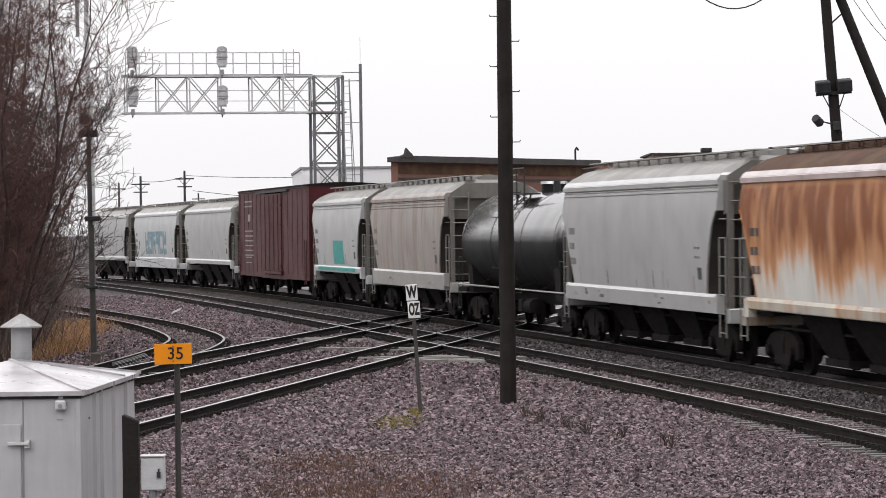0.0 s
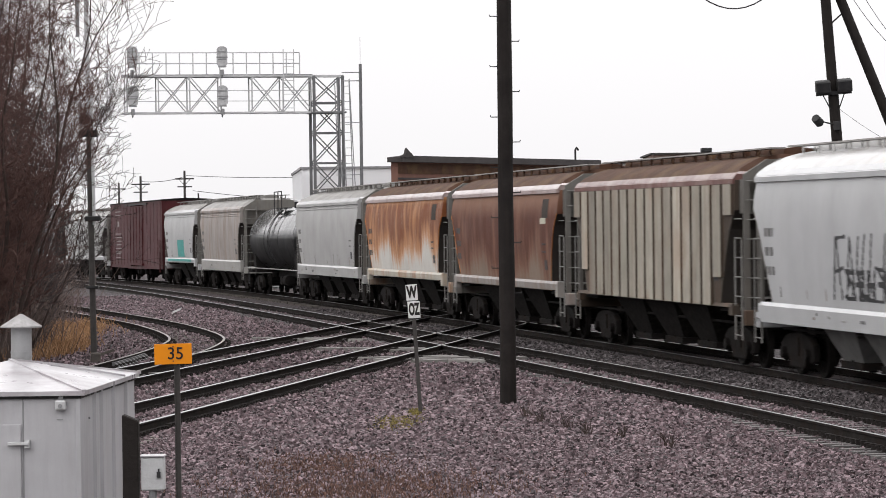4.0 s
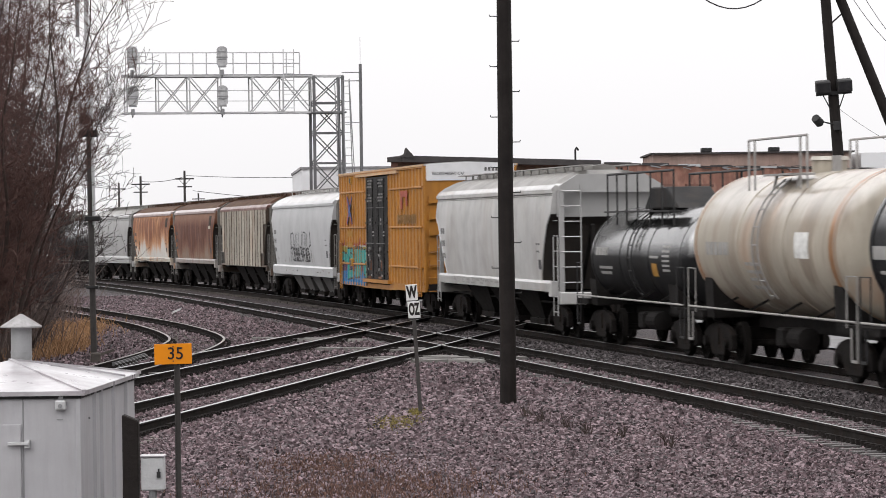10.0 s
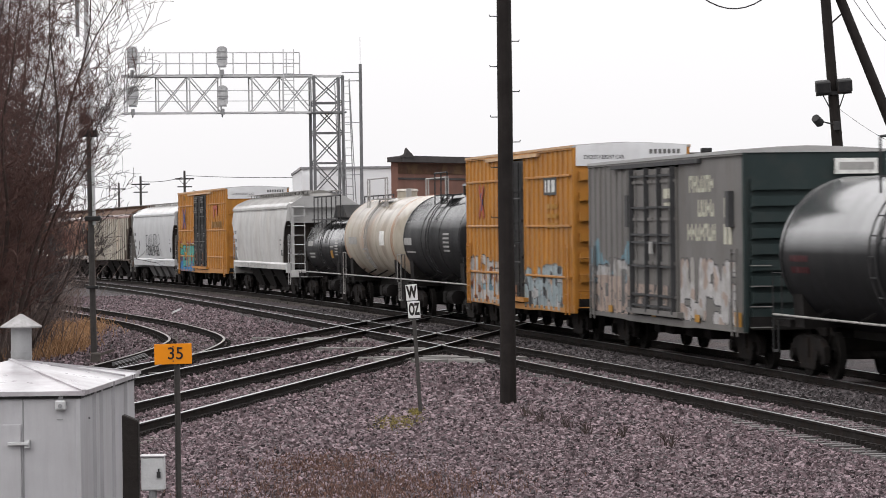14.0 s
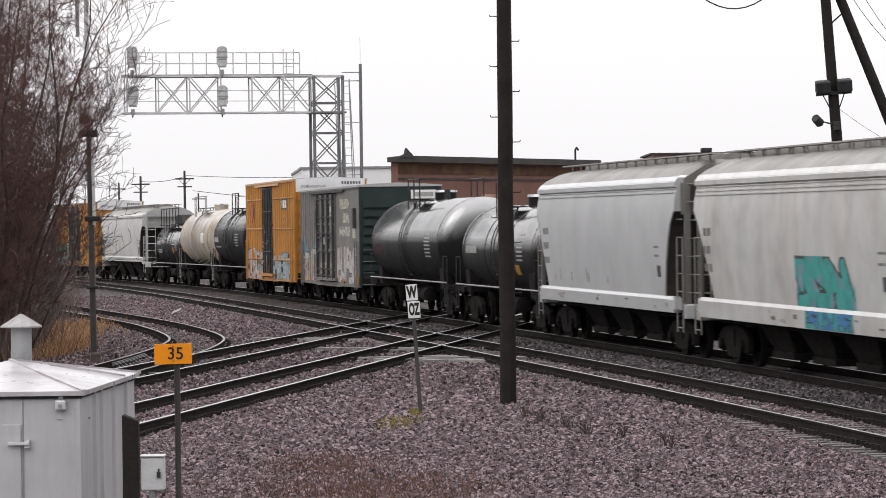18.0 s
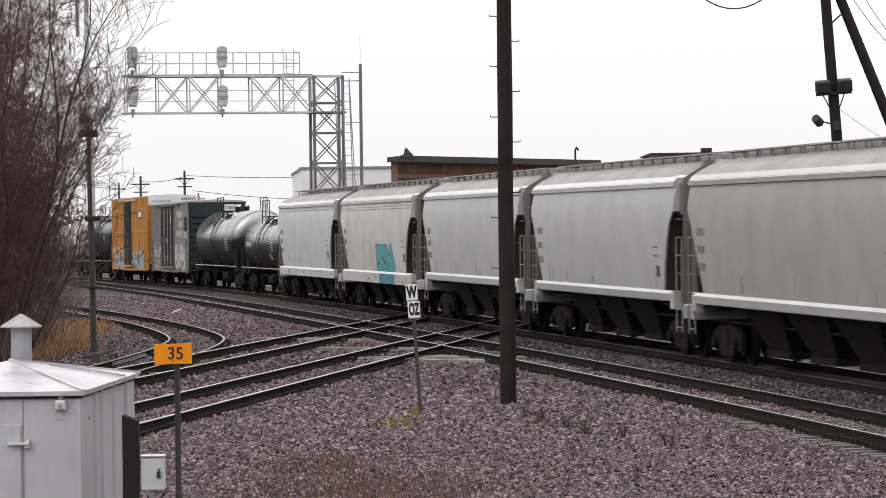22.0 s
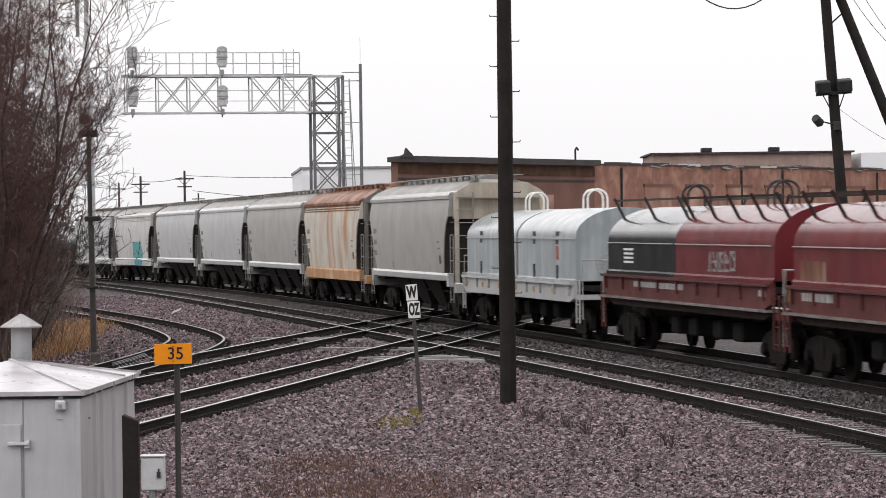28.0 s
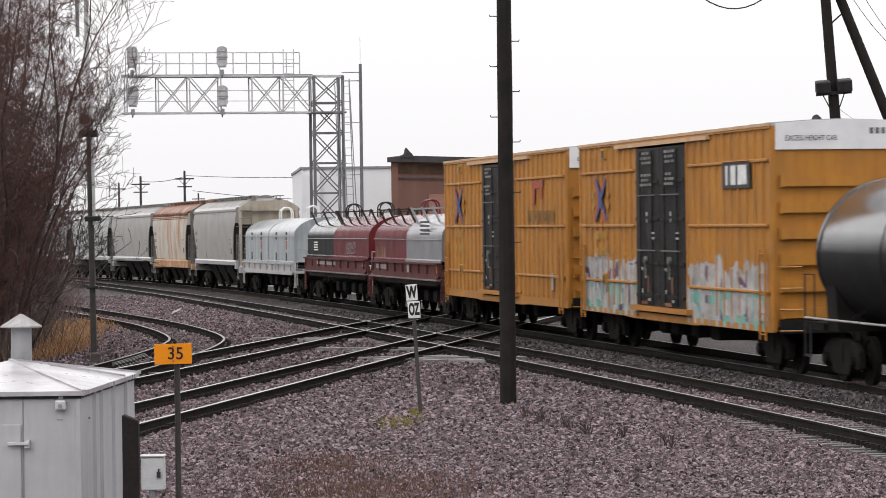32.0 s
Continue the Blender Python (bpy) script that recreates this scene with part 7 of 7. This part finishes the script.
marks(e, text_rows(random.Random(2), -h + 2.6, 3.5, 1.4, 3, 0.25, 0.12), "mark_amber", None, 1.55)
graffiti(e, d0 + 0.1, h - 0.15, 0.77, 2.25, ribbed(d0, h), 12, 5, ((1.0, "spray_pale"),), "mark_dark", t=0.13, o=0.025, span=(0.02, 0.86), grounds=(("spray_pale", 0.0, 0.55, 0.35, 1.6), ("spray_cyan", 0.25, 0.5, 0.3, 1.9)), dots="rust_roof_orange")
graffiti(e, -h + 1.5, d1 - 0.05, 0.77, 2.1, ribbed(-h, d1), 13, 4, ((1.0, "spray_ice"),), "mark_mid", t=0.13, o=0.03, span=(0.05, 0.85), grounds=(("spray_pale", 0.0, 0.62, 0.3, 1.8),), dots="mark_dark")
e, L, d0, d1 = boxcar(53.75, 38.3, "grey_box", "weathered grey box car with green end and pale lettering", top=4.52, door=(5.1, 9.6), door_paint="grey_box", end_paint="green_end", end_white=False, rails=(), roof="pale_grey", floor=0.9, rib_gap=0.33, rear_ribs=False)
h = L / 2
for words, z, x in ((6, 3.88, -h + 3.72), (4, 3.36, -h + 3.3), (7, 2.84, -h + 3.72)):
    rnd = random.Random(words)
    w_ = 2.5 / 6.6
    for k in range(words):
        xc = x + words * w_ / 2 - (k + 0.5) * w_
        marks(e, [(xc + 0.10, z, 0.07, 0.36), (xc - 0.06, z + rnd.choice((-0.14, 0.0, 0.14)), 0.22, 0.09), (xc - 0.12, z, 0.06, rnd.choice((0.2, 0.36)))], "mark_cream", None, 1.502, "letter_block")
marks(e, [(-h + 1.55, 3.36, 0.24, 0.40), (-h + 1.6, 2.80, 0.26, 0.42), (-h + 1.2, 2.80, 0.3, 0.42)], "mark_cream", None, 1.502, "letter_block")
part("end_sign", G().box(-h - 0.03, -h - 0.115, -1.3, -0.4, 4.02, 4.34), "mark_white", e)
part("end_sign_band", G().box(-h - 0.115, -h - 0.12, -1.22, -0.48, 4.1, 4.26), "mark_grey", e)
graffiti(e, d0 + 0.15, h - 0.1, 0.88, 2.75, ribbed(d0, h), 14, 5, ((0.5, "spray_peach"), (1.0, "spray_pale")), "mark_dark", t=0.13, o=0.03, span=(0.0, 0.66), grounds=(("spray_cyan", 0.0, 0.72, 0.7, 0.5), ("spray_peach", 0.0, 0.36, 0.5, 0.8)), dots="mark_mid")
graffiti(e, d1 + 0.3, d0 - 0.2, 1.1, 1.65, plain(1.555), 15, 6, ((1.0, "spray_peach"),), None, t=0.07, dots="mark_dark")
graffiti(e, -h + 0.7, d1 - 0.1, 0.88, 2.3, plain(1.501), 16, 5, ((1.0, "spray_pale"),), "mark_dark", t=0.15, o=0.028, span=(0.0, 0.95), dots="spray_peach")
marks(e, [(h - 2.5, 0.98, 0.4, 0.16), (-h + 4, 0.98, 0.4, 0.16), (-h + 0.4, 1.05, 0.5, 0.3), (0.5, 0.98, 0.4, 0.16)], "mark_amber", None, 1.55)
for x in (d0 + 0.4, -h + 1.0):
    part("vent_box", G().box(x - 0.15, x + 0.15, 1.5, 1.62, 2.95, 3.7), "mark_dark", e)
for x in (d0 - 0.12, d0 - 1.7, d0 - 3.0, d1 + 0.15):
    part("door_bar", G().bar((x, 1.6, 1.0), (x, 1.6, 4.3), 0.05, 0.12, (0, 1, 0)), "mark_dark", e)
for z in (1.15, 1.4, 2.06, 2.6, 2.78, 3.4, 4.12):
    part("door_bar", G().bar((d1 + 0.1, 1.606, z), (d0 - 0.1, 1.606, z), 0.04, 0.05), "mark_dark", e)
part("door_lock", G().box(d0 - 2.4, d0 - 2.15, 1.61, 1.66, 2.35, 2.62), "mark_grey", e)
marks(e, [(d1 + 0.7, 3.7, 0.7, 0.22), (d1 + 0.7, 3.45, 0.6, 0.1)], "mark_cream", None, 1.592, "door_stencil")

e, L, r, cz = tank_car(36.3, 21.0, "tank_grey", "large dark grey tank car wet with rain", r=1.5, top=3.92, bands=1)
tank_marks(e, text_rows(random.Random(3), 5.4, 2.35, 1.3, 2, 0.22, 0.12), r, cz, "maroon")
tank_marks(e, [(-4.8, 2.75 - 0.12 * k, 1.0, 0.05) for k in range(7)], r, cz, "mark_grey")
e, L, r, cz = tank_car(18.9, 6.2, "tank_black", "black tank car wet with rain", r=1.36, top=3.6)
tank_marks(e, text_rows(random.Random(4), 4.0, 2.3, 1.8, 1, 0.2, 0.22) + [(-3.6, 2.75 - 0.12 * k, 0.8, 0.05) for k in range(7)], r, cz, "mark_grey")
tank_marks(e, [(-3.0, 1.75, 0.6, 0.28)], r, cz, "mark_amber")

hopper(5.0, -10.4, "white_paint", "pale grey covered hopper car with striped eaves", stripes=2, sill_top=1.40, sill_h=0.36, sill="white_paint")
e, L, pr = hopper(-12.9, -28.4, "white_stained", "stained cream covered hopper car with turquoise graffiti", stripes=3, sill_top=1.44, sill_h=0.42, drop=1.6)
graffiti(e, -4.4, -0.3, 1.42, 2.42, shell(pr), 21, 3, ((1.0, "spray_teal"),), "mark_dark", t=0.15, o=0.06, lean=-0.9, grounds=(("spray_teal", 0.0, 0.45, 0.3, 0.9),), dots="spray_cyan")
graffiti(e, -4.3, -1.0, 1.04, 1.40, plain(1.540), 22, 3, ((1.0, "spray_blue"),), "mark_dark", t=0.04, o=0.02, grounds=(("spray_teal", 0.0, 1.2, 0.0, 1.0),))
hopper(-31.4, -46.9, "silver_grey", "smooth light grey covered hopper car with rounded sides", sill="white_paint")
hopper(-49.5, -65.6, "silver_grey", "smooth light grey covered hopper car with rounded sides", sill="pale_grey")
hopper(-67.6, -84.1, "warm_grey", "smooth grey covered hopper car with rounded sides", sill="pale_grey")
hopper(-85.9, -99.8, "cream_rust", "cream covered hopper car with orange rust streaks", roof="rust_roof_orange", eave="rust_roof_orange", sill="sill_rust", sill_top=1.44, sill_h=0.42, end="post_grey", stripes=3)
hopper(-103.0, -118.4, "warm_grey", "smooth grey covered hopper car with a cream end", sill="pale_grey", end="dirty_white")

# coil cars
e, L = coil_frame(-121.0, -137.2, "silver_grey", "pale blue coil car with two white hoods", z1=1.52, z0=0.92, ledge=False)
h = L / 2
for x0, x1 in ((0.12, h - 0.1), (-h + 0.1, -0.12)):
    hd = hood(e, x0, x1, "hood_blue", z0=1.56, zs=2.7, top=3.45, y=1.38, bars=False, loops=(((x0 + x1) / 2, "mark_white"),))
    for q in (0.3, 0.7):
        x = x0 + (x1 - x0) * q
        part("emblem", G().box(x - 0.16, x + 0.16, 1.37, 1.392, 2.5, 2.62).box(x - 0.16, x + 0.16, 1.37, 1.392, 2.72, 2.84), "mark_dark", hd)
        part("emblem", G().box(x - 0.14, x + 0.14, 1.37, 1.391, 2.1, 2.46), "mark_red", hd) if q < 0.5 else None
        part("latch", G().box(x - 0.1, x + 0.08, 1.36, 1.41, 1.5, 1.95), "mark_dark", hd)
for k in range(6):
    x = h - 0.6 - k * 2.6
    marks(e, [(x, 1.28, 0.22, 0.14)], "mark_amber", None, 1.49)
e, L = coil_frame(-140.9, -156.9, "frame_red", "dark red coil car with black and red hoods")
h = L / 2
hood(e, 0.7, h - 0.05, "hood_black", bar_paint="dark_metal", panels=2, loops=((4.3, "dark_metal"),))
hood(e, -h + 0.05, 0.68, "hood_red", bar_paint="frame_dark", panels=4, loops=((-3.6, "dark_metal"),))
graffiti(e, -4.8, -2.2, 2.0, 2.45, plain(1.362), 31, 5, ((1.0, "mark_pale"),), None, t=0.03)
marks(e, [(h - 2.4, 2.12 + 0.10 * k, 1.0, 0.05) for k in range(4)], "mark_white", None, 1.365)
marks(e, text_rows(random.Random(7), 2, 1.62, 5.0, 1, 0.2, 0.13) + [(-h + 0.6, 1.62, 0.5, 0.12)], "mark_grey", None, 1.485)
e, L = coil_frame(-158.3, -172.2, "frame_red", "dark red coil car with red and grey hoods")
h = L / 2
hood(e, 0.02, h - 0.05, "hood_red", bar_paint="frame_dark", panels=3, loops=((3.0, "hood_red"),))
hood(e, -h + 0.05, 0.0, "hood_grey", bar_paint="galv_dark", panels=3)
marks(e, [(h - 1.5, 2.05, 1.8, 0.5)], "brown_rust", None, 1.362)
marks(e, [(h - 0.3, 1.62, 0.22, 0.26), (-h + 0.3, 1.62, 0.22, 0.26)], "mark_amber", None, 1.50)
marks(e, text_rows(random.Random(9), h - 2.2, 1.62, 2.2, 1, 0.2, 0.16) + [(-1.0, 1.6, 0.4, 0.26)], "mark_grey", None, 1.485)
marks(e, [(-3.6, 2.75 + 0.13 * k, 1.8, 0.06) for k in range(4)], "mark_dark", None, 1.335)

e, L, d0, d1 = yellow_boxcar(-173.8, -192.5, "clean yellow box car with black double doors", 41)
h = L / 2
marks(e, letter_bars(random.Random(2), -h + 3.4, 3.25, 3.6, 0.32), "mark_umber", None, 1.545)
marks(e, [(-h + 3.8, 4.1, 1.5, 0.2), (-h + 4.3, 3.8, 0.34, 0.42), (-h + 3.3, 3.85, 0.28, 0.3)], "mark_red", None, 1.545)
part("placard", G().box(-h + 1.75, -h + 1.95, 1.53, 1.56, 1.3, 1.75), "mark_grey", e)
e, L, d0, d1 = yellow_boxcar(-194.2, -213.1, "yellow box car with black doors and faded pink graffiti", 42)
h = L / 2
part("sign_panel", G().box(-h + 1.6, -h + 3.9, 1.54, 1.56, 3.75, 4.3), "mark_dark", e)
marks(e, [(-h + 3.5, 4.02, 0.16, 0.4), (-h + 2.95, 4.02, 0.4, 0.4), (-h + 2.2, 4.02, 0.7, 0.4)], "mark_white", None, 1.561)
for a, c, s in ((d0 + 0.06, h - 0.3, 17), (-h + 0.5, d1 - 0.06, 18)):
    graffiti(e, a, c, 0.87, 2.6, ribbed(d0, h) if a > 0 else ribbed(-h, d1), s, 5, ((0.45, "spray_mint"), (1.0, "spray_pale")), "spray_pale", t=0.09, o=0.08, span=(0.02, 0.72), lean=0.02,
             grounds=(("spray_pale", 0.0, 0.70, 0.55, 1.5),), dots="spray_plum")
tank_car(-215.2, -229.5, "tank_grey", "dark grey tank car wet with rain", r=1.42, top=3.85)

# ------------------------------------------------------------ what moves


def car_pose(s, centres):
    a, b = Vector(on_line(s - centres / 2)), Vector(on_line(s + centres / 2))
    d = b - a
    return Matrix.LocRotScale((a + b) / 2, Euler((0, -math.asin(d.z / d.length), math.atan2(d.y, d.x))), None)


def spin(t):
    return Euler((0, travel(t) / 0.462, 0))


def motions():
    for car, s0, centres in MOVING:
        walk(car, [(t, car_pose(s0 + travel(t), centres)) for t in range(0, 33)])
    # wheels turn in fine steps while their car passes close by
    place = {car.name: s0 for car, s0, _ in MOVING}
    for wheel, q, car in WHEELS:
        s0 = place[car.name]
        near = [k / 30 for k in range(0, 32 * 30 + 1) if -12 < s0 + travel(k / 30) < 75]
        if not near:
            continue
        at = Vector((q, 0, 0.462))
        times = ([0.0] if near[0] > 0 else []) + near + ([32.0] if near[-1] < 32 else [])
        walk(wheel, [(t, Matrix.LocRotScale(at, spin(min(max(t, near[0]), near[-1])), None)) for t in times])


motions()
